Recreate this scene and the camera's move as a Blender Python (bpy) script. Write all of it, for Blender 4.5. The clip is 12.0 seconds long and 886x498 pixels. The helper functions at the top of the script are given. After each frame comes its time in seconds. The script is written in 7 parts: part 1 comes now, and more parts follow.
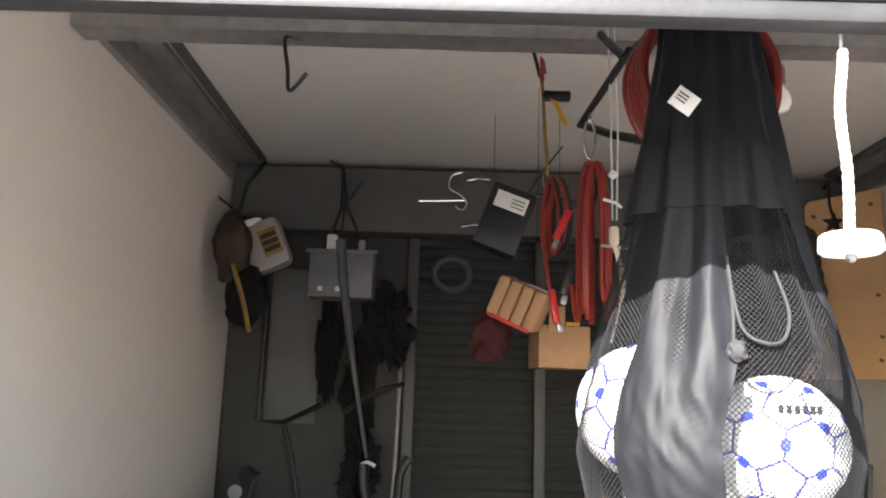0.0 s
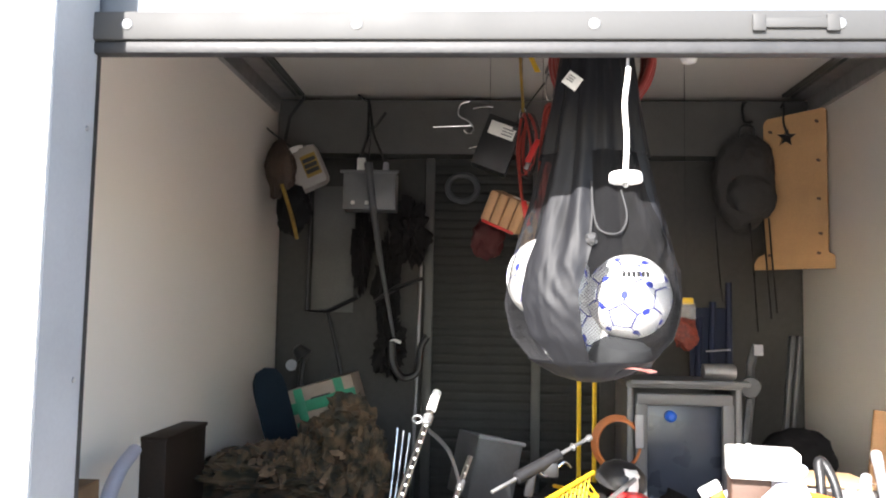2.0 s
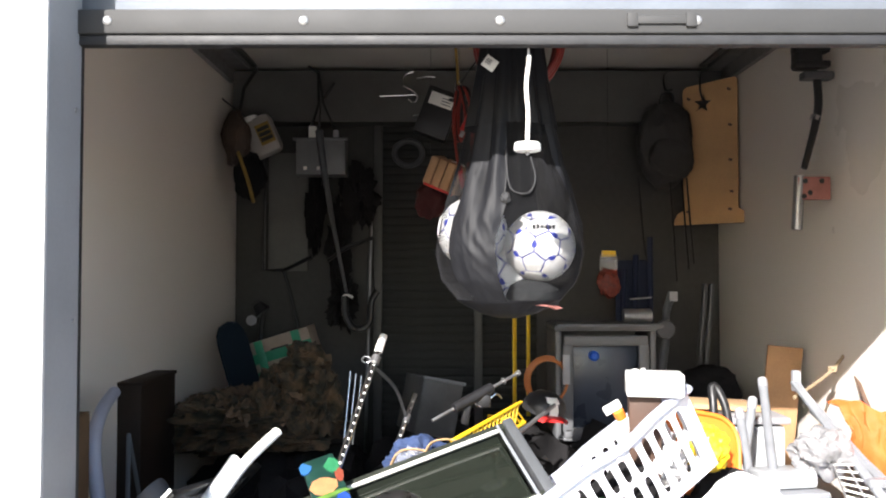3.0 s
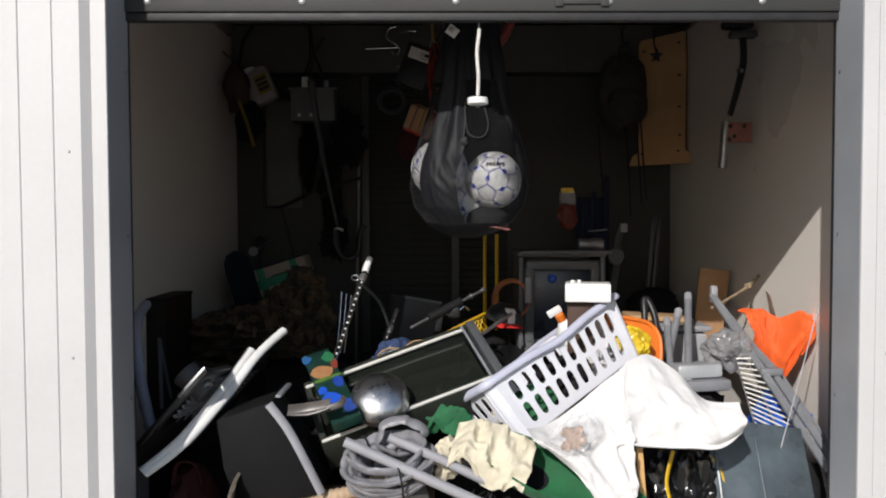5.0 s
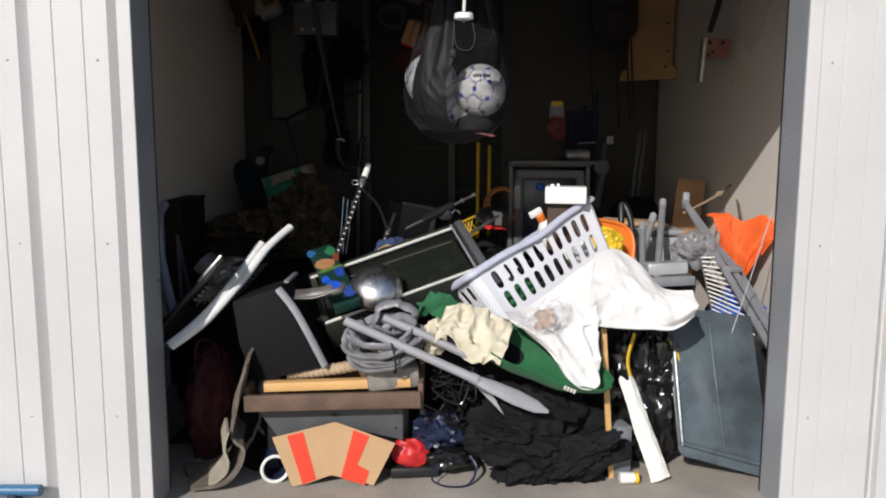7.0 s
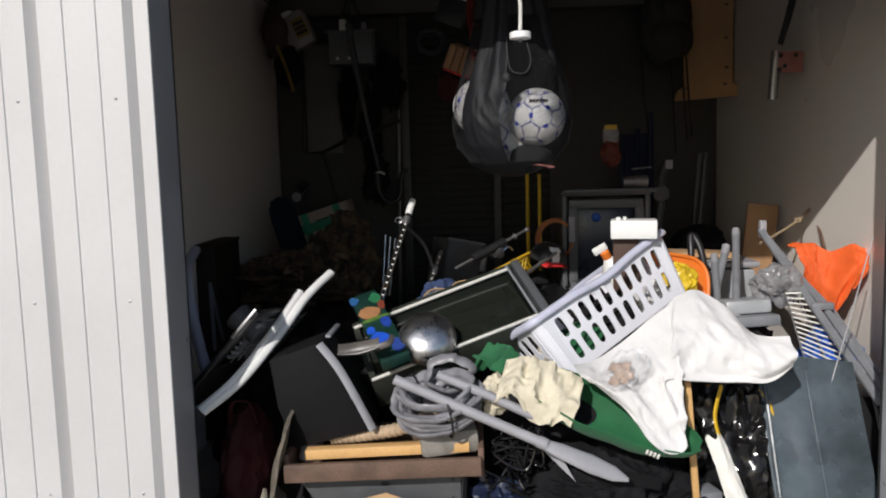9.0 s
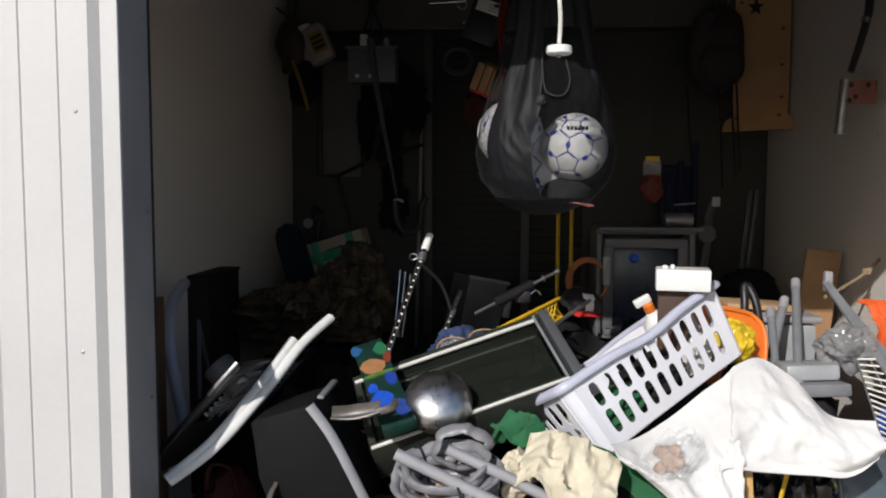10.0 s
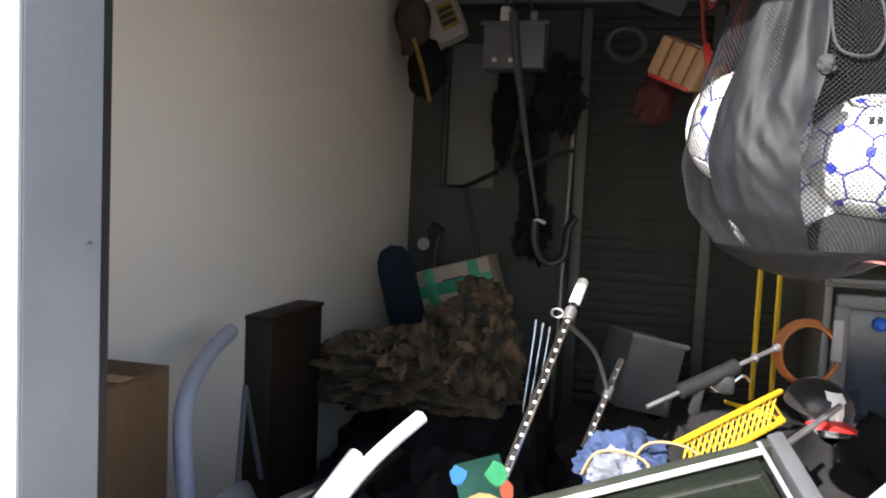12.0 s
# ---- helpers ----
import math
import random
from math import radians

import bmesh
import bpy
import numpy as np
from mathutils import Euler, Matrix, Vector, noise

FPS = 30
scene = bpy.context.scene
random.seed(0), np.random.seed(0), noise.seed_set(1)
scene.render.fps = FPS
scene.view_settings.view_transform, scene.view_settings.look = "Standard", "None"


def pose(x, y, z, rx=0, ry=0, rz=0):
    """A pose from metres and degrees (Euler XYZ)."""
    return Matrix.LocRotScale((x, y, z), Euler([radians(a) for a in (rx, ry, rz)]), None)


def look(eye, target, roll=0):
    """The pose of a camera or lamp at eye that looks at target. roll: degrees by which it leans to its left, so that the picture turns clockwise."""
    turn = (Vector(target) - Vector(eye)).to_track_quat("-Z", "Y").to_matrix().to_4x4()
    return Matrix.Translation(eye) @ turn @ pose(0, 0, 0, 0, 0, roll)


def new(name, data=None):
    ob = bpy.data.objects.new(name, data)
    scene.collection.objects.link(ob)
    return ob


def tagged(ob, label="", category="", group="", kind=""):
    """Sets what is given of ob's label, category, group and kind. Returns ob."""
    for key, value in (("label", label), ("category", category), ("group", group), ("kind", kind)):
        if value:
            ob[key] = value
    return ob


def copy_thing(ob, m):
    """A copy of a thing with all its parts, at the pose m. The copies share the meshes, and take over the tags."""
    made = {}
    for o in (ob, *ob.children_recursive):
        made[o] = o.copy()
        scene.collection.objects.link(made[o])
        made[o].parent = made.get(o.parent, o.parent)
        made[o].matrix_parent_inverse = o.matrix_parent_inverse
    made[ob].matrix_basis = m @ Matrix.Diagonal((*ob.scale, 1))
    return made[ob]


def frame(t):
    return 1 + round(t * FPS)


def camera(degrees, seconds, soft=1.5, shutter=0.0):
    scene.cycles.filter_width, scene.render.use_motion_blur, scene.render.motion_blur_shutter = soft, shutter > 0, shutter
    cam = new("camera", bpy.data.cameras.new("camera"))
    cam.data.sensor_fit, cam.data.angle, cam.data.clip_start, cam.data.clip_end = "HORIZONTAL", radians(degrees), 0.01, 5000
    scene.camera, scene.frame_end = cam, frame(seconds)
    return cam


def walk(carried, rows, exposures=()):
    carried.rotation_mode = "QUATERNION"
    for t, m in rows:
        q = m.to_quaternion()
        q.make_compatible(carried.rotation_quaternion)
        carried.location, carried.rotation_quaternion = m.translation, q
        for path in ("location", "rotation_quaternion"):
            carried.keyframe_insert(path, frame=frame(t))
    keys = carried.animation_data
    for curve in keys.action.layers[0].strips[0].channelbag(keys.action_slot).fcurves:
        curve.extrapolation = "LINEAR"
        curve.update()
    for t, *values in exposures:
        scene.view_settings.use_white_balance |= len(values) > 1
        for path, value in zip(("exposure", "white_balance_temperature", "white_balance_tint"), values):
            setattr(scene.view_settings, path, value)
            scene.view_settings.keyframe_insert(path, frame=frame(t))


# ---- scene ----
cam = camera(58.0, 12.0, soft=2.0)
DROP = -0.08
PATH = [
    (0, (-0.011, -0.003, 1.615), (-0.032, 1.96, 1.997), 1.9),
    (0.5, (0.012, -0.091, 1.573), (-0.032, 1.885, 1.877), 2.3),
    (1, (0.011, -0.331, 1.545), (0.017, 1.657, 1.759), 0.3),
    (1.5, (0.088, -0.561, 1.536), (-0.005, 1.431, 1.684), 1.1),
    (2, (0.15, -0.743, 1.529), (0.035, 1.248, 1.683), 1.1),
    (2.5, (0.172, -0.943, 1.501), (0.172, 1.056, 1.582), -0.2),
    (3, (0.218, -1.091, 1.49), (0.213, 0.908, 1.553), -0.0),
    (3.2, (0.264, -1.153, 1.478), (0.233, 0.846, 1.515), 0.1),
    (4.8, (0.266, -1.632, 1.435), (0.286, 0.366, 1.347), -0.6),
    (5, (0.284, -1.668, 1.431), (0.303, 0.33, 1.356), -0.2),
    (5.5, (0.364, -1.79, 1.409), (0.355, 0.207, 1.287), 0.6),
    (6, (0.406, -1.9, 1.388), (0.407, 0.098, 1.29), 0.6),
    (6.5, (0.363, -1.952, 1.377), (0.356, 0.038, 1.181), 0.3),
    (6.7, (0.333, -1.995, 1.383), (0.346, -0.011, 1.132), 0.3),
    (8.3, (0.404, -1.881, 1.375), (0.314, 0.094, 1.074), -0.3),
    (8.5, (0.379, -1.815, 1.378), (0.278, 0.164, 1.104), -0.2),
    (9, (0.268, -1.67, 1.413), (0.185, 0.317, 1.202), -1.6),
    (9.5, (0.259, -1.5, 1.42), (0.153, 0.485, 1.207), -1.0),
    (10, (0.275, -1.256, 1.448), (0.129, 0.733, 1.293), 0.2),
    (10.5, (0.26, -0.997, 1.458), (0.035, 0.984, 1.292), 0.7),
    (11, (0.208, -0.71, 1.471), (-0.049, 1.269, 1.336), 0.7),
    (11.5, (0.191, -0.44, 1.489), (-0.14, 1.527, 1.347), 1.1),
    (12, (0.133, -0.22, 1.483), (-0.35, 1.716, 1.339), 2.6),
]
EXPOSURES = [(0.0, 2.8), (0.5, 2.95), (1.0, 3.0), (1.5, 3.0), (2.0, 2.7), (2.5, 2.2), (3.2, 1.45), (4.8, -0.12), (5.1, -0.2), (5.5, -0.3), (6.5, -0.22), (9.5, -0.37), (10.2, -0.25), (11.0, 0.25), (11.5, 1.25), (12.0, 1.9)]
walk(cam, [(t, pose(0, 0, DROP) @ look(eye, target, roll)) for t, eye, target, roll in PATH], EXPOSURES)

# ---- light: afternoon sun from behind the camera, clear sky ----
SUN_WAY = Vector((0.40, 0.90, -0.59)).normalized()
sun_data = bpy.data.lights.new("sun", "SUN")
sun_data.energy, sun_data.angle, sun_data.color = 4.6, radians(0.53), (1.0, 0.955, 0.915)
sun = new("sun", sun_data)
sun.matrix_world = Matrix.Translation((-6, -12, 9)) @ SUN_WAY.to_track_quat("-Z", "Y").to_matrix().to_4x4()
world = bpy.data.worlds.new("sky")
scene.world = world
world.use_nodes = True
wn = world.node_tree
sky = wn.nodes.new("ShaderNodeTexSky")
sky.sky_type, sky.sun_disc = "NISHITA", False
sky.sun_elevation = math.asin(-SUN_WAY.z)
sky.sun_rotation = math.atan2(-SUN_WAY.x, -SUN_WAY.y)
wn.links.new(sky.outputs[0], wn.nodes["Background"].inputs[0])
wn.nodes["Background"].inputs[1].default_value = 0.12


# ---- materials ----
def mat(name, col, rough=0.6, metal=0.0, var=0.15, scale=7.0, bump=0.15, fine=90.0, col2=None, alpha=1.0,
        clear=0.0, coat=0.0, contrast=0.5, sheen=0.0, per_object=0.0, spec=0.5):
    """A surface with stains at one scale and grain at a finer one."""
    m = bpy.data.materials.new(name)
    m.use_nodes = True
    nt = m.node_tree
    b = nt.nodes["Principled BSDF"]
    co = nt.nodes.new("ShaderNodeTexCoord")
    big, small = nt.nodes.new("ShaderNodeTexNoise"), nt.nodes.new("ShaderNodeTexNoise")
    big.inputs["Scale"].default_value, small.inputs["Scale"].default_value = scale, fine
    big.inputs["Detail"].default_value, small.inputs["Detail"].default_value = 6, 3
    for n in (big, small):
        nt.links.new(co.outputs["Object"], n.inputs["Vector"])
    ramp = nt.nodes.new("ShaderNodeMapRange")
    ramp.inputs["From Min"].default_value, ramp.inputs["From Max"].default_value = 0.5 - contrast * 0.4, 0.5 + contrast * 0.4
    nt.links.new(big.outputs["Fac"], ramp.inputs["Value"])
    mix = nt.nodes.new("ShaderNodeMix")
    mix.data_type = "RGBA"
    c2 = col2 if col2 else tuple(max(0, c * (1 - 2 * var)) for c in col)
    mix.inputs["A"].default_value, mix.inputs["B"].default_value = (*c2, 1), (*col, 1)
    nt.links.new(ramp.outputs[0], mix.inputs["Factor"])
    grain = nt.nodes.new("ShaderNodeMix")
    grain.data_type, grain.blend_type = "RGBA", "MULTIPLY"
    grain.inputs["Factor"].default_value = min(1, var * 1.5)
    nt.links.new(mix.outputs["Result"], grain.inputs["A"])
    nt.links.new(small.outputs["Color"], grain.inputs["B"])
    bw = nt.nodes.new("ShaderNodeRGBToBW")
    nt.links.new(small.outputs["Color"], bw.inputs[0])
    lift = nt.nodes.new("ShaderNodeMapRange")
    lift.inputs["From Min"].default_value, lift.inputs["From Max"].default_value = 0.3, 0.7
    lift.inputs["To Min"].default_value, lift.inputs["To Max"].default_value = 0.6, 1.25
    nt.links.new(bw.outputs[0], lift.inputs["Value"])
    nt.links.new(lift.outputs[0], grain.inputs["B"])
    out = grain.outputs["Result"]
    if per_object:
        info = nt.nodes.new("ShaderNodeObjectInfo")
        hsv = nt.nodes.new("ShaderNodeHueSaturation")
        val = nt.nodes.new("ShaderNodeMapRange")
        val.inputs["To Min"].default_value, val.inputs["To Max"].default_value = 1 - per_object, 1 + per_object
        nt.links.new(info.outputs["Random"], val.inputs["Value"])
        nt.links.new(val.outputs[0], hsv.inputs["Value"])
        nt.links.new(out, hsv.inputs["Color"])
        out = hsv.outputs[0]
    nt.links.new(out, b.inputs["Base Color"])
    rr = nt.nodes.new("ShaderNodeMapRange")
    rr.inputs["To Min"].default_value, rr.inputs["To Max"].default_value = max(0.02, rough - 0.12), min(1, rough + 0.12)
    nt.links.new(big.outputs["Fac"], rr.inputs["Value"])
    nt.links.new(rr.outputs[0], b.inputs["Roughness"])
    b.inputs["Metallic"].default_value = metal
    b.inputs["Specular IOR Level"].default_value = spec
    b.inputs["Alpha"].default_value = alpha
    b.inputs["Transmission Weight"].default_value = clear
    b.inputs["Coat Weight"].default_value = coat
    b.inputs["Sheen Weight"].default_value = sheen
    if bump:
        bp = nt.nodes.new("ShaderNodeBump")
        bp.inputs["Strength"].default_value, bp.inputs["Distance"].default_value = bump, 0.004
        nt.links.new(small.outputs["Fac"], bp.inputs["Height"])
        nt.links.new(bp.outputs[0], b.inputs["Normal"])
    return m


M_WALLPANEL = mat("white wall panel", (0.85, 0.795, 0.73), 0.32, var=0.010, scale=0.8, bump=0.05, fine=40, contrast=1.25)
M_CEIL = mat("white ceiling panel", (0.70, 0.68, 0.65), 0.20, var=0.015, scale=3, bump=0.06, fine=12, contrast=1.25)
M_CLAD = mat("white cladding paint", (0.575, 0.57, 0.57), 0.45, var=0.04, scale=2.5, bump=0.04, fine=60)
M_GALV = mat("galvanised steel", (0.50, 0.50, 0.50), 0.42, metal=0.75, var=0.14, scale=18, bump=0.06)
M_JAMB = mat("grey jamb paint", (0.34, 0.355, 0.38), 0.38, metal=0.1, var=0.07, scale=5, bump=0.05)
# Light aluminium darkened to near black: the header's shade is in the colour.
M_SHADEBAR = mat("aluminium bar darkened for shade", (0.038, 0.038, 0.038), 0.7, metal=0.0, var=0.06, scale=9, bump=0.05)
M_CURTAIN = mat("blue grey door curtain", (0.17, 0.19, 0.22), 0.5, metal=0.2, var=0.08, scale=6)
M_RUBBER = mat("black rubber", (0.025, 0.025, 0.027), 0.6, var=0.2, scale=20)
M_CONC = mat("concrete floor", (0.42, 0.38, 0.33), 0.85, var=0.16, scale=4, bump=0.4, fine=70)
M_DRIVE = mat("drive concrete", (0.36, 0.33, 0.29), 0.9, var=0.14, scale=1.5, bump=0.5, fine=45)
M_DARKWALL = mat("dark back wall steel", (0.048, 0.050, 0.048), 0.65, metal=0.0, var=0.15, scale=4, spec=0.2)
M_DARKBEAM = mat("dark grey beam", (0.11, 0.11, 0.105), 0.55, metal=0.2, var=0.12, scale=5)
M_BLACK = mat("black plastic", (0.018, 0.018, 0.02), 0.42, var=0.2, scale=14, bump=0.1)
M_CHROME = mat("chrome", (0.75, 0.75, 0.76), 0.16, metal=1.0, var=0.05, scale=25, bump=0.02)
M_STEEL = mat("dull steel", (0.42, 0.42, 0.43), 0.4, metal=0.85, var=0.12, scale=22)
M_WHITE = mat("white plastic", (0.82, 0.82, 0.80), 0.42, var=0.05, scale=9, bump=0.04)


# ---- building helpers ----
def link(name, bm, material, smooth=True):
    me = bpy.data.meshes.new(name)
    bmesh.ops.recalc_face_normals(bm, faces=bm.faces)
    bm.to_mesh(me)
    bm.free()
    if smooth:
        for p in me.polygons:
            p.use_smooth = True
        me.set_sharp_from_angle(angle=radians(38))
    me.materials.append(material)
    return new(name, me)


def part(name, bm, material, parent, label="", smooth=True):
    ob = link(name, bm, material, smooth)
    ob.parent = parent
    if label:
        ob["label"] = label
    return ob


OFFSET = [0.0, 0.0]


def set_offset(dx, dz):
    """Where the next group of things stands, against the plan."""
    OFFSET[0], OFFSET[1] = dx, dz


def shifted(m):
    return Matrix.Translation((OFFSET[0], 0, OFFSET[1])) @ m


def thing(name, m, label, category, group="", kind=""):
    e = new(name)
    e.empty_display_size = 0.05
    e.matrix_world = shifted(m)
    return tagged(e, label, category, group, kind)


def solo(name, bm, material, m, label, category, group="", kind="", smooth=True):
    ob = link(name, bm, material, smooth)
    ob.matrix_world = shifted(m)
    return tagged(ob, label, category, group, kind)


def add_box(bm, c, s, bevel=0.0, m=None):
    r = bmesh.ops.create_cube(bm, size=1.0)
    vs = r["verts"]
    bmesh.ops.scale(bm, vec=s, verts=vs)
    if bevel:
        es = list({e for v in vs for e in v.link_edges})
        rb = bmesh.ops.bevel(bm, geom=es, offset=min(bevel, 0.45 * min(s)), segments=2, affect="EDGES", profile=0.5)
        vs = list({v for f in rb["faces"] for v in f.verts} | {v for v in vs if v.is_valid})
        grown, stack = set(vs), list(vs)
        while stack:
            for e in stack.pop().link_edges:
                for w in e.verts:
                    if w not in grown:
                        grown.add(w)
                        stack.append(w)
        vs = list(grown)
    bmesh.ops.translate(bm, vec=c, verts=vs)
    if m is not None:
        bmesh.ops.transform(bm, matrix=m, verts=vs)
    return vs


def boxed(c, s, bevel=0.004, m=None):
    bm = bmesh.new()
    add_box(bm, c, s, bevel, m)
    return bm


def smooth_line(pts, n=6):
    """Points along a smooth line through pts."""
    pts = [Vector(p) for p in pts]
    if len(pts) < 3:
        return pts
    out = []
    for i in range(len(pts) - 1):
        p0, p1, p2, p3 = pts[max(i - 1, 0)], pts[i], pts[i + 1], pts[min(i + 2, len(pts) - 1)]
        for k in range(n):
            t = k / n
            out.append(0.5 * (2 * p1 + (p2 - p0) * t + (2 * p0 - 5 * p1 + 4 * p2 - p3) * t * t + (3 * p1 - p0 - 3 * p2 + p3) * t ** 3))
    return out + [pts[-1]]


def add_tube(bm, pts, r, n=8, flat=1.0, closed=False):
    """A tube along pts; r a number or a list; flat squeezes it across."""
    pts = [Vector(p) for p in pts]
    rings, side = [], None
    for i, p in enumerate(pts):
        a = pts[i - 1] if i or closed else p
        b = pts[(i + 1) % len(pts)] if i < len(pts) - 1 or closed else p
        d = (b - a).normalized() if (b - a).length > 1e-9 else Vector((0, 0, 1))
        if side is None:
            side = d.orthogonal().normalized()
        side = (side - d * side.dot(d))
        side = side.normalized() if side.length > 1e-6 else d.orthogonal().normalized()
        up = d.cross(side)
        rad = r[i] if isinstance(r, (list, tuple)) else r
        rings.append([bm.verts.new(p + rad * (math.cos(k * math.tau / n) * side + flat * math.sin(k * math.tau / n) * up)) for k in range(n)])
    pairs = list(zip(rings, rings[1:])) + ([(rings[-1], rings[0])] if closed else [])
    for a, b in pairs:
        for k in range(n):
            bm.faces.new((a[k], a[(k + 1) % n], b[(k + 1) % n], b[k]))
    if not closed:
        bm.faces.new(rings[0][::-1])
        bm.faces.new(rings[-1])
    return bm


def tubed(pts, r, n=8, flat=1.0, curve=0, closed=False):
    if curve and isinstance(r, (list, tuple)):
        r = [float(q) for q in np.interp(np.linspace(0, len(r) - 1, (len(r) - 1) * curve + 1), range(len(r)), r)]
    return add_tube(bmesh.new(), smooth_line(pts, curve) if curve else pts, r, n, flat, closed)


def add_lathe(bm, prof, n=24, m=None, flute=0.0, flutes=0):
    rings = []
    for r, z in prof:
        ring = []
        for k in range(n):
            a = k * math.tau / n
            q = r * (1 + flute * math.cos(flutes * a))
            v = Vector((q * math.cos(a), q * math.sin(a), z))
            ring.append(bm.verts.new(m @ v if m is not None else v))
        rings.append(ring)
    for a, b in zip(rings, rings[1:]):
        for k in range(n):
            bm.faces.new((a[k], a[(k + 1) % n], b[(k + 1) % n], b[k]))
    bm.faces.new(rings[0][::-1])
    bm.faces.new(rings[-1])
    return bm


def lathed(prof, n=24, m=None, flute=0.0, flutes=0):
    return add_lathe(bmesh.new(), prof, n, m, flute, flutes)


def add_prism(bm, outline, depth, m=None):
    """An outline in x and z, drawn back along y by depth."""
    m = m if m is not None else Matrix()
    a = [bm.verts.new(m @ Vector((x, 0, z))) for x, z in outline]
    b = [bm.verts.new(m @ Vector((x, depth, z))) for x, z in outline]
    bm.faces.new(a)
    bm.faces.new(b[::-1])
    for i in range(len(a)):
        j = (i + 1) % len(a)
        bm.faces.new((a[i], a[j], b[j], b[i]))
    return bm


def prism(outline, depth, m=None):
    return add_prism(bmesh.new(), outline, depth, m)


def thicken(bm, thick):
    """Gives an open surface a back, thick behind it, with closed edges."""
    bm.normal_update()
    faces, rim = list(bm.faces), [e for e in bm.edges if len(e.link_faces) == 1]
    twin = {v: bm.verts.new(v.co - v.normal * thick) for v in list(bm.verts)}
    for f in faces:
        bm.faces.new([twin[v] for v in reversed(f.verts)])
    for e in rim:
        a, b = e.verts
        if e.link_loops[0].vert is not a:
            a, b = b, a
        bm.faces.new((b, a, twin[a], twin[b]))
    return bm


def sheet(f, nu, nv, thick=0.003):
    """A cloth or a panel: f(u, v) for u, v in 0..1, with a thickness."""
    bm = bmesh.new()
    top = [[bm.verts.new(f(i / nu, j / nv)) for j in range(nv + 1)] for i in range(nu + 1)]
    for i in range(nu):
        for j in range(nv):
            bm.faces.new((top[i][j], top[i + 1][j], top[i + 1][j + 1], top[i][j + 1]))
    return thicken(bm, thick)


def fold(p, scale, seed=0.0):
    """Sharp-ridged noise, for creases in cloth and foil."""
    q = Vector(p) * scale + Vector((seed, seed * 1.7, -seed))
    return 1 - abs(2 * noise.noise(q)) + 0.5 * (1 - abs(2 * noise.noise(q * 2.3)))


def heap(size, seed, depth=0.25, scale=4.0, sub=5, base=-0.9):
    """A crumpled heap, flat underneath; size: half lengths."""
    bm = bmesh.new()
    bmesh.ops.create_icosphere(bm, subdivisions=sub, radius=1.0)
    for v in bm.verts:
        p = v.co.copy()
        k = 1 + depth * (fold(p, scale * 0.5, seed) - 0.8) + depth * 0.5 * (fold(p, scale * 1.3, seed + 5) - 0.8) + depth * 0.9 * noise.noise(p * 1.3 + Vector((seed, 0, 0)))
        p = p * k
        p.z = max(p.z, base) if base is not None else p.z
        v.co = Vector((p.x * size[0], p.y * size[1], p.z * size[2]))
    return bm


def turned(x, y, z, rx=0, ry=0, rz=0):
    return pose(x, y, z, rx, ry, rz)


def frame_on(origin, xaxis, zaxis):
    """A pose with its x along xaxis and its z as near zaxis as can be."""
    x = Vector(xaxis).normalized()
    y = Vector(zaxis).cross(x).normalized()
    z = x.cross(y)
    m = Matrix((x, y, z)).transposed().to_4x4()
    m.translation = origin
    return m


# ---- the unit ----
XL, XR, Y0, YB, HC = -1.07, 1.90, 0.86, 3.82, 2.66
JL, JR, YF, HO = -0.66, 1.53, 0.66, 1.968


def structure(name, bm, material, label, category, smooth=False):
    return solo(name, bm, material, Matrix(), label, category, kind="structure", smooth=smooth)


structure("floor", boxed(((XL + XR) / 2, (0.64 + YB) / 2, -0.1), (XR - XL + 0.3, YB - 0.64, 0.2), 0.008), M_CONC, "worn tan concrete slab floor of the storage unit", "floor")
bm = bmesh.new()
vs = [bm.verts.new(p) for p in ((-300, -300, -0.03), (300, -300, -0.03), (300, 300, -0.03), (-300, 300, -0.03))]
bm.faces.new(vs)
structure("ground", bm, M_DRIVE, "pale sunlit concrete drive before the unit", "ground")


def wall_panels(x, side):
    """Tall panels with narrow joints, with the board behind them."""
    back = structure("wall_west" if side < 0 else "wall_east", boxed((x + side * 0.06, (Y0 + YB) / 2, HC / 2), (0.1, YB - Y0 + 0.2, HC + 0.1), 0), M_WALLPANEL,
                     "glossy off-white panelled partition wall", "wall")
    n = 1
    w = (YB - Y0) / n
    for i in range(n):
        part("panel", boxed((x + side * 0.004, Y0 + w * (i + 0.5), HC / 2), (0.012, w - 0.0015, HC - 0.01), 0.001), M_WALLPANEL, back, smooth=False)


wall_panels(XL, -1)
wall_panels(XR, 1)
structure("ceiling", boxed(((XL + XR) / 2, (Y0 + YB) / 2, HC + 0.05), (XR - XL + 0.2, YB - Y0 + 0.3, 0.1), 0), M_CEIL, "glossy off-white ceiling sheet with a sagging shine", "ceiling")

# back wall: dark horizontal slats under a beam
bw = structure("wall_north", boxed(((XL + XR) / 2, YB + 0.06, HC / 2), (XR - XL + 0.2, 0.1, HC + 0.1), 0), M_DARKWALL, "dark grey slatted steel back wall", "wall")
slat_bm = bmesh.new()
add_prism(slat_bm, [(0, -0.022), (0, 0.022), (-0.004, 0.016), (-0.006, 0.008), (-0.006, -0.008), (-0.004, -0.016)], XR - XL, pose(0, 0, 0, 0, 0, 90))
first = None
for i in range(44):
    if first is None:
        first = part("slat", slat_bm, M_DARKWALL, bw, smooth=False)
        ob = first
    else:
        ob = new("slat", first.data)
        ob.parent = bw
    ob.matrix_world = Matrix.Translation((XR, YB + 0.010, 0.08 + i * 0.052))
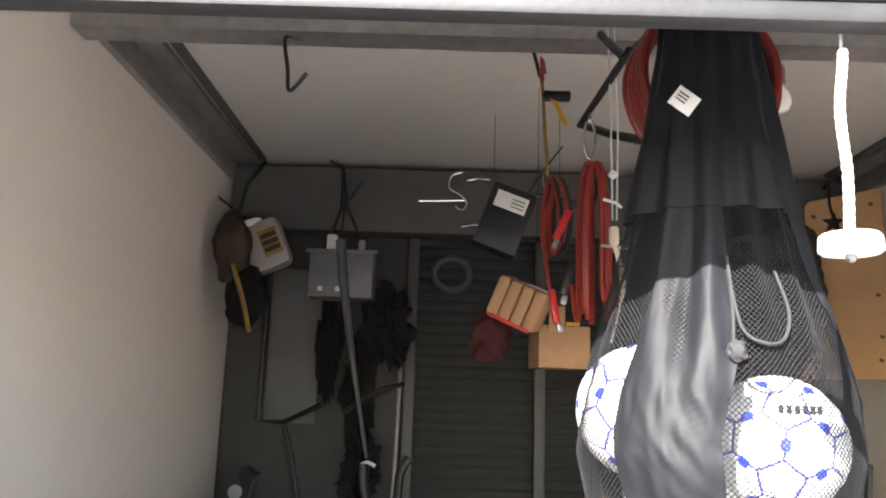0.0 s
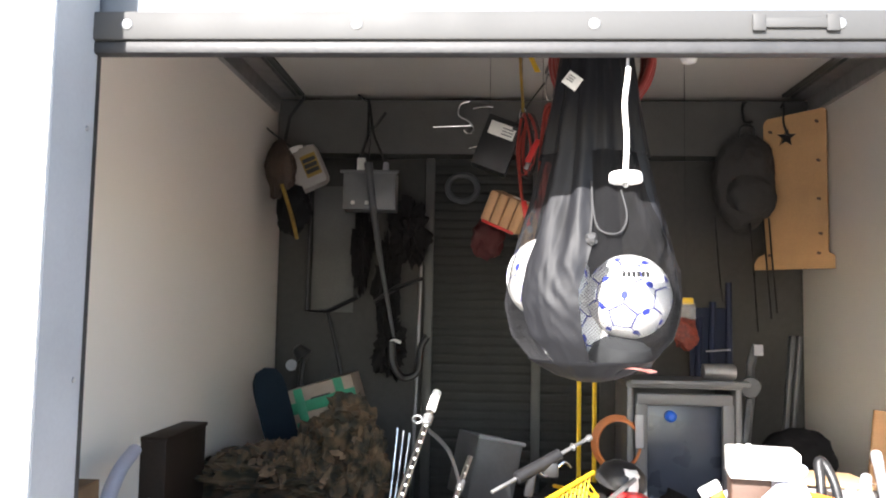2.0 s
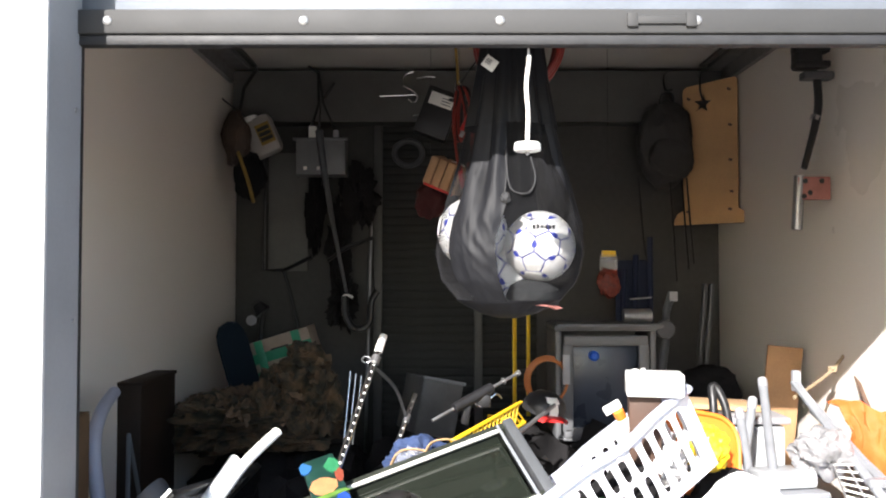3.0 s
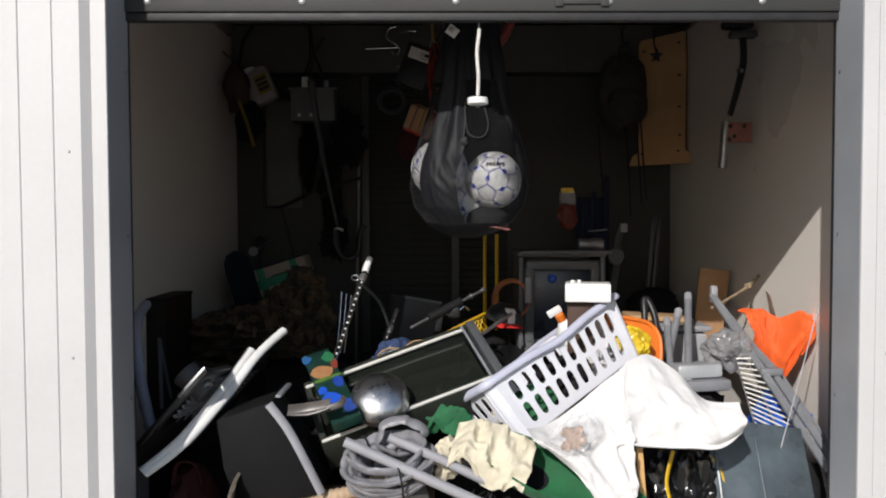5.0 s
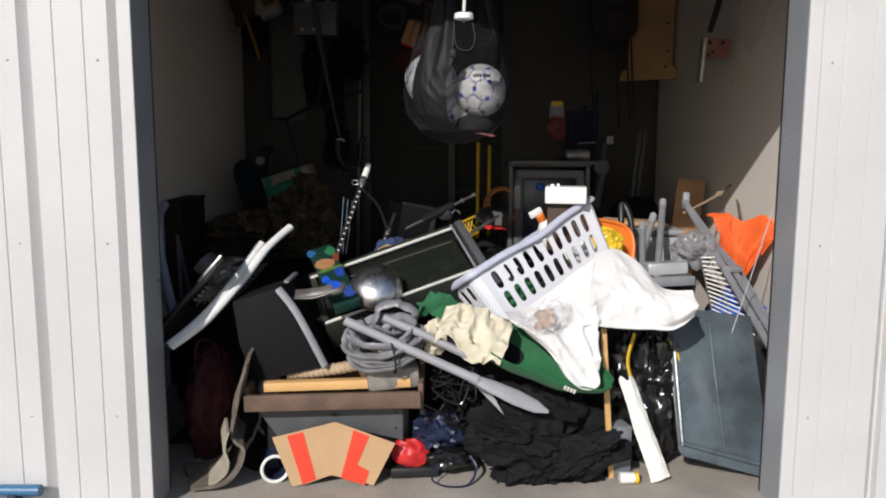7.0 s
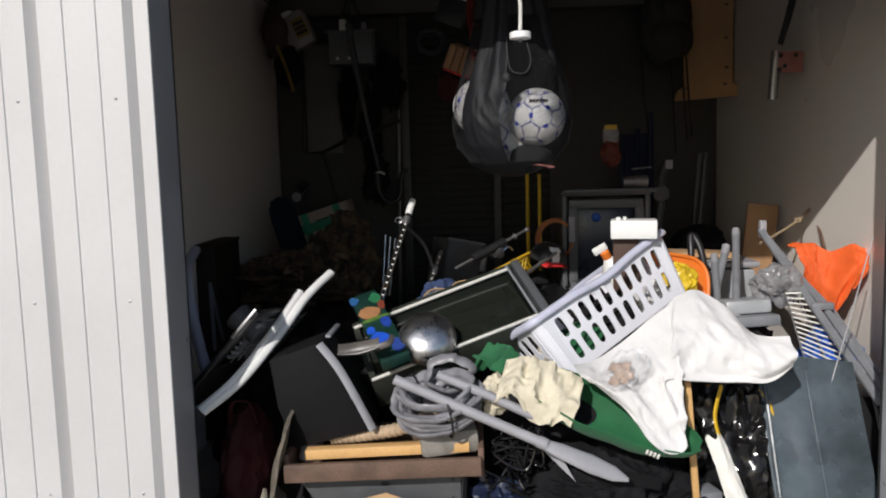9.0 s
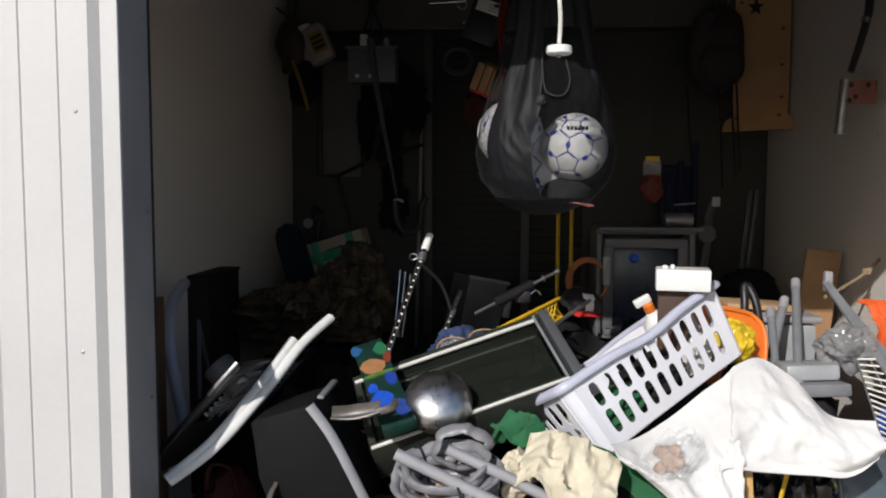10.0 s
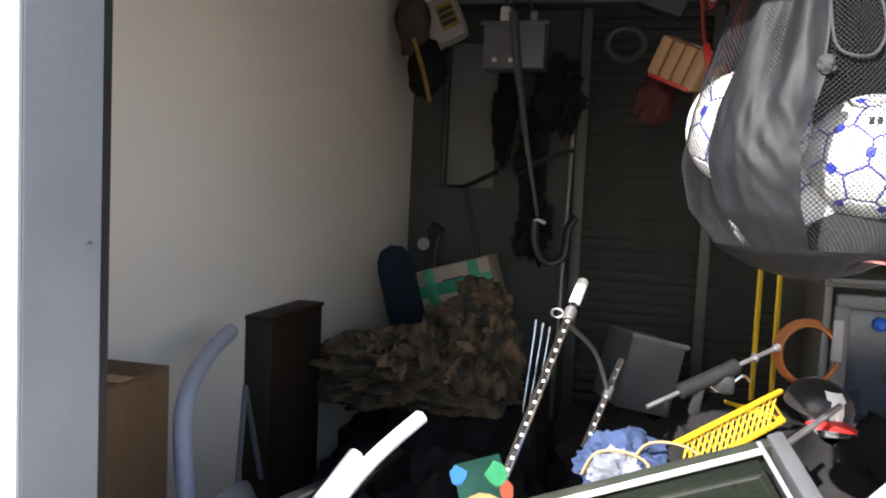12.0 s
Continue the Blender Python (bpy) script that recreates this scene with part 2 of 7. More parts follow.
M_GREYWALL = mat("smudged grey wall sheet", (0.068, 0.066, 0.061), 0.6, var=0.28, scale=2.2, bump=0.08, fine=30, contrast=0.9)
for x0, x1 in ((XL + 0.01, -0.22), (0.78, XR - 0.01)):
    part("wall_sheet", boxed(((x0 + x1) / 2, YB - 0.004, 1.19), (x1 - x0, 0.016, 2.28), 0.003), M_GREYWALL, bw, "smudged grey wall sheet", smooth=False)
structure("beam_back", boxed(((XL + XR) / 2, 3.735, 2.475), (XR - XL - 0.03, 0.15, 0.31), 0.006), M_DARKBEAM, "grey painted box beam above the back wall", "beam")
# purlin across the ceiling: a channel with a lip
bm = bmesh.new()
add_box(bm, ((XL + XR) / 2, 2.0, 2.585), (XR - XL - 0.02, 0.004, 0.15))
add_box(bm, ((XL + XR) / 2, 2.045, 2.512), (XR - XL - 0.02, 0.09, 0.004))
add_box(bm, ((XL + XR) / 2, 2.09, 2.522), (XR - XL - 0.02, 0.004, 0.022))
add_box(bm, ((XL + XR) / 2, 2.045, 2.655), (XR - XL - 0.02, 0.09, 0.004))
structure("purlin", bm, M_GALV, "galvanised steel purlin across the ceiling", "beam")
bm = bmesh.new()
add_box(bm, ((XL + XR) / 2, 1.55, 2.60), (XR - XL - 0.02, 0.05, 0.1), 0.004)
structure("purlin_front", bm, M_DARKBEAM, "dark steel purlin near the rolled door", "beam")
for name, x, s in (("trim_west", XL, 1), ("trim_east", XR, -1)):
    bm = bmesh.new()
    add_box(bm, (x + s * 0.016, (2.1 + 3.64) / 2, 2.60), (0.03, 3.64 - 2.1, 0.10), 0.003)
    add_box(bm, (x + s * 0.075, (2.1 + 3.64) / 2, 2.645), (0.09, 3.64 - 2.1, 0.022), 0.003)
    structure(name, bm, M_GALV, "steel angle trim where wall meets ceiling", "trim")
    bm = boxed((x + s * 0.15, (2.1 + 3.64) / 2, 2.652), (0.035, 3.64 - 2.1, 0.014), 0.003)
    structure(name + "_strip", bm, M_DARKBEAM, "dark strip along the ceiling edge", "trim")


# front wall: ribbed white cladding on both sides of the opening, header above
def cladding(name, x, side, count, label):
    """Sheets with a wide raised pan, two shallow grooves in it, a flank and a narrow low channel, every 0.292 m, going away from the opening."""
    rib = [(0, 0.0), (-0.070, 0.0), (-0.073, 0.004), (-0.078, 0.004), (-0.081, 0.0), (-0.168, 0.0), (-0.171, 0.004), (-0.176, 0.004), (-0.179, 0.0), (-0.250, 0.0), (-0.254, 0.028), (-0.264, 0.028), (-0.292, 0.0)]
    pts = []
    if side < 0:
        pts = [(x, 0.028), (x - 0.002, 0.028), (x - 0.032, 0.0)]
        x -= 0.032
    for k in range(count):
        for dx, dy in rib[1:] if side < 0 else [(-0.292 - a, b) for a, b in reversed(rib)]:
            pts.append((x + dx, dy) if side < 0 else (x - dx - 0.042, dy))
        x += side * 0.292
    pts = sorted(p for p in set(pts) if side < 0 or p[0] > x - 0.292 * count - 1e-6)
    bm = bmesh.new()
    rows = [[bm.verts.new((px, YF + py, z)) for px, py in pts] for z in (-0.02, 3.0)]
    for i in range(len(pts) - 1):
        bm.faces.new((rows[0][i], rows[0][i + 1], rows[1][i + 1], rows[1][i]))
    thicken(bm, -0.002)
    w = structure(name, bm, M_CLAD, label, "wall")
    first = None
    for k in range(min(count, 4)):
        for z in (0.35, 0.95, 1.55, 2.15):
            xs = (x - side * 0.292 * (count - k)) + side * 0.035
            if first is None:
                first = part("screw", lathed([(0.0045, 0.001), (0.0045, -0.002), (0.002, -0.0035)], 8, pose(0, 0, 0, -90)), M_STEEL, w)
                ob = first
            else:
                ob = new("screw", first.data)
                ob.parent = w
            ob.matrix_world = Matrix.Translation((xs, YF - 0.001, z))
    return w


wl = cladding("wall_south_west", JL - 0.046, -1, 10, "white ribbed steel cladding beside the door opening")
wr = cladding("wall_south_east", JR + 0.046, 1, 8, "white ribbed steel cladding beside the door opening")
for x, side, nm in ((JL, -1, "west"), (JR, 1, "east")):
    bm = bmesh.new()
    add_box(bm, (x + side * 0.022, YF + 0.085, 1.25), (0.044, 0.160, 2.5), 0.003)
    structure("jamb_" + nm, bm, M_JAMB, "grey steel door jamb", "door jamb")
    structure("trim_front_" + nm, boxed((x + side * 0.0225, YF + 0.0, 1.25), (0.045, 0.008, 2.5), 0.002), M_CLAD, "white steel corner trim beside the opening", "trim")
    bm = bmesh.new()
    add_box(bm, (x + side * 0.020, YF + 0.180, 1.25), (0.030, 0.022, 2.5), 0.002)
    structure("door_guide_" + nm, bm, M_RUBBER, "black roller door guide channel", "door guide")
    for z in (0.3, 0.8, 1.3, 1.8):
        part("rivet", lathed([(0.006, 0.001), (0.006, -0.002), (0.002, -0.004)], 10, pose(x - side * 0.0005, YF + 0.135, z, 0, side * 90)), M_STEEL, bpy.data.objects["jamb_" + nm])
    inner = boxed(((x + side * 0.046 + (XL - 0.1 if side < 0 else XR + 0.1)) / 2, YF + 0.13, 1.4), (abs((XL - 0.1 if side < 0 else XR + 0.1) - x - side * 0.046), 0.12, 2.8), 0)
    structure("wall_front_" + nm, inner, M_WALLPANEL, "off-white inner front wall beside the opening", "wall")
structure("header", boxed(((XL + XR) / 2, YF + 0.05, 2.75), (XR - XL + 4.0, 0.1, 0.7), 0.004), M_CLAD, "white steel header above the door opening", "header")

# rolled-up door: curtain, bottom bar with seal, screws and a lift handle
door = thing("door_1", pose((JL + JR) / 2, 0.82, HO), "grey roll-up door raised overhead, aluminium bottom bar", "roll-up door", kind="structure")
W = JR - JL
part("curtain", boxed((0, 0.016, 0.31), (W + 0.03, 0.012, 0.54), 0.002), M_CURTAIN, door)
part("bottom_bar", boxed((0, -0.005, 0.047), (W + 0.01, 0.03, 0.060), 0.006), M_SHADEBAR, door, "aluminium bottom bar, colour darkened for shade")
part("seal", boxed((0, 0.004, 0.004), (W + 0.01, 0.034, 0.026), 0.006), M_RUBBER, door, "black rubber seal")
for i in range(5):
    x = -W / 2 + 0.07 + i * 0.47
    part("screw", lathed([(0.004, -0.003), (0.011, -0.002), (0.011, 0.001), (0.007, 0.004), (0.003, 0.005)], 12, pose(x, -0.021, 0.048, 90)), M_GALV, door)
hb = bmesh.new()
add_box(hb, (0.30, -0.024, 0.048), (0.15, 0.006, 0.020), 0.003)
add_box(hb, (0.23, -0.025, 0.048), (0.026, 0.008, 0.034), 0.003)
add_box(hb, (0.37, -0.025, 0.048), (0.026, 0.008, 0.034), 0.003)
part("lift_handle", hb, M_SHADEBAR, door, "steel lift handle bracket")
structure("door_coil", lathed([(0.02, -1.2), (0.20, -1.19), (0.20, 1.19), (0.02, 1.2)], 28, pose((JL + JR) / 2, 1.08, 2.38, 0, 90)), M_CURTAIN, "rolled curtain of the door above the opening", "door")


# ---- more materials ----
M_GLASSDK = mat("dark glass", (0.014, 0.017, 0.013), 0.06, var=0.1, scale=10, bump=0.0, coat=0.6)
M_OLIVE = mat("dark olive frame", (0.035, 0.04, 0.032), 0.4, var=0.2, scale=12)
M_ALU = mat("bright aluminium trim", (0.80, 0.79, 0.74), 0.4, metal=0.1, var=0.08, scale=30)
M_SPEAK = mat("black vinyl", (0.008, 0.008, 0.009), 0.75, var=0.25, scale=30, bump=0.2, spec=0.2)
M_LGREY = mat("light grey plastic", (0.34, 0.34, 0.365), 0.42, var=0.08, scale=12)
M_MGREY = mat("mid grey plastic", (0.22, 0.23, 0.25), 0.45, var=0.1, scale=10)
M_DGREY = mat("dark grey steel sheet", (0.085, 0.09, 0.097), 0.45, var=0.14, scale=9)
M_CUP = mat("matte grey plastic", (0.060, 0.061, 0.065), 0.6, var=0.1, scale=9)
M_SCOOP = mat("brown grey plastic", (0.095, 0.085, 0.078), 0.35, var=0.15, scale=14)
M_HOSE = mat("grey vinyl hose", (0.27, 0.27, 0.29), 0.38, var=0.2, scale=18, bump=0.3, fine=60)
M_FOAM = mat("white foam", (0.80, 0.80, 0.78), 0.7, var=0.08, scale=12, bump=0.3)
M_PINE = mat("pine lumber", (0.72, 0.43, 0.17), 0.6, var=0.12, scale=5, bump=0.2)
M_BROWNW = mat("weathered brown wood", (0.17, 0.105, 0.075), 0.75, var=0.25, scale=9, bump=0.4)
M_CARD = mat("brown cardboard", (0.50, 0.32, 0.17), 0.8, var=0.07, scale=6, bump=0.15)
M_TAPE = mat("red tape", (0.75, 0.05, 0.02), 0.4, var=0.06, scale=15)
M_RED = mat("red plastic", (0.62, 0.03, 0.03), 0.4, var=0.15, scale=15)
M_MAT = mat("tan carpet", (0.17, 0.145, 0.115), 0.95, var=0.2, scale=25, bump=0.8, fine=260)
M_MATBACK = mat("pale carpet backing", (0.42, 0.38, 0.30), 0.95, var=0.15, scale=25, bump=0.6, fine=200)
M_BLACKCLOTH = mat("black cloth", (0.013, 0.013, 0.015), 0.85, var=0.2, scale=10, bump=0.3, spec=0.15)
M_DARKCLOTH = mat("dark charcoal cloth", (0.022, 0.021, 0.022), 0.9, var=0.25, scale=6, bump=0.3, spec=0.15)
M_GREEN = mat("green felt", (0.012, 0.13, 0.045), 0.8, var=0.15, scale=10, bump=0.25, sheen=0.1)
M_CREAM = mat("cream cloth", (0.70, 0.64, 0.49), 0.9, var=0.1, scale=9, bump=0.3)
M_SHEET = mat("white cotton sheet", (0.70, 0.69, 0.68), 0.9, var=0.05, scale=6, bump=0.3, fine=180)
M_BASKET = mat("white polypropylene", (0.80, 0.81, 0.87), 0.38, var=0.03, scale=7, bump=0.03)
M_RIM = mat("lavender grey plastic", (0.52, 0.54, 0.66), 0.4, var=0.05, scale=9, bump=0.03)
M_CLEAR = mat("clear crinkled plastic", (0.75, 0.75, 0.76), 0.15, var=0.05, scale=20, bump=0.5, fine=60, alpha=0.2)
M_TAN = mat("tan bits", (0.55, 0.36, 0.24), 0.7, var=0.3, scale=30)
M_BLUEPAN = mat("scratched blue grey plastic", (0.115, 0.150, 0.175), 0.28, var=0.3, scale=5, bump=0.25, fine=24, col2=(0.035, 0.045, 0.052), contrast=0.7)
M_YELLOW = mat("yellow plastic", (0.80, 0.50, 0.02), 0.4, var=0.1, scale=10)
M_ORANGE = mat("orange plastic", (0.85, 0.22, 0.03), 0.45, var=0.08, scale=8)
M_VACHOSE = mat("beige ribbed hose", (0.48, 0.36, 0.24), 0.6, var=0.15, scale=18)
M_NAVY = mat("navy plastic", (0.02, 0.03, 0.07), 0.35, var=0.2, scale=15)
M_GLOSSBLK = mat("glossy black bin liner", (0.01, 0.01, 0.011), 0.18, var=0.2, scale=12, bump=0.3, fine=40)
M_PAPER = mat("white paper", (0.80, 0.79, 0.74), 0.75, var=0.06, scale=10, bump=0.1)
M_REDBROWN = mat("dark red brown", (0.07, 0.035, 0.022), 0.7, var=0.15, scale=8)


# ---- the pile: dark filler added for support and shade behind the front row ----
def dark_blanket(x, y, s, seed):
    return solo("dark_blanket", heap(s, seed, 0.22, 3.2, 5, -0.02), M_DARKCLOTH, pose(x, y, 0.0), "dark rumpled mass added under the pile to fill its shade", "blanket", group="dark blankets under the pile")


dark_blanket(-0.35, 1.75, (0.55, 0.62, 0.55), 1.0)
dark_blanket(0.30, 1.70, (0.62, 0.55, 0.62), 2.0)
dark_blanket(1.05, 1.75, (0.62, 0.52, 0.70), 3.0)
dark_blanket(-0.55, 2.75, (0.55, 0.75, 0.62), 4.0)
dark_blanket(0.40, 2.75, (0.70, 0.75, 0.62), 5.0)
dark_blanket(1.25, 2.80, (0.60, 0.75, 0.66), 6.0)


# ---- glass display case ----
def display_case():
    bl, tl, br = Vector((-0.115, 1.08, 0.574)), Vector((-0.03, 1.35, 0.760)), Vector((0.516, 1.205, 0.785))
    n = (br - bl).cross(tl - bl)
    m = frame_on(bl, br - bl, n)
    L, Wd = (br - bl).length + 0.02, (tl - bl).length
    t = thing("display_case", m, "long dark glass display case with silver trim, tilted on the heap", "display case")
    d = 0.13
    part("long_wall", boxed((L / 2, 0.012, -d / 2), (L, 0.024, d), 0.003), M_OLIVE, t, "dark olive case wall")
    part("long_wall", boxed((L / 2, Wd - 0.012, -d / 2), (L, 0.024, d), 0.003), M_OLIVE, t, "dark olive case wall")
    part("end_wall", boxed((0.012, Wd / 2, -d / 2), (0.024, Wd - 0.05, d), 0.003), M_OLIVE, t)
    part("bottom", boxed((L / 2, Wd / 2, -d - 0.004), (L, Wd, 0.008), 0.002), M_OLIVE, t)
    part("end_cap", boxed((L - 0.012, Wd / 2, -d / 2 + 0.004), (0.034, Wd + 0.008, d + 0.006), 0.006), M_DGREY, t, "grey end cap")
    part("glass", boxed((L / 2 - 0.02, Wd / 2, -0.022), (L - 0.08, Wd - 0.05, 0.005), 0.001), M_GLASSDK, t, "dark dusty glass pane")
    part("trim_strip", boxed((L / 2 - 0.02, 0.004, 0.002), (L - 0.05, 0.011, 0.010), 0.003), M_ALU, t, "silver trim strip")
    part("trim_strip", boxed((L / 2 - 0.02, Wd - 0.032, 0.002), (L - 0.05, 0.012, 0.010), 0.003), M_ALU, t, "silver trim strip")
    part("trim_strip", boxed((L - 0.05, Wd / 2, 0.005), (0.010, Wd - 0.02, 0.006), 0.002), M_MGREY, t)


display_case()

# steel pan resting against the case
pan = thing("saucepan_lid", frame_on((0.085, 1.13, 0.725), (1, 0.25, 0.25), (-0.1, -0.75, 0.66)), "shiny domed steel pan turned upside down", "pan lid")
M_PAN = mat("brushed pan steel", (0.62, 0.62, 0.63), 0.30, metal=1.0, var=0.10, scale=30, bump=0.05)
part("dome", lathed([(0.100, -0.030), (0.106, -0.026), (0.104, -0.010), (0.094, 0.012), (0.072, 0.030), (0.04, 0.039), (0.010, 0.042)], 40), M_PAN, pan)
part("rivet", lathed([(0.006, 0.038), (0.006, 0.042), (0.002, 0.043)], 12, pose(-0.02, -0.01, 0)), M_STEEL, pan)


# ---- colourful puzzle box ----
def puzzle_box():
    a, b = Vector((-0.185, 1.43, 0.835)), Vector((-0.02, 1.03, 0.672))
    yv = (a - b).length
    m = frame_on(b, (a - b), Vector((-0.1, -0.55, 0.85)))
    t = thing("puzzle_box", m, "flat puzzle box printed in blue, green and orange", "puzzle box")
    w = 0.104
    part("box", boxed((yv / 2, 0, -0.02), (yv, w, 0.04), 0.004), mat("dark green print", (0.012, 0.045, 0.035), 0.35, var=0.2, scale=14), t)
    inks = [((0.03, 0.07, 0.30), 0.07, -0.03, 0.085, 0.05), ((0.02, 0.10, 0.62), 0.13, 0.02, 0.10, 0.075), ((0.02, 0.10, 0.62), 0.20, 0.035, 0.05, 0.035),
            ((0.02, 0.06, 0.35), 0.23, -0.03, 0.08, 0.04), ((0.40, 0.20, 0.09), 0.315, 0.01, 0.085, 0.08), ((0.22, 0.05, 0.03), 0.345, -0.045, 0.07, 0.028),
            ((0.03, 0.18, 0.08), 0.40, -0.035, 0.075, 0.045), ((0.03, 0.12, 0.30), 0.42, 0.045, 0.06, 0.04), ((0.10, 0.20, 0.04), 0.265, 0.0, 0.02, 0.12)]
    for i, (c, x, y, sx, sy) in enumerate(inks):
        o = [(sx / 2 * math.cos(k * math.tau / 9) * random.uniform(0.8, 1.15), sy / 2 * math.sin(k * math.tau / 9) * random.uniform(0.8, 1.15)) for k in range(9)]
        part("print_patch", prism(o, 0.0008 + 0.0004 * i, Matrix.Translation((x, y, 0.0)) @ pose(0, 0, 0, 90)), mat("print ink", c, 0.35, var=0.12, scale=40), t, smooth=False)


puzzle_box()


# ---- loudspeaker ----
def loudspeaker():
    t = thing("loudspeaker", pose(-0.372, 0.965, 0.375), "black loudspeaker cabinet with a curved grey edge strip", "loudspeaker")
    out = [(0.0, 0.0), (0.276, 0.062), (0.20, 0.225), (0.104, 0.370), (-0.074, 0.310), (-0.05, 0.15)]
    bm = prism(out, 0.21)
    bmesh.ops.bevel(bm, geom=list(bm.edges), offset=0.006, segments=2, affect="EDGES", profile=0.5)
    part("cabinet", bm, M_SPEAK, t)
    a, b = Vector((0.104, -0.012, 0.368)), Vector((0.276, -0.012, 0.068))
    line = smooth_line([a, (0.165, -0.02, 0.29), (0.222, -0.022, 0.185), b], 6)
    bm = bmesh.new()
    add_tube(bm, line, 0.015, 8, 0.35)
    part("edge_strip", bm, M_LGREY, t, "curved light grey edge strip")
    part("top_strip", boxed((0.135, 0.09, 0.392), (0.020, 0.20, 0.010), 0.004, None), M_MGREY, t, "grey top edge strip").rotation_euler = (0, 0, 0)
    sc = thing("hand_trowel", frame_on((-0.215, 1.00, 0.695), (1, 0.1, -0.05), (0, -0.5, 0.85)), "small brown-grey plastic scoop lying on the loudspeaker", "scoop")
    bm = sheet(lambda u, v: Vector((0.14 * u, 0.055 * (v - 0.5) * (1 - 0.4 * abs(u - 0.5)), 0.025 * (2 * v - 1) ** 2 + 0.035 * u * u)), 10, 8, 0.004)
    part("blade", bm, M_SCOOP, sc)
    part("handle", tubed([(0.13, 0, 0.032), (0.175, 0.0, 0.055), (0.185, 0.0, 0.085)], 0.012, 8, 0.6, curve=4), M_SCOOP, sc)


loudspeaker()


# ---- black grille panel with pale foam strips over it ----
def grille_panel():
    c1, c2, c4 = Vector((-0.47, 0.94, 0.86)), Vector((-0.78, 0.925, 0.52)), Vector((-0.38, 1.62, 0.80))
    m = frame_on(c2, c1 - c2, (c1 - c2).cross(c4 - c1) * (1 if (c1 - c2).cross(c4 - c1).z > 0 else -1))
    L, Dp = (c1 - c2).length, (c4 - c1).length
    t = thing("slatted_panel", m, "black slatted metal panel with chrome corner, leaning in shade", "slatted panel")
    bm = bmesh.new()
    add_box(bm, (L / 2, 0.02, 0), (L, 0.04, 0.02), 0.004)
    add_box(bm, (L / 2, Dp - 0.03, 0), (L, 0.06, 0.02), 0.004)
    add_box(bm, (0.10, Dp / 2, -0.002), (0.20, Dp, 0.018), 0.004)
    add_box(bm, (L - 0.02, Dp / 2, -0.002), (0.04, Dp, 0.018), 0.004)
    part("frame", bm, M_BLACK, t)
    n = 9
    for i in range(n):
        part("slat", boxed((0.22 + (L - 0.26) * (i + 0.5) / n, Dp * 0.55, 0.003), (0.009, Dp * 0.72, 0.014), 0.002), M_LGREY, t)
    for k in range(6):
        part("cross_bar", boxed((L * 0.66, Dp * (0.28 + 0.1 * k), 0.0), (L * 0.56, 0.006, 0.006), 0.001), M_STEEL, t)
    part("corner_strip", boxed((L - 0.06, -0.002, 0.006), (0.13, 0.010, 0.012), 0.003), M_STEEL, t, "dull steel corner strip")
    part("cup", lathed([(0.040, -0.03), (0.043, 0.03), (0.050, 0.07), (0.047, 0.078), (0.02, 0.082)], 28, pose(L * 0.80, 0.12, 0.0)), M_CUP, t, "matte grey cup")
    s = thing("foam_strips", Matrix(), "two white foam pipe sleeves bent across a black panel", "foam strip")
    base = [(-0.655, 0.875, 0.540), (-0.545, 0.95, 0.625), (-0.445, 1.10, 0.752), (-0.375, 1.25, 0.865), (-0.308, 1.385, 0.935)]
    for k, (dx, dy, dz, r, end) in enumerate(((0.006, -0.003, -0.004, 0.0165, 5), (-0.012, 0.004, 0.006, 0.0165, 4))):
        pts = [Vector(p) + Vector((dx, dy, dz)) * (0.5 + 0.35 * i) for i, p in enumerate(base[:end])]
        part("sleeve", tubed(pts, r, 12, 0.8, curve=6), M_FOAM, s)


grille_panel()


# ---- wooden tray with lumber, and what lies in it ----
tray = thing("wooden_tray", pose(-0.06, 1.06, 0.295), "weathered brown wooden tray on a grey steel shelf", "tray")
part("front_board", boxed((0, -0.175, 0.033), (0.660, 0.022, 0.062), 0.004, pose(0, 0, 0, 0, -1.6)), M_BROWNW, tray)
part("side_board", boxed((0.328, 0.0, 0.05), (0.020, 0.33, 0.10), 0.004), M_BROWNW, tray)
part("side_board", boxed((-0.325, 0.0, 0.04), (0.020, 0.33, 0.09), 0.004), M_BROWNW, tray)
part("back_board", boxed((0, 0.175, 0.04), (0.66, 0.02, 0.08), 0.004), M_BROWNW, tray)
part("bottom_board", boxed((0, 0, 0.008), (0.64, 0.34, 0.012), 0.002), M_BROWNW, tray)
solo("pine_batten", boxed((0, 0, 0), (0.556, 0.045, 0.034), 0.003), M_PINE, pose(-0.048, 0.945, 0.377, 0, -2.2, 0), "fresh yellow pine batten lying on the tray", "batten")
bm = bmesh.new()
pts = smooth_line([(-0.25, 1.01, 0.395), (-0.12, 1.0, 0.410), (0.02, 0.99, 0.44), (0.10, 1.0, 0.485), (0.17, 1.06, 0.52)], 14)
add_tube(bm, pts, [0.021 + 0.004 * (i % 2) for i in range(len(pts))], 14)
solo("vacuum_hose", bm, M_VACHOSE, Matrix(), "beige ribbed vacuum hose end in the tray", "hose")
solo("paper_cup", lathed([(0.030, -0.02), (0.041, 0.06), (0.043, 0.062), (0.039, 0.06), (0.028, -0.015)], 24), M_LGREY, pose(-0.338, 1.03, 0.335, 0, 20), "pale grey paper cup in the tray corner", "cup")
solo("plastic_tub", boxed((0, 0, 0), (0.20, 0.16, 0.085), 0.018), mat("beige grey plastic", (0.30, 0.28, 0.25), 0.55, var=0.2, scale=14), pose(0.155, 1.0, 0.40, 0, -4, 8), "beige-grey plastic tub under the hose coil", "tub")


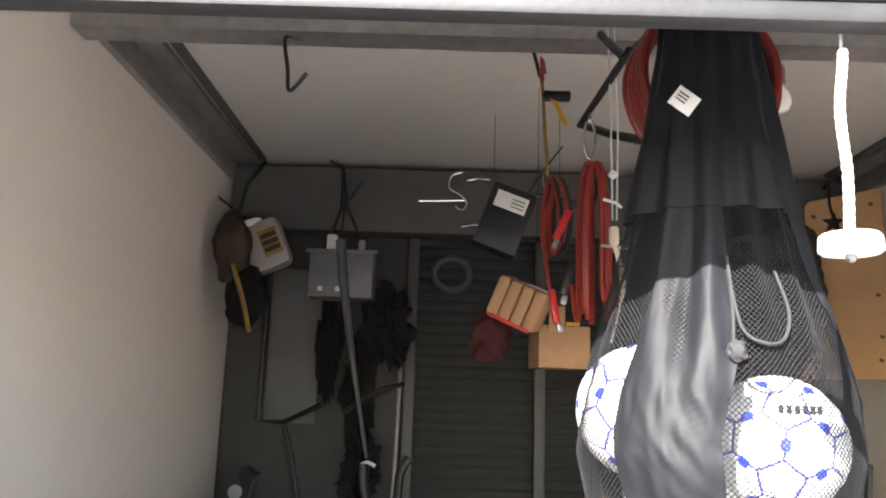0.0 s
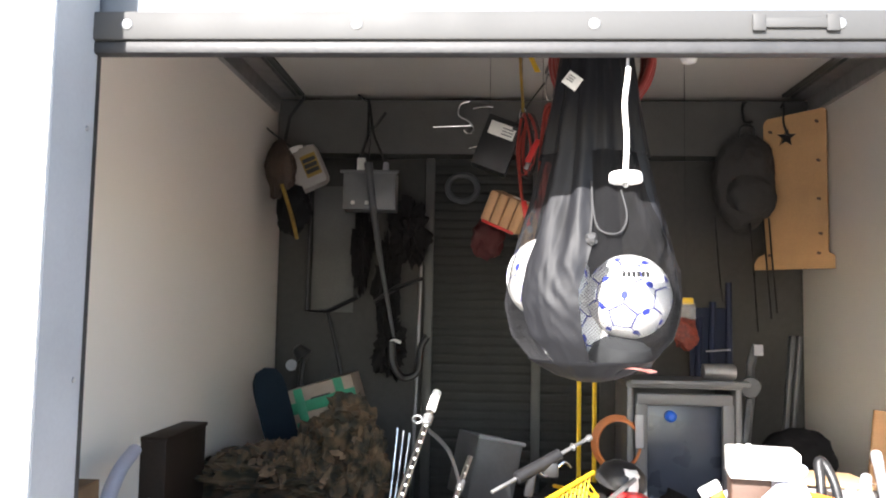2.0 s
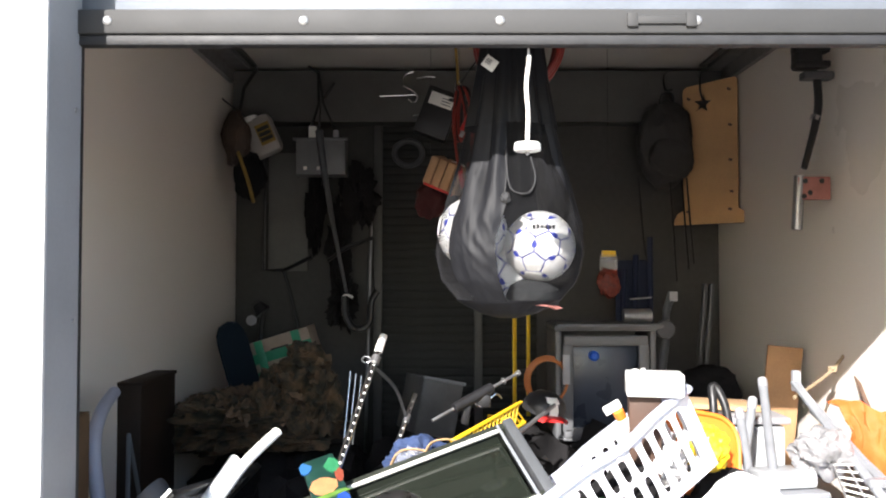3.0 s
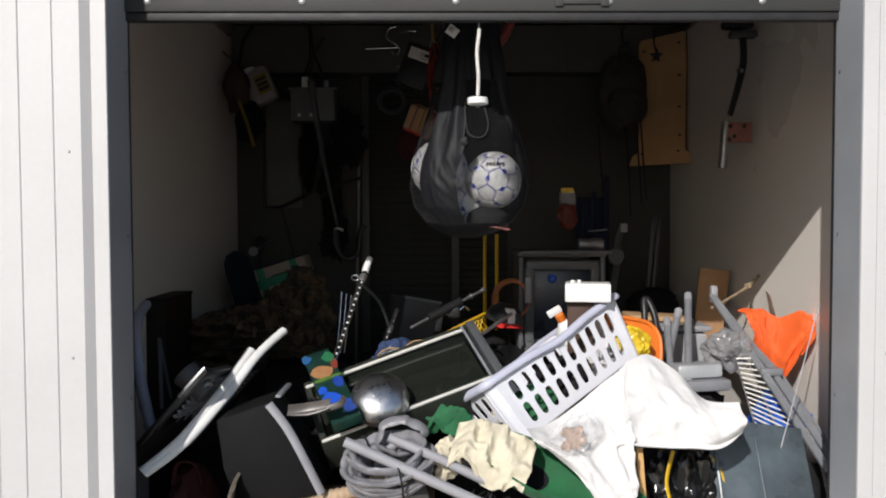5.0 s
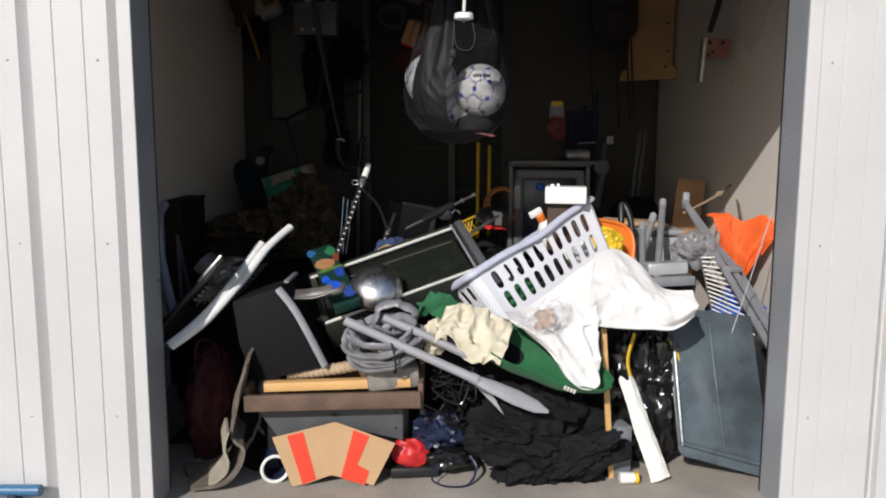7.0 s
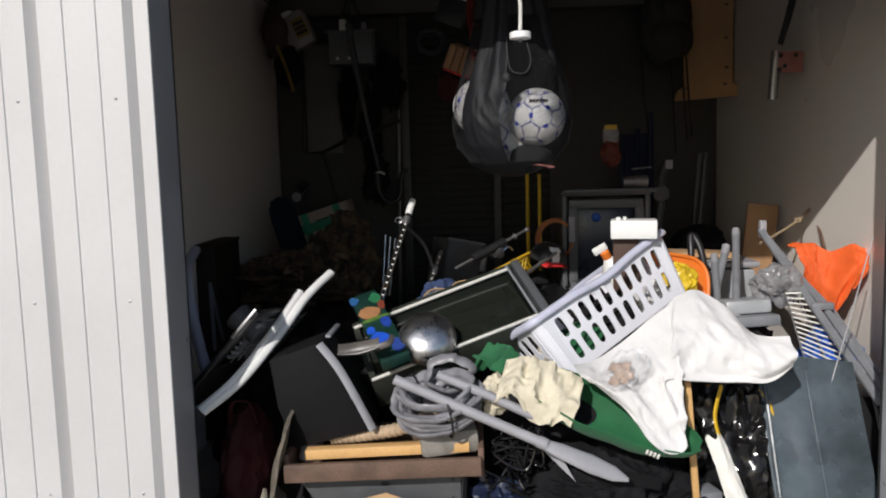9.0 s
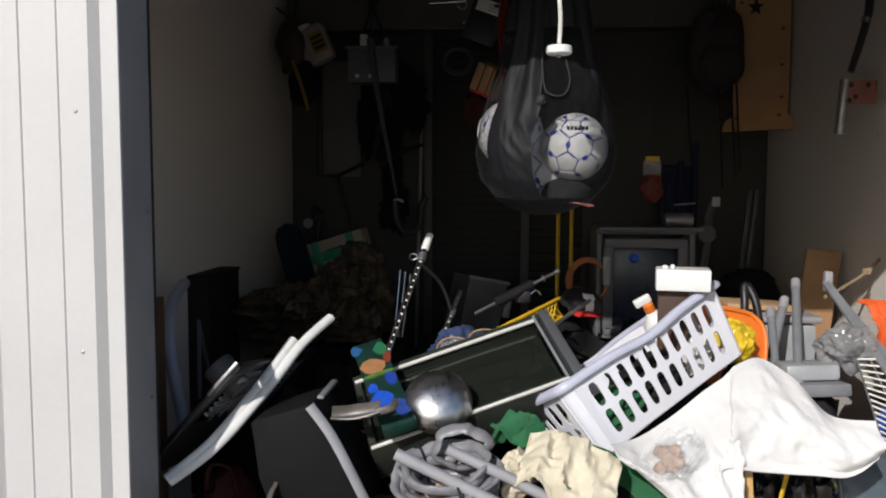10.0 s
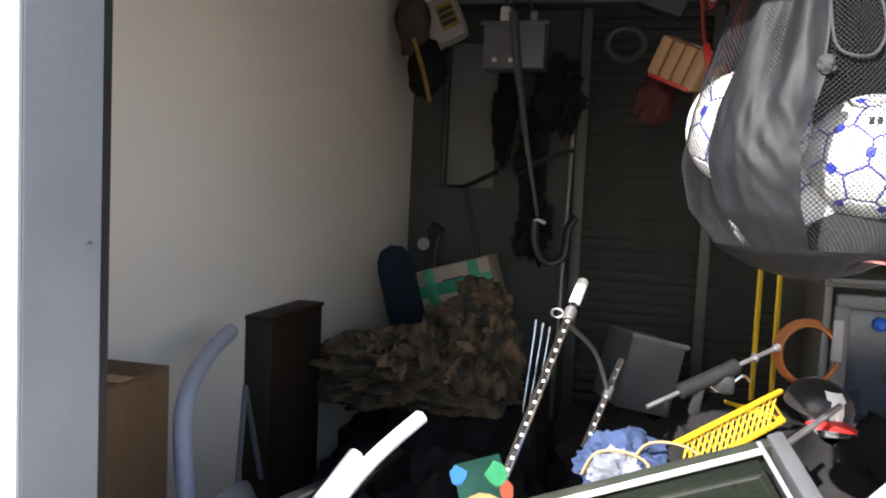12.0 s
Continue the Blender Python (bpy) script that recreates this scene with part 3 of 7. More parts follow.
# ---- coil of grey hose with two grey poles across it ----
def hose_coil():
    t = thing("hose_coil", frame_on((0.125, 0.935, 0.535), (1, 0, 0.08), (-0.05, -0.38, 0.9)), "crumpled coil of flat grey vinyl hose tied with black straps", "hose coil")
    rnd = random.Random(31)
    for k in range(11):
        a = rnd.uniform(0, 6)
        R = 0.118 + rnd.uniform(-0.022, 0.028)
        zz = -0.052 + 0.0115 * k
        ring, rad = [], []
        for i in range(56):
            q = i * math.tau / 56
            rag = 0.009 * noise.noise(Vector((2.2 * math.cos(q) + a, 2.2 * math.sin(q), k * 1.7)))
            ring.append(((R + rag + 0.008 * math.sin(3 * q + a)) * math.cos(q), 0.76 * (R + rag + 0.008 * math.sin(2 * q + a)) * math.sin(q), zz + 0.012 * math.sin(q * 2 + a) + 1.4 * rag))
            rad.append(0.0165 * (1 + 0.35 * noise.noise(Vector((5 * math.cos(q) + a, 5 * math.sin(q), k)))))
        part("hose_turn", add_tube(bmesh.new(), ring, rad, 10, 0.55, closed=True), M_HOSE, t)
    # a loose crumpled loop stands up at the back
    ring = [(0.05 + 0.075 * math.cos(q) + 0.008 * math.sin(5 * q), 0.055 + 0.02 * math.sin(q), 0.075 + 0.055 * math.sin(q)) for q in [i * math.tau / 40 for i in range(40)]]
    part("hose_turn", add_tube(bmesh.new(), ring, [0.020 * (1 + 0.12 * math.sin(1.7 * i)) for i in range(40)], 10, 0.45, closed=True), M_HOSE, t)
    for a in (0.35, -1.25, 2.2):
        c = Vector((0.125 * math.cos(a), 0.0925 * math.sin(a), 0.0))
        rad = Vector((math.cos(a), math.sin(a), 0))
        pts = [c + rad * 0.034 * math.cos(q) + Vector((0, 0, 0.072 * math.sin(q))) for q in [i * math.tau / 20 for i in range(20)]]
        part("strap", add_tube(bmesh.new(), pts, 0.004, 6, closed=True), M_BLACK, t, "black tie strap")


hose_coil()
pole = thing("paddle", Matrix(), "grey plastic paddle pole with a flat tapered blade", "paddle")
d = Vector((0.735, -0.06, -0.321)).normalized()
a = Vector((-0.007, 0.85, 0.645))
part("shaft", tubed([a, a + d * 0.30, a + d * 0.52], 0.0165, 14), M_LGREY, pole)
part("ferrule", tubed([a + d * 0.50, a + d * 0.515, a + d * 0.53], 0.0195, 14), M_LGREY, pole)
part("blade", tubed([a + d * 0.52, a + d * 0.58, a + d * 0.68, a + d * 0.76, a + d * 0.81], [0.017, 0.026, 0.032, 0.026, 0.006], 14, 0.45), M_LGREY, pole)
solo("grey_pole", tubed([(0.13, 0.90, 0.645), (0.30, 0.885, 0.575), (0.48, 0.87, 0.49)], 0.0155, 12), M_LGREY, Matrix(), "grey plastic pole beside the paddle", "pole")
solo("grey_plate", prism([(0, 0), (0.10, -0.06), (0.16, -0.17), (0.05, -0.06)], 0.006, pose(0.42, 0.93, 0.44, -12)), M_LGREY, Matrix(), "light grey plastic plate below the paddle", "plate")


# ---- grey steel shelf and taped cardboard piece ----
shelf = thing("steel_shelf", pose(-0.085, 0.955, 0.0), "dark grey folded steel shelf lying under the tray", "shelf")
bm = prism([(-0.285, 0.287), (0.29, 0.292), (0.285, 0.150), (0.05, 0.205), (-0.2, 0.165)], 0.012)
part("front", bm, M_DGREY, shelf)
part("deck", boxed((0.0, 0.16, 0.283), (0.56, 0.30, 0.010), 0.003), M_DGREY, shelf)
part("side", boxed((0.284, 0.15, 0.215), (0.010, 0.30, 0.14), 0.003), M_BLACK, shelf)
for x, z in ((0.02, 0.252), (0.255, 0.265), (0.255, 0.20)):
    part("slot", boxed((x, -0.003, z), (0.022 if x < 0.1 else 0.008, 0.006, 0.012 if x < 0.1 else 0.010), 0.002), M_BLACK, shelf)
solo("storage_crate", boxed((0, 0, 0.137), (0.56, 0.36, 0.27), 0.012), M_BLACK, pose(-0.06, 1.20, 0.0), "black storage crate holding up the shelf", "crate")
card = thing("cardboard_piece", pose(-0.06, 0.865, 0.0, -8), "cut cardboard piece with strips of red tape", "cardboard")
co = [(-0.232, 0.185), (-0.15, 0.205), (0.006, 0.245), (0.12, 0.205), (0.232, 0.165), (0.152, 0.006), (0.09, 0.025), (-0.01, 0.045), (-0.10, 0.012), (-0.155, 0.002)]
part("board", prism(co, 0.005), M_CARD, card)
part("tape", prism([(-0.175, 0.192), (-0.115, 0.207), (-0.065, 0.030), (-0.115, 0.010)], 0.0025, Matrix.Translation((0, -0.0022, 0))), M_TAPE, card, "red tape strip")
part("tape", prism([(0.075, 0.215), (0.135, 0.192), (0.090, 0.085), (0.135, 0.060), (0.118, 0.008), (0.028, 0.035)], 0.0025, Matrix.Translation((0, -0.0022, 0))), M_TAPE, card, "red tape strip")

cup = thing("travel_mug", frame_on((-0.285, 0.90, 0.056), (1, 0.3, 0), (0.42, -0.85, 0.05)), "dark blue mug with a white rim lying on the floor", "mug")
part("body", lathed([(0.040, -0.16), (0.046, -0.10), (0.050, 0.0), (0.044, 0.0), (0.040, -0.12)], 28), M_NAVY, cup)
bm = bmesh.new()
add_tube(bm, [(0.0495 * math.cos(q), 0.0495 * math.sin(q), 0.0) for q in [i * math.tau / 32 for i in range(32)]], 0.0065, 8, closed=True)
part("rim", bm, M_WHITE, cup, "white rim")


# ---- folded carpet ----


def smooth_line2(pts, n):
    return [(p.x, p.y) for p in smooth_line([(a, b, 0) for a, b in pts], n)]


def carpet_build():
    prof = smooth_line2([(-0.368, 0.465), (-0.40, 0.34), (-0.425, 0.22), (-0.405, 0.185), (-0.375, 0.165), (-0.380, 0.12), (-0.41, 0.07), (-0.47, 0.025), (-0.575, 0.012)], 6)
    n = len(prof) - 1
    def f(u, v):
        x, z = prof[round(u * n)]
        w = 0.012 * noise.noise(Vector((x * 9, v * 3, z * 9)))
        return Vector((x + w - 0.10 * v * u, 0.80 + 0.06 * (1 - u) + 0.24 * v * (0.5 + 0.5 * u), z + 0.05 * v * (1 - u)))
    solo("carpet", sheet(f, n, 8, 0.011), M_MAT, Matrix(), "folded tan carpet offcut hanging over the tray corner", "carpet")
    prof3 = smooth_line2([(-0.43, 0.23), (-0.447, 0.17), (-0.435, 0.11), (-0.455, 0.06), (-0.52, 0.014)], 5)
    n3 = len(prof3) - 1
    solo("carpet_fold", sheet(lambda u, v: Vector((prof3[round(u * n3)][0] - 0.05 * v, 0.815 + 0.16 * v, prof3[round(u * n3)][1])), n3, 5, 0.010), M_MATBACK, Matrix(), "loose fold of carpet with pale backing", "carpet")


carpet_build()

# ---- floor clutter at the front ----
solo("black_tray", boxed((0, 0, 0.022), (0.19, 0.18, 0.044), 0.010), M_BLACK, pose(0.235, 1.03, 0.0, 0, 0, 6), "shallow black plastic tray on the floor", "tray")
bm = heap((0.072, 0.045, 0.060), 11, 0.16, 1.6, 4, -0.8)
solo("red_packet", bm, M_RED, pose(0.225, 0.98, 0.088, 0, 12), "crumpled shiny red packet on a black tray", "packet")
bm = heap((0.11, 0.09, 0.075), 12, 0.35, 3, 4, -0.9)
solo("dark_plastic_bag", bm, M_NAVY, pose(0.33, 1.04, 0.16), "crumpled dark blue plastic bag", "plastic bag")
gog = thing("goggles", pose(0.385, 0.93, 0.0, 0, 0, 12), "black goggles with a loose purple strap on the floor", "goggles")
part("frame", heap((0.085, 0.05, 0.045), 13, 0.2, 2, 4, -0.7), M_GLOSSBLK, gog).location = (0.0, 0.03, 0.075)
part("strap", tubed([(-0.06, -0.02, 0.07), (-0.085, -0.05, 0.03), (-0.03, -0.07, 0.008), (0.05, -0.07, 0.008), (0.09, -0.03, 0.05), (0.07, 0.0, 0.09)], 0.008, 8, 0.4, curve=6), M_NAVY, gog)


def cable_tangle(x, y, z, s, seed, n, label):
    rnd = random.Random(seed)
    t = thing("cable_tangle", pose(x, y, z), label, "cables")
    for k in range(n):
        pts = [(s * rnd.uniform(-1, 1), s * 0.6 * rnd.uniform(-1, 1), s * 0.8 * rnd.uniform(-1, 1)) for _ in range(9)]
        part("cable", tubed(pts, 0.0045, 6, curve=6), M_GLOSSBLK, t)


cable_tangle(0.40, 0.98, 0.37, 0.095, 3, 5, "tangle of thin black cables hanging over the tray")
cable_tangle(0.36, 1.02, 0.24, 0.09, 4, 4, "tangle of thin black cables hanging over the tray")
bm = heap((0.28, 0.20, 0.21), 21, 0.34, 2.2, 6, -0.55)
for v in bm.verts:
    if v.co.x < -0.05:
        v.co.z *= 1.0 + 0.4 * (v.co.x + 0.05)
bj = thing("black_jacket", pose(0.735, 1.02, 0.11), "crumpled black jacket heaped on the floor", "jacket")
part("body", bm, M_BLACKCLOTH, bj)
part("sleeve", heap((0.17, 0.07, 0.055), 22, 0.38, 2.6, 5, None), M_BLACKCLOTH, bj).matrix_local = pose(-0.10, -0.13, 0.10, 10, 18, 12)
part("sleeve", heap((0.14, 0.06, 0.055), 23, 0.38, 2.6, 5, None), M_BLACKCLOTH, bj).matrix_local = pose(0.12, -0.14, 0.02, 0, -24, -8)
part("collar", sheet(lambda u, v: Vector((0.20 * (u - 0.5), -0.02 * math.sin(math.pi * u) - 0.02 * v, 0.05 * v + 0.015 * math.sin(4 * u))), 16, 5, 0.005), M_BLACKCLOTH, bj).location = (0.02, -0.14, 0.15)

# ---- green felt shell with a dark inside ----
def green_sled():
    a, b = Vector((0.37, 0.98, 0.615)), Vector((0.965, 0.845, 0.395))
    m = frame_on((a + b) / 2, b - a, (0.22, -0.50, 0.80))
    t = thing("felt_hat", m, "green felt hat lying on its side, dark inside", "hat")
    L = (b - a).length
    def shell(scale, off):
        def f(u, v):
            s = 2 * u - 1
            q = math.pi * (v - 0.5)
            w = math.sqrt(max(0.0, 1 - s * s * 0.98)) ** 0.9
            return Vector((0.5 * L * s * scale, 0.105 * scale * w * math.sin(q) * 1.0, -0.105 * scale * w * math.cos(q) + off + 0.010 * noise.noise(Vector((s * 3, v * 2, 0)))))
        return f
    part("shell", sheet(shell(1.0, 0.03), 30, 16, 0.004), M_GREEN, t)
    inside = shell(0.965, 0.03)
    def hollow(u, v):
        r, q = 0.06 + 0.94 * u, v * math.tau
        return inside(0.37 + 0.115 * r * math.cos(q) * (1 + 0.15 * math.sin(2 * q)), 0.56 + 0.17 * r * math.sin(q))
    # Black patch on the inner wall puts the opening's shade into colour.
    part("opening", sheet(hollow, 8, 32, 0.002), M_BLACKCLOTH, t, "black patch for the shaded opening")
    for k in range(4):
        part("print_bar", boxed((0.17 + 0.012 * k, -0.101, 0.012), (0.008, 0.003, 0.020), 0.001), M_PAPER, t, "small white emblem bars")


green_sled()
bm = sheet(lambda u, v: Vector((0.245 + 0.15 * u + 0.03 * math.sin(5 * v), 1.09 - 0.05 * v, 0.620 - 0.05 * v + 0.05 * math.sin(3 * u) + 0.03 * fold((u, v, 0), 2.4, 3))), 18, 12, 0.005)
solo("green_scarf", bm, M_GREEN, Matrix(), "folded green felt scarf under the basket", "scarf")

# ---- cream cloth and white sheet ----
def cream(u, v):
    top = Vector((0.36 + 0.25 * u, 0.99 - 0.05 * u, 0.665 - 0.06 * u))
    bot = Vector((0.315 + 0.24 * u, 0.87 - 0.03 * u, 0.55 - 0.10 * u + 0.03 * math.sin(8 * u)))
    p = top.lerp(bot, v)
    k = fold((u * 1.2, v * 0.8, 0.3), 2.6, 7) - 0.8
    return p + Vector((0.01 * k, -0.035 * math.sin(math.pi * v) - 0.022 * k, 0.022 * k + 0.03 * math.sin(math.pi * u)))


solo("cream_cloth", sheet(cream, 34, 26, 0.006), M_CREAM, Matrix(), "crumpled cream cotton cloth over the green hat", "cloth")
solo("cream_cloth_end", heap((0.05, 0.04, 0.06), 31, 0.3, 3, 4, None), M_CREAM, pose(0.315, 0.97, 0.555), "balled end of cream cloth", "cloth")


def white_sheet():
    top = smooth_line([(0.585, 0.95, 0.652), (0.665, 0.97, 0.668), (0.759, 1.0, 0.722), (0.853, 1.03, 0.79), (0.905, 1.05, 0.82), (0.928, 1.06, 0.838), (0.952, 1.07, 0.855), (1.022, 1.085, 0.872), (1.101, 1.03, 0.83), (1.177, 0.97, 0.745), (1.281, 0.93, 0.742)], 13)
    bot = smooth_line([(0.60, 0.90, 0.635), (0.735, 0.84, 0.535), (0.800, 0.81, 0.44), (0.86, 0.80, 0.40), (0.918, 0.80, 0.425), (0.893, 0.825, 0.515), (0.862, 0.855, 0.618), (0.96, 0.865, 0.617), (1.093, 0.875, 0.608), (1.204, 0.895, 0.601), (1.275, 0.905, 0.65)], 13)
    n = len(top) - 1
    def f(u, v):
        i = min(n, round(u * n))
        p = top[i].lerp(bot[i], v)
        k = fold((p.x * 1.0, v * 0.25, p.z), 2.4, 2) - 0.8
        c = fold((p.x + 0.5 * p.z, p.y, p.z * 0.8), 7.0, 9) - 0.8
        g = fold((p.x, p.y + p.x, p.z), 19.0, 3) - 0.8
        edge = min(1.0, 6 * v, 6 * (1 - v))
        return p + Vector((0.006 * c * edge, -0.045 * math.sin(math.pi * min(1, v * 1.1)) - 0.030 * k - (0.013 * c + 0.004 * g) * edge, 0.012 * k + 0.006 * c * edge))
    solo("white_sheet", sheet(f, n, 64, 0.005), M_SHEET, Matrix(), "crumpled white bed sheet draped from the laundry basket", "sheet")


white_sheet()
bagb = thing("snack_bag", frame_on((0.735, 0.855, 0.665), (0.8, 0, 0.45), (-0.2, -0.7, 0.65)), "clear plastic bag with tan pieces inside", "plastic bag")
part("film", heap((0.085, 0.055, 0.03), 41, 0.3, 3, 4, None), M_CLEAR, bagb)
for k in range(9):
    o = part("piece", heap((0.018, 0.015, 0.012), 50 + k, 0.3, 2, 2, None), M_TAN, bagb)
    o.location = (random.uniform(-0.05, 0.04), random.uniform(-0.03, 0.025), random.uniform(-0.005, 0.012))


# ---- laundry basket ----
def holed_panel(corner, nx, ny, hw, hh, thick, skip=0.0):
    """A panel through corner(u, v), with nx by ny upright slots with round ends."""
    bm = bmesh.new()
    K = 16
    cache = {}
    def vert(u, v):
        key = (round(u, 5), round(v, 5))
        if key not in cache:
            cache[key] = bm.verts.new(corner(u, v))
        return cache[key]
    m0, m1, b0, b1 = 0.05, 0.95, 0.10, 0.90
    for a, b, c, d in ((0, m0, 0, 1), (m1, 1, 0, 1)):
        vs = [vert(a, c)] + [vert(a, b0 + (b1 - b0) * j / ny) for j in range(ny + 1)] + [vert(a, d), vert(b, d)] + [vert(b, b0 + (b1 - b0) * j / ny) for j in range(ny, -1, -1)] + [vert(b, c)]
        bm.faces.new(vs)
    for c, d in ((0, b0), (b1, 1)):
        for i in range(nx):
            u0, u1 = m0 + (m1 - m0) * i / nx, m0 + (m1 - m0) * (i + 1) / nx
            bm.faces.new((vert(u0, c), vert(u1, c), vert(u1, d), vert(u0, d)))
    for i in range(nx):
        for j in range(ny):
            u0, u1 = m0 + (m1 - m0) * i / nx, m0 + (m1 - m0) * (i + 1) / nx
            v0, v1 = b0 + (b1 - b0) * j / ny, b0 + (b1 - b0) * (j + 1) / ny
            uc, vc, hu, hv = (u0 + u1) / 2, (v0 + v1) / 2, hw * (u1 - u0) / 2, hh * (v1 - v0) / 2
            ring = []
            for k in range(K):
                q = k * math.tau / K
                x, y = math.cos(q), math.sin(q)
                yy = math.copysign(min(1, abs(y)) ** 0.55, y)
                xx = math.copysign(min(1, abs(x)) ** 0.7, x)
                ring.append(bm.verts.new(corner(uc + hu * xx, vc + hv * yy)))
            cs = [vert(u1, v1), vert(u0, v1), vert(u0, v0), vert(u1, v0)]
            q4 = K // 4
            for s in range(4):
                # the arc from the middle of one edge to the next, round corner s
                idx = [(s * q4 + t) % K for t in range(q4 + 1)]
                for t in range(q4):
                    bm.faces.new((ring[idx[t]], cs[s], ring[idx[t + 1]]))
                bm.faces.new((ring[idx[-1]], cs[s], cs[(s + 1) % 4]))
    return thicken(bm, thick)


def laundry_basket():
    o = Vector((0.457, 1.11, 0.764))
    x = Vector((0.549, 0.39, 0.279))
    down = Vector((0.135, -0.035, -0.19))
    m = frame_on(o, x, -down)
    t = thing("laundry_basket", m, "white slotted plastic laundry basket tipped on its side", "laundry basket")
    L, Wd, Hh, tp, R = x.length, 0.36, 0.235, 0.035, 0.032
    mid = Vector((L / 2, Wd / 2))
    def wall(px, py, v, swell=0.0):
        q = Vector((px, py))
        d = q - mid
        q = q - Vector((d.x / (L / 2), d.y / (Wd / 2))) * tp * (1 - v)
        return Vector((q.x, q.y, -Hh * (1 - v)))
    runs = [((R, 0), (L - R, 0), 10), ((L, R), (L, Wd - R), 5), ((L - R, Wd), (R, Wd), 10), ((0, Wd - R), (0, R), 5)]
    rim = []
    for i, (a, b, nx) in enumerate(runs):
        a, b = Vector(a), Vector(b)
        side = Vector((b - a).yx.normalized())
        side.y = -side.y
        def face(u, v, a=a, b=b, side=side):
            p = a.lerp(b, u) + side * 0.010 * math.sin(math.pi * u)
            return wall(p.x, p.y, v)
        part("slotted_side", holed_panel(face, nx, 2, 0.56, 0.84, 0.0035), M_BASKET, t)
        c = Vector(((L - R, R), (L - R, Wd - R), (R, Wd - R), (R, R))[i])
        a0 = math.pi * (-0.5 + 0.5 * i)
        def bend(u, v, c=c, a0=a0):
            q = a0 + u * math.pi / 2
            return wall(c.x + R * math.cos(q), c.y + R * math.sin(q), v)
        bm = bmesh.new()
        g = [[bm.verts.new(bend(k / 7, h / 4)) for h in range(5)] for k in range(8)]
        for k in range(7):
            for h in range(4):
                bm.faces.new((g[k][h], g[k + 1][h], g[k + 1][h + 1], g[k][h + 1]))
        part("rounded_corner", thicken(bm, 0.0035), M_BASKET, t)
        for k in range(14):
            u = k / 14
            p = face(u, 1.0)
            dip = 0.016 * math.exp(-((u - 0.5) / 0.17) ** 2) if i in (0, 2) else 0.0
            rim.append(p + Vector((side.x * 0.008, side.y * 0.008, 0.003 - dip)))
        for k in range(6):
            p = bend(k / 6, 1.0)
            n = Vector((p.x - c.x, p.y - c.y, 0)).normalized()
            rim.append(p + n * 0.008 + Vector((0, 0, 0.003)))
    bm = bmesh.new()
    base = [bm.verts.new(wall(c[0] + R * math.cos(q), c[1] + R * math.sin(q), 0.0)) for i, c in enumerate(((L - R, R), (L - R, Wd - R), (R, Wd - R), (R, R))) for q in [math.pi * (-0.5 + 0.5 * i + 0.5 * k / 5) for k in range(6)]]
    bm.faces.new(base)
    part("base", thicken(bm, 0.004), M_BASKET, t)
    part("rim", add_tube(bmesh.new(), rim, 0.0165, 10, 0.75, closed=True), M_RIM, t, "rolled lavender-grey rim")
    # clothes inside
    for k, (mt, cx, cy, s, lab) in enumerate(((M_GREEN, 0.21, 0.15, (0.12, 0.075, 0.065), "green cloth"), (M_DARKCLOTH, 0.40, 0.18, (0.15, 0.12, 0.08), "dark cloth"), (M_CREAM, 0.09, 0.18, (0.05, 0.08, 0.07), "cream cloth"), (M_SHEET, 0.58, 0.18, (0.09, 0.10, 0.07), "white cloth"))):
        solo("bundled_cloth", heap(s, 60 + k, 0.25, 3, 4, -0.8), mt, m @ Matrix.Translation((cx, cy, -Hh + 0.075)), lab + " bundled inside the laundry basket", "clothes")


laundry_basket()

# ---- lower right front: stick, paper roll, panel, bin liner ----
solo("wooden_stick", boxed((0, 0, 0.30), (0.022, 0.016, 0.60), 0.003), M_PINE, pose(1.005, 0.955, 0.0, 2, -5, 0), "thin orange pine stick standing upright", "stick")
roll = thing("paper_roll", frame_on((1.185, 0.91, 0.014), (0.8, 0.1, 0.25), (-0.33, 0.22, 0.92)), "flattened fold of white paper leaning on the heap", "paper")
def paper_face(u, v):
    w = 0.040 - 0.012 * v
    return Vector((w * (2 * u - 1) + 0.010 * noise.noise(Vector((u, v * 3, 4))), -0.016 * math.sin(math.pi * u) - 0.008 * (fold((u * 0.5, v * 1.4, 0.3), 3.0, 8) - 0.8), 0.405 * v + (0.012 * math.sin(9 * u) if v > 0.98 else 0)))
part("sheet", sheet(paper_face, 16, 34, 0.002), M_PAPER, roll)
part("back_fold", sheet(lambda u, v: Vector((0.034 * (2 * u - 1) * (1 - 0.3 * v), 0.012 * math.sin(math.pi * u) + 0.002, 0.39 * v)), 10, 12, 0.002), M_PAPER, roll)
solo("bottle_cap_jar", lathed([(0.022, -0.03), (0.022, 0.022), (0.018, 0.028), (0.004, 0.03)], 20, pose(0, 0, 0, 0, 90)), M_WHITE, pose(1.055, 0.90, 0.024), "small white pill jar lying on the floor", "jar")
solo("yellow_jar_lid", lathed([(0.0235, -0.006), (0.0235, 0.006), (0.004, 0.007)], 20, pose(0, 0, 0, 0, 90)), M_YELLOW, pose(1.089, 0.90, 0.025), "yellow lid of the small jar", "lid")
solo("grey_box", boxed((0, 0, 0.10), (0.08, 0.15, 0.20), 0.008), M_MGREY, pose(1.03, 1.04, 0.0, 0, 0, 15), "slim grey plastic box standing on the floor", "box")


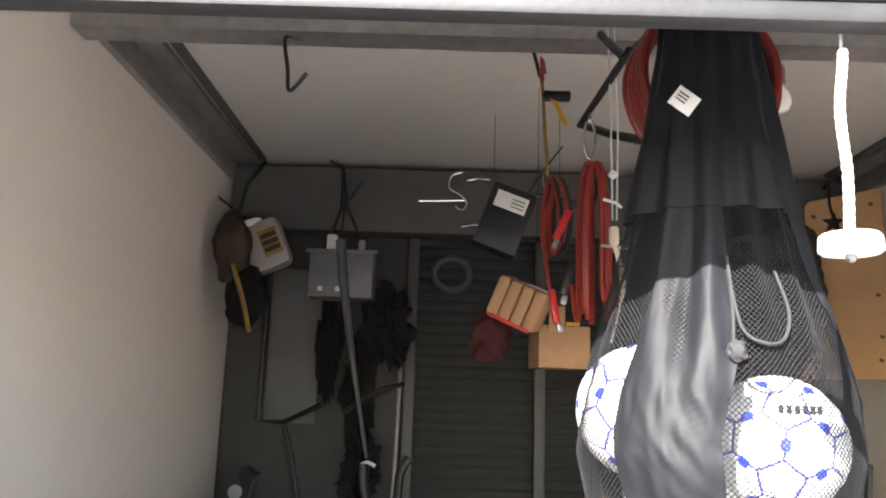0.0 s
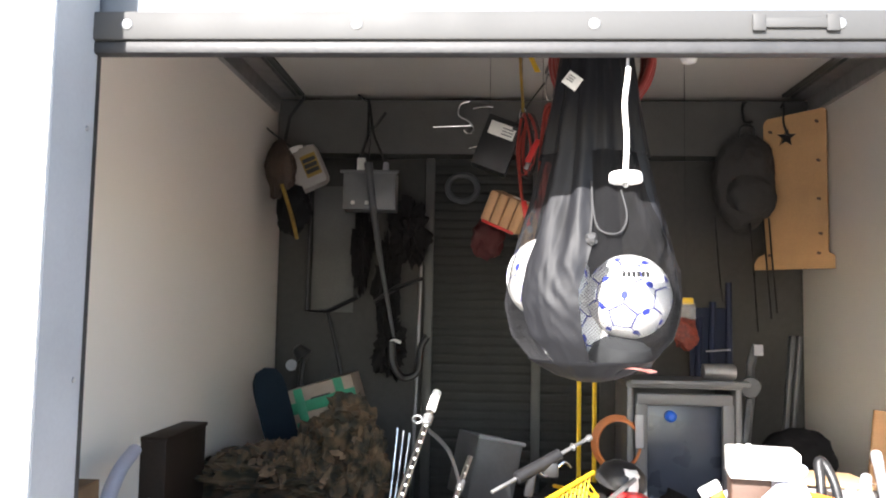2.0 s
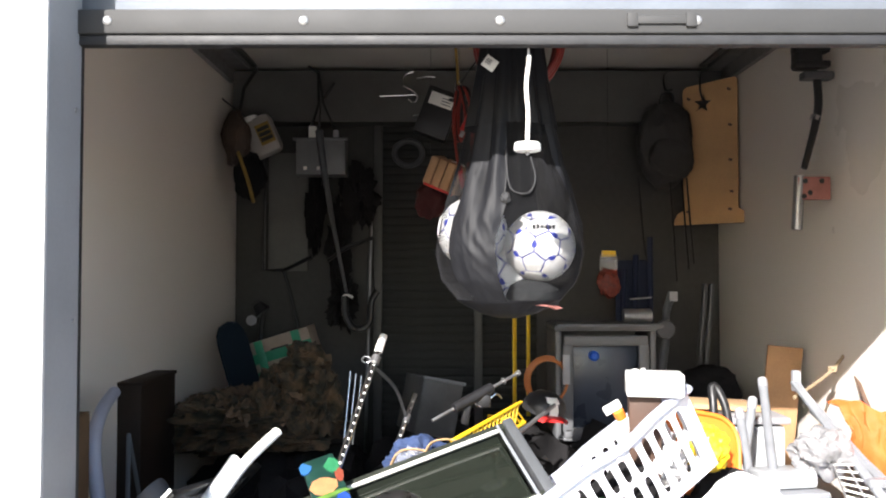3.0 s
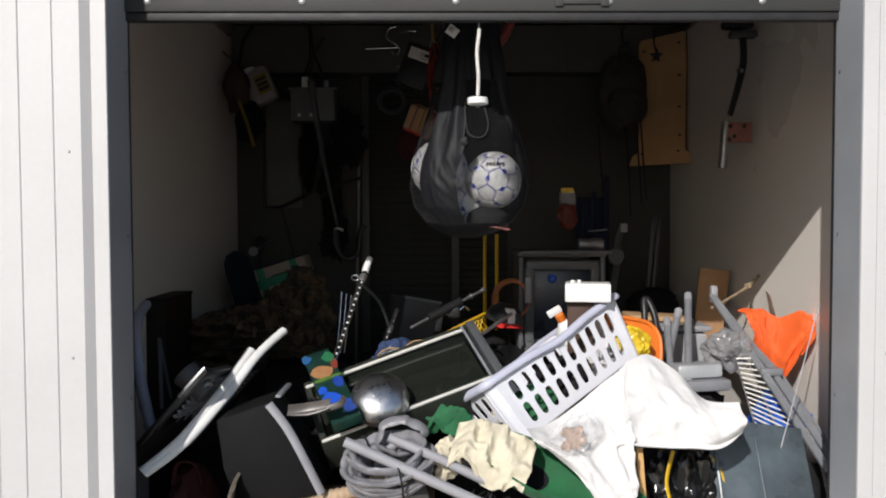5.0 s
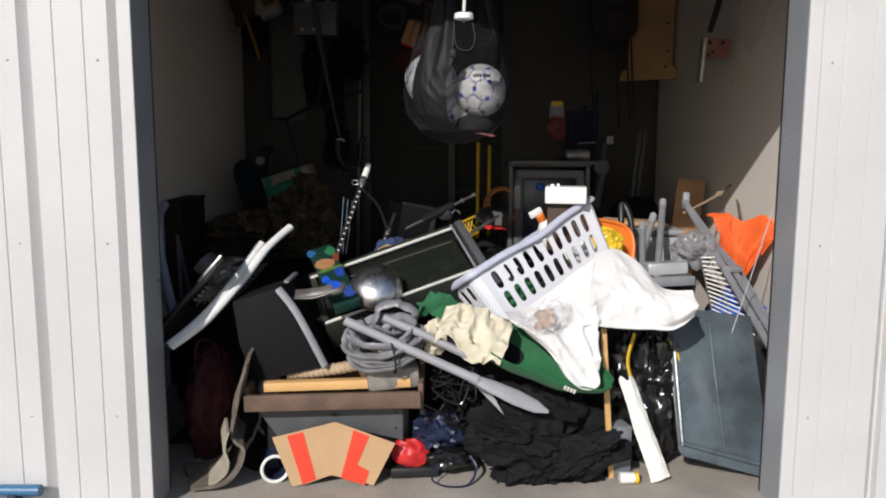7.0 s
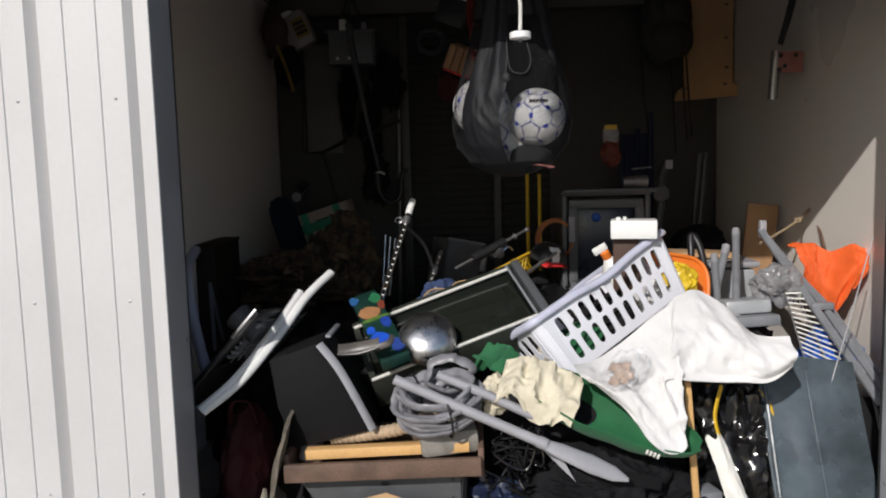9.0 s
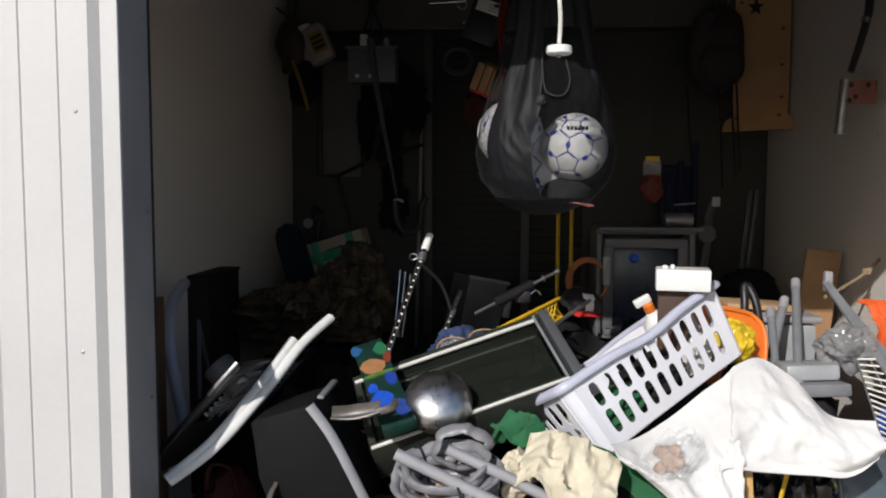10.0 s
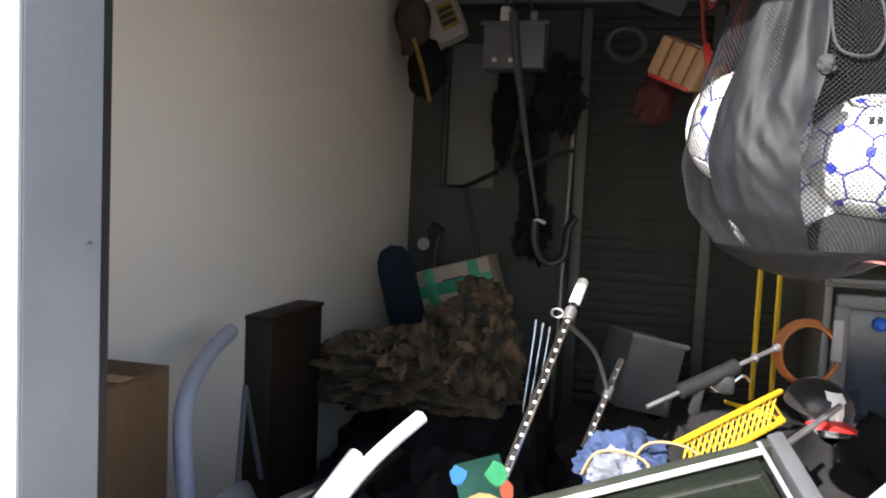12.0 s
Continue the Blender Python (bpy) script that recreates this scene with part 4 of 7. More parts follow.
def blue_panel():
    bl, tl, br = Vector((1.265, 0.90, 0.012)), Vector((1.365, 1.17, 0.625)), Vector((1.60, 0.93, 0.012))
    m = frame_on(bl, br - bl, tl - bl)
    h = (tl - bl).length
    t = thing("plastic_bin_lid", m, "translucent blue-grey plastic bin lid leaning on the heap", "bin lid")
    o = [(0.0, 0.11), (0.02, 0.09), (0.33, 0.0), (0.36, 0.02), (0.36, h * 0.93), (0.03, h), (0.005, h * 0.97)]
    bm = prism(o, 0.012)
    bmesh.ops.bevel(bm, geom=list(bm.edges), offset=0.004, segments=2, affect="EDGES", profile=0.5)
    part("sheet", bm, M_BLUEPAN, t)
    part("lip", tubed([(0.012, -0.006, 0.14), (0.335, -0.006, 0.045)], 0.010, 8), M_BLUEPAN, t)
    part("lip", tubed([(0.014, -0.006, 0.13), (0.026, -0.006, h - 0.03)], 0.008, 8), M_BLUEPAN, t)
    part("rib", boxed((0.18, -0.004, h * 0.52), (0.012, 0.008, h * 0.75), 0.003), M_BLUEPAN, t)


blue_panel()
lin = thing("bin_liner", pose(1.19, 1.18, 0.25), "glossy black bin liner stuffed behind the stick", "bin liner")
part("sack", heap((0.16, 0.17, 0.30), 71, 0.22, 2.6, 5, -0.85), M_GLOSSBLK, lin)
part("gathered_neck", heap((0.06, 0.06, 0.07), 72, 0.4, 3.4, 4, None), M_GLOSSBLK, lin).location = (0.0, -0.02, 0.30)
yc = thing("yellow_strap", Matrix(), "yellow plastic straps hanging over a black bin liner", "strap")
for pts in ([(1.10, 1.05, 0.55), (1.07, 1.02, 0.46), (1.075, 1.0, 0.40), (1.09, 1.0, 0.36)], [(1.23, 1.14, 0.55), (1.28, 1.10, 0.47), (1.30, 1.08, 0.40)]):
    part("strand", tubed(pts, 0.010, 8, 0.5, curve=5), M_YELLOW, yc)
M_DKRED = mat("dark red cloth", (0.06, 0.005, 0.008), 0.8, var=0.2)
rbag = thing("red_bag", pose(-0.60, 1.20, 0.21), "dark red cloth bag standing in shade", "bag")
part("sack", heap((0.10, 0.14, 0.24), 81, 0.2, 2.5, 4, -0.9), M_DKRED, rbag)
part("handle", tubed([(-0.05, -0.05, 0.20), (-0.03, -0.07, 0.28), (0.03, -0.07, 0.28), (0.05, -0.05, 0.20)], 0.009, 8, 0.5, curve=5), M_DKRED, rbag)
bp = thing("blue_pipe", Matrix(), "blue painted steel pipe on low feet along the wall", "pipe")
part("tube", tubed([(-2.06, 0.615, 0.10), (-1.54, 0.615, 0.10), (-1.03, 0.615, 0.10)], 0.020, 12), mat("blue pipe paint", (0.05, 0.16, 0.30), 0.4, var=0.1), bp)
for x in (-1.95, -1.12):
    part("foot", boxed((x, 0.615, 0.04), (0.03, 0.05, 0.10), 0.003), M_NAVY, bp)


# ---- right side of the pile ----
M_ORSHEET = mat("orange cloth", (0.86, 0.13, 0.02), 0.75, var=0.1, scale=7, bump=0.3)
M_YBAG = mat("yellow film", (0.80, 0.55, 0.03), 0.3, var=0.15, scale=10, bump=0.4)
M_GREYFILM = mat("grey plastic film", (0.27, 0.27, 0.28), 0.2, var=0.15, scale=14, bump=0.5, fine=50)
M_BLUEPLASTIC = mat("bright blue plastic", (0.02, 0.13, 0.68), 0.35, var=0.1, scale=10)
M_ROPE = mat("jute rope", (0.40, 0.30, 0.19), 0.9, var=0.25, scale=60, bump=0.6)
M_WOODLT = mat("birch board", (0.60, 0.36, 0.17), 0.5, var=0.1, scale=4, bump=0.12)
M_TANBOARD = mat("tan fibreboard", (0.42, 0.24, 0.12), 0.7, var=0.12, scale=6)
M_CLOUDY = mat("cloudy grey polypropylene", (0.40, 0.42, 0.44), 0.35, var=0.1, scale=8)

set_offset(0.012, 0.036)
wb = thing("white_box", frame_on((0.775, 1.425, 0.988), (0.175, -0.03, 0.0), (0, 0, 1)), "small white plastic junction box on a dark brown support block", "box")
part("body", boxed((0.088, 0.06, 0.038), (0.176, 0.12, 0.072), 0.006), M_WHITE, wb)
part("lid_knob", lathed([(0.010, 0), (0.010, 0.010), (0.003, 0.012)], 12, pose(0.03, 0.05, 0.073)), M_WHITE, wb)
part("lid_knob", lathed([(0.007, 0), (0.007, 0.012), (0.002, 0.013)], 12, pose(0.055, 0.06, 0.073)), M_WHITE, wb)
# Added support under the white box; its dark colour stands for shade there.
solo("brown_carton", boxed((0.060, 0.09, -0.14), (0.10, 0.11, 0.28), 0.006), M_REDBROWN, frame_on((0.775, 1.43, 0.986), (0.175, -0.03, 0.0), (0, 0, 1)), "dark brown support block added under the white box", "carton")
# bottle with orange cap beside it
sb = thing("spray_bottle", pose(0.855, 1.55, 0.775, 12, -30, 0), "white spray bottle with orange collar lying on the heap", "spray bottle")
part("bottle", lathed([(0.035, 0), (0.050, 0.01), (0.050, 0.11), (0.024, 0.145), (0.014, 0.16)], 20), M_WHITE, sb)
part("collar", lathed([(0.017, 0.155), (0.019, 0.16), (0.019, 0.185), (0.012, 0.19)], 16), M_ORANGE, sb, "orange collar")
part("nozzle", boxed((-0.01, 0, 0.205), (0.06, 0.018, 0.03), 0.005), M_WHITE, sb)

set_offset(0.046, -0.085)
# orange bucket lid, yellow bag
sl = thing("orange_shell", frame_on((1.115, 1.72, 0.835), (0.97, 0.15, -0.16), (0.10, 0.35, 0.93)), "rounded orange plastic sled end standing on edge", "plastic sled")
bm = bmesh.new()
add_prism(bm, [(-0.30, -0.02), (0.085, -0.02), (0.090, 0.07), (0.078, 0.120), (0.048, 0.152), (0.0, 0.168), (-0.15, 0.172), (-0.30, 0.150)], 0.016)
bmesh.ops.bevel(bm, geom=list(bm.edges), offset=0.005, segments=2, affect="EDGES", profile=0.5)
part("shell", bm, M_ORANGE, sl)
part("lip", tubed([(0.087, -0.004, -0.015), (0.089, -0.004, 0.07), (0.075, -0.004, 0.122), (0.045, -0.004, 0.152), (0.0, -0.004, 0.167), (-0.15, -0.004, 0.171)], 0.009, 8, curve=4), M_ORANGE, sl)
solo("yellow_bag", heap((0.080, 0.05, 0.080), 91, 0.20, 2.0, 5, None), M_YBAG, pose(1.045, 1.62, 0.905, 0, 28), "crumpled yellow plastic bag beside the orange sled", "plastic bag")
solo("orange_bucket", lathed([(0.12, 0), (0.145, 0.25), (0.152, 0.255), (0.152, 0.27), (0.14, 0.275), (0.135, 0.24), (0.11, 0.02)], 32), M_ORANGE, pose(0.88, 1.80, 0.58, 8, 10), "orange plastic bucket behind the white box", "bucket")


# folded chair frame: grey tubes with pale caps
def folded_frame():
    t = thing("folding_stool", Matrix(), "folded grey metal stool frame with pale tube caps", "folding stool")
    for a, b in (((1.282, 1.90, 0.798), (1.368, 2.05, 0.967)), ((1.300, 1.66, 0.740), (1.435, 2.10, 1.042)), ((1.265, 1.80, 0.76), (1.315, 2.02, 0.93))):
        a, b = Vector(a), Vector(b)
        tb = part("tube", tubed([a, b], 0.017, 12), M_MGREY, t)
        d = (b - a).normalized()
        part("cap", tubed([b - d * 0.002, b + d * 0.05, b + d * 0.058], [0.0185, 0.0185, 0.012], 12), M_LGREY, tb, "pale tube cap")
    part("foot", tubed([(1.306, 1.68, 0.752), (1.300, 1.655, 0.735), (1.297, 1.64, 0.70)], 0.020, 12), M_LGREY, t)


folded_frame()
gt = thing("grey_tray", frame_on((1.215, 1.60, 0.715), (0.24, 0, 0.012), (0, 0.1, 1)), "shallow grey plastic tray with clear lid", "tray")
part("base", boxed((0.12, 0.10, 0.02), (0.25, 0.22, 0.045), 0.008), M_MGREY, gt)
part("lid", boxed((0.14, 0.13, 0.075), (0.19, 0.16, 0.06), 0.015), M_CLOUDY, gt, "cloudy clear lid")
solo("crumpled_film", heap((0.095, 0.085, 0.085), 95, 0.22, 2.2, 5, None), M_GREYFILM, pose(1.49, 1.72, 0.87), "crumpled grey plastic film", "plastic film")


def wire_rack():
    bl, br, tl = Vector((1.485, 1.42, 0.635)), Vector((1.665, 1.36, 0.545)), Vector((1.50, 1.66, 0.845))
    ur = Vector((1.585, 1.64, 0.85))
    t = thing("wire_rack", Matrix(), "chrome wire rack leaning in front of a blue box", "wire rack")
    for i in range(14):
        s = i / 13
        a, b = tl.lerp(bl, s), ur.lerp(br, s)
        a = a + (b - a) * 0.0
        part("wire", tubed([a, b], 0.0036, 8), M_ALU, t)
    for a, b in ((tl, bl), (ur, br), (tl.lerp(ur, 0.5), bl.lerp(br, 0.5))):
        part("side_wire", tubed([a + Vector((0, 0.008, 0)), b + Vector((0, 0.008, 0))], 0.004, 8), M_STEEL, t)


wire_rack()
solo("blue_box", boxed((0, 0, 0), (0.17, 0.14, 0.20), 0.01), M_BLUEPLASTIC, pose(1.64, 1.58, 0.60, 0, 32, 0), "bright blue plastic box behind the wire rack", "box")
solo("storage_box", boxed((0, 0, 0.25), (0.42, 0.42, 0.50), 0.01), M_BLACK, pose(1.62, 1.55, 0.0), "black storage box under the wire rack", "box")


def folded_ladder():
    t = thing("folded_easel", Matrix(), "grey folded metal easel leaning on the heap", "easel")
    a, b = Vector((1.512, 2.00, 1.085)), Vector((1.645, 1.15, 0.53))
    x = Vector((0.045, 0.02, 0.0))
    for k, (o, w) in enumerate(((Vector((0, 0, 0)), 0.016), (x, 0.014), (x * 1.9 + Vector((0, 0, -0.02)), 0.012))):
        part("rail", tubed([a + o - Vector((0, 0, 0.05 * k)), (a + b) / 2 + o, b + o], w, 6, 0.5), M_MGREY, t)
    part("clip", boxed(tuple(a + Vector((0.01, 0, 0.0))), (0.03, 0.03, 0.08), 0.006), M_LGREY, t)
    part("hinge", boxed(tuple((a + b) / 2 + Vector((0.03, -0.01, 0))), (0.09, 0.03, 0.03), 0.006), M_MGREY, t)
    for o in (0.10, 0.14, 0.17):
        part("fin", tubed([(1.60 + o, 1.26, 0.40), (1.58 + o, 1.34, 0.72 - o)], 0.014, 6, 0.3), M_LGREY, t)


folded_ladder()


def orange_sack():
    def f(u, v):
        p = Vector((1.60 + 0.255 * u, 1.90 - 0.17 * u + 0.05 * v, 1.02 - 0.01 * u - (0.16 + 0.13 * math.sin(math.pi * min(1, u * 1.1)) ** 1.0) * v))
        p += Vector((0.11 * v * (0.45 - u), -0.10 * v - 0.05 * math.sin(math.pi * v), 0))
        k = fold((u * 0.9, v * 0.6, 0.1), 2.6, 4) - 0.8
        return p + Vector((0.006 * k, -0.030 * k, 0.02 * k + 0.015 * math.sin(9 * u)))
    solo("orange_cloth", sheet(f, 36, 26, 0.006), M_ORSHEET, Matrix(), "bright orange safety vest cloth draped by the wall", "cloth")


orange_sack()
solo("white_rod", tubed([(1.462, 1.14, 0.60), (1.575, 1.23, 0.86), (1.672, 1.30, 1.11)], 0.0024, 8), M_LGREY, Matrix(), "thin pale fibreglass rod leaning on the wall", "rod")
rp = thing("knotted_rope", Matrix(), "knotted jute rope stretched to the wall", "rope")
pts = smooth_line([(1.513, 2.0, 1.02), (1.62, 2.08, 1.055), (1.76, 2.2, 1.105), (1.885, 2.335, 1.165)], 8)
part("rope", tubed(pts, [0.006 + 0.002 * (i % 2) for i in range(len(pts))], 8), M_ROPE, rp)
part("knot", heap((0.018, 0.016, 0.014), 97, 0.4, 3, 3, None), M_ROPE, rp).location = (1.755, 2.195, 1.105)
part("knot", heap((0.022, 0.018, 0.016), 98, 0.4, 3, 3, None), M_ROPE, rp).location = (1.878, 2.33, 1.165)
solo("brown_bracket", tubed([(1.80, 1.95, 0.92), (1.885, 2.33, 1.155)], 0.009, 8, 0.5), M_BROWNW, Matrix(), "thin brown slat leaning on the wall under the rope", "slat")
solo("tan_board", boxed((0, 0, 0.17), (0.16, 0.02, 0.55), 0.003), M_TANBOARD, pose(1.69, 2.60, 0.72, 0, 6), "tan fibreboard offcut standing by the wall", "board")
tote = thing("lidded_tote", pose(1.36, 2.35, 0.60), "cloudy grey plastic tote with lid", "tote")
part("tub", boxed((0, 0, 0.14), (0.40, 0.34, 0.28), 0.02), M_CLOUDY, tote)
part("lid", boxed((0, 0, 0.30), (0.43, 0.37, 0.03), 0.01), M_LGREY, tote)
solo("cardboard_sheet", boxed((0, 0, 0), (0.30, 0.22, 0.02), 0.003), M_CARD, pose(1.36, 2.38, 0.935, 0, 3), "flat cardboard piece on the tote", "cardboard")
hd = thing("stroller_handle", Matrix(), "black foam-covered handle loop", "handle")
part("loop", tubed([(1.19, 1.96, 0.80), (1.20, 1.99, 0.98), (1.205, 2.02, 1.055), (1.225, 2.02, 1.05), (1.25, 1.99, 0.97), (1.26, 1.96, 0.80)], 0.016, 10, curve=5), M_BLACK, hd)


# ---- middle of the pile ----
set_offset(0.0, 0.0)
def walker():
    t = thing("walker", Matrix(), "aluminium walker legs with a pale rubber tip, upside down", "walker")
    a, b = Vector((-0.022, 2.06, 1.17)), Vector((-0.175, 1.62, 0.66))
    d = (a - b).normalized()
    leg = part("leg", tubed([b, a - d * 0.06], 0.0125, 14), M_CHROME, t)
    side = d.cross(Vector((1, 0, 0))).normalized()
    front = Vector((0.15, -0.9, 0.25))
    front = (front - d * front.dot(d)).normalized()
    for i in range(17):
        c = b + d * (0.06 + 0.032 * i)
        part("hole", lathed([(0.0045, -0.001), (0.0045, 0.001), (0.001, 0.0012)], 10, Matrix.Translation(c + front * 0.0122) @ front.to_track_quat("Z", "Y").to_matrix().to_4x4()), M_WHITE, leg)
    part("tip", tubed([a - d * 0.085, a - d * 0.08, a - d * 0.004, a], [0.0135, 0.0165, 0.0155, 0.012], 14), M_WHITE, leg, "pale rubber tip")
    part("collar", tubed([a - d * 0.14, a - d * 0.135, a - d * 0.105, a - d * 0.10], [0.013, 0.0175, 0.0175, 0.013], 14), M_STEEL, t)
    c = a - d * 0.125 + Vector((-0.033, -0.01, 0.006))
    ring = [c + Vector((0.016 * math.cos(q), 0, 0.012 * math.sin(q))) for q in [i * math.tau / 18 for i in range(18)]]
    part("ring_clip", add_tube(bmesh.new(), ring, 0.004, 7, closed=True), M_STEEL, t)
    e, f = Vector((0.090, 2.36, 0.893)), Vector((0.0, 2.14, 0.66))
    part("leg", tubed([f, e], 0.0125, 14), M_CHROME, t)
    d2 = (e - f).normalized()
    for i in range(8):
        part("hole", lathed([(0.0045, -0.001), (0.0045, 0.001), (0.001, 0.0012)], 10, Matrix.Translation(f + d2 * (0.05 + 0.034 * i) + front * 0.0122) @ front.to_track_quat("Z", "Y").to_matrix().to_4x4()), M_WHITE, t)
    j = f.lerp(e, 0.62)
    part("brace", tubed([a - d * 0.15, (a + j) / 2 + Vector((0, 0, -0.04)), j], 0.007, 8, curve=4), M_STEEL, t)
    part("collar", tubed([j - (e - f) * 0.06, j + (e - f) * 0.06], 0.016, 12), M_STEEL, t)


walker()


def drill_rig():
    t = thing("caulking_gun", Matrix(), "grey steel caulking gun lying on a yellow crate", "caulking gun")
    a, b = Vector((0.15, 1.93, 0.83)), Vector((0.497, 2.14, 0.985))
    d = (b - a).normalized()
    part("rod", tubed([a, b], 0.0065, 8), M_STEEL, t)
    part("barrel", tubed([a + d * 0.10, a + d * 0.105, a + d * 0.29, a + d * 0.295], [0.012, 0.021, 0.021, 0.012], 14), M_BLACK, t)
    part("plunger", tubed([b - d * 0.015, b], 0.011, 10), M_STEEL, t)
    part("ring", tubed([b - d * 0.085, b - d * 0.080], 0.014, 10), M_STEEL, t)
    part("grip", boxed((0, 0, -0.045), (0.03, 0.022, 0.09), 0.006, Matrix.Translation(a + d * 0.17) @ pose(0, 0, 0, 0, 8)), M_BLACK, t)
    part("trigger", tubed([a + d * 0.20 + Vector((0, -0.005, -0.02)), a + d * 0.24 + Vector((0, -0.01, -0.05)), a + d * 0.28 + Vector((0.02, -0.01, -0.02)), a + d * 0.3 + Vector((0.03, -0.01, -0.045))], 0.005, 8, curve=4), M_CHROME, t)
    part("bracket", boxed((0, 0, -0.03), (0.07, 0.035, 0.05), 0.008, Matrix.Translation(a + d * 0.24)), M_BLACK, t)


set_offset(0.02, 0.03)
drill_rig()


def yellow_crate():
    o, x = Vector((0.235, 1.80, 0.70)), Vector((0.34, 0.33, 0.12))
    m = frame_on(o, x, Vector((0, 0, 1)))
    t = thing("yellow_crate", m, "yellow plastic crate with diamond mesh sides, tipped", "crate")
    L, H = 0.40, 0.085
    for z in (0.0, H):
        part("rail", boxed((L / 2, 0, z), (L, 0.014, 0.012), 0.003), M_YELLOW, t)
    for k in range(18):
        xx = L * k / 17
        for s in (-1, 1):
            x2 = xx + s * H * 0.6
            if 0 <= x2 <= L:
                part("mesh_bar", tubed([(xx, 0, 0), (x2, 0, H)], 0.0032, 5), M_YELLOW, t)
    part("end", boxed((L, 0.10, 0.0), (0.012, 0.2, 0.012), 0.003), M_YELLOW, t)


yellow_crate()
pc = thing("tool_pouch", pose(0.105, 1.80, 0.70), "blue tool pouch with tan leather trim and plastic wrap", "tool pouch")
part("pouch", heap((0.12, 0.10, 0.085), 101, 0.25, 3, 5, -0.8), mat("blue denim", (0.03, 0.055, 0.14), 0.85, var=0.2, scale=20, bump=0.4), pc)
for k, o in enumerate(((-0.10, -0.075, 0.0), (0.015, -0.06, 0.03))):
    part("trim", tubed([(o[0], o[1], o[2]), (o[0] + 0.03, o[1] - 0.02, o[2] + 0.06), (o[0] + 0.09, o[1] - 0.03, o[2] + 0.075), (o[0] + 0.15, o[1] - 0.02, o[2] + 0.05), (o[0] + 0.165, o[1] - 0.02, o[2] - 0.01)], 0.007, 8, 0.5, curve=5), mat("tan leather", (0.55, 0.36, 0.18), 0.6, var=0.1), pc)
part("wrap", heap((0.06, 0.04, 0.045), 102, 0.4, 3, 4, None), M_CLEAR, pc, "clear plastic wrap").location = (-0.02, -0.085, 0.02)
part("tag", boxed((-0.02, -0.13, -0.02), (0.06, 0.008, 0.02), 0.002), M_PINE, pc)
cap = thing("hard_cap", pose(0.575, 1.98, 0.86, 12, 8, 20), "red, white and black cap lying on a crate", "cap")
part("crown", lathed([(0.085, 0), (0.084, 0.02), (0.07, 0.05), (0.04, 0.068), (0.008, 0.074)], 24), M_BLACK, cap)
part("front_panel", lathed([(0.0865, 0.006), (0.0855, 0.022), (0.0715, 0.052), (0.05, 0.066)], 24), M_WHITE, cap).scale = (0.7, 1.0, 1.0)
part("peak", sheet(lambda u, v: Vector((0.07 * (2 * u - 1) * (1 - 0.3 * v), -0.075 - 0.065 * v * (1 - (2 * u - 1) ** 2 * 0.6), 0.006 - 0.02 * (2 * u - 1) ** 2)), 12, 6, 0.004), M_RED, cap, "red peak")
solo("black_rod", tubed([(0.46, 1.72, 0.83), (0.60, 1.86, 0.90)], 0.008, 8), M_STEEL, Matrix(), "short dark steel rod on the crate", "rod")
gb = thing("grey_bin", pose(0.10, 2.78, 0.62, 0, 12, 25), "grey open plastic bin tipped in the dark", "bin")
for c, s in (((0, -0.11, 0.13), (0.20, 0.01, 0.26)), ((0, 0.11, 0.13), (0.20, 0.01, 0.26)), ((-0.10, 0, 0.13), (0.01, 0.22, 0.26)), ((0.10, 0, 0.13), (0.01, 0.22, 0.26))):
    part("side", boxed(c, s, 0.003), M_DGREY, gb)
part("bottom", boxed((0, 0, 0.005), (0.2, 0.22, 0.01), 0.002), M_DGREY, gb)
part("rim", boxed((0, -0.115, 0.262), (0.225, 0.016, 0.016), 0.004), M_MGREY, gb)
for k in range(3):
    solo("steel_rod", tubed([(-0.255 + 0.02 * k, 2.50, 0.62), (-0.235 + 0.025 * k, 2.58, 0.935 - 0.01 * k)], 0.005, 8), M_CHROME, Matrix(), "thin chrome rod standing in the heap", "rod", group="chrome rods in the heap")
set_offset(0.0, 0.0)


# ---- hanging near the door: ball bag ----
M_NYLON = mat("dark nylon", (0.0105, 0.0108, 0.0132), 0.60, var=0.12, scale=8, bump=0.12, fine=30, spec=0.24)
M_CORD = mat("grey cotton cord", (0.030, 0.030, 0.032), 0.85, var=0.15, scale=80, bump=0.4)
M_NET = mat("black net cord", (0.020, 0.020, 0.022), 0.7, var=0.1, scale=30, bump=0.0, spec=0.1)
M_BALLW = mat("white ball leather", (0.80, 0.80, 0.79), 0.38, var=0.04, scale=20, bump=0.1)
M_SEAM = mat("grey blue seam", (0.06, 0.07, 0.36), 0.5, var=0.1, scale=20)
M_BALLB = mat("blue ball seam", (0.03, 0.05, 0.42), 0.4, var=0.1, scale=20)
M_REDHOSE = mat("dark red hose", (0.20, 0.022, 0.018), 0.4, var=0.15, scale=20)
M_REDCORD = mat("red cable", (0.27, 0.030, 0.022), 0.4, var=0.12, scale=20)
M_KRAFT = mat("kraft card", (0.47, 0.28, 0.15), 0.75, var=0.1, scale=7)
M_ROPEW = mat("white braided rope", (0.80, 0.78, 0.73), 0.8, var=0.12, scale=120, bump=0.8, fine=300)
M_JUG = mat("grey white jug", (0.30, 0.28, 0.26), 0.4, var=0.08, scale=8)
M_DULLYEL = mat("dull yellow print", (0.30, 0.19, 0.03), 0.6, var=0.2, scale=20)
M_BROWNLEA = mat("brown leather", (0.055, 0.032, 0.02), 0.6, var=0.3, scale=9)
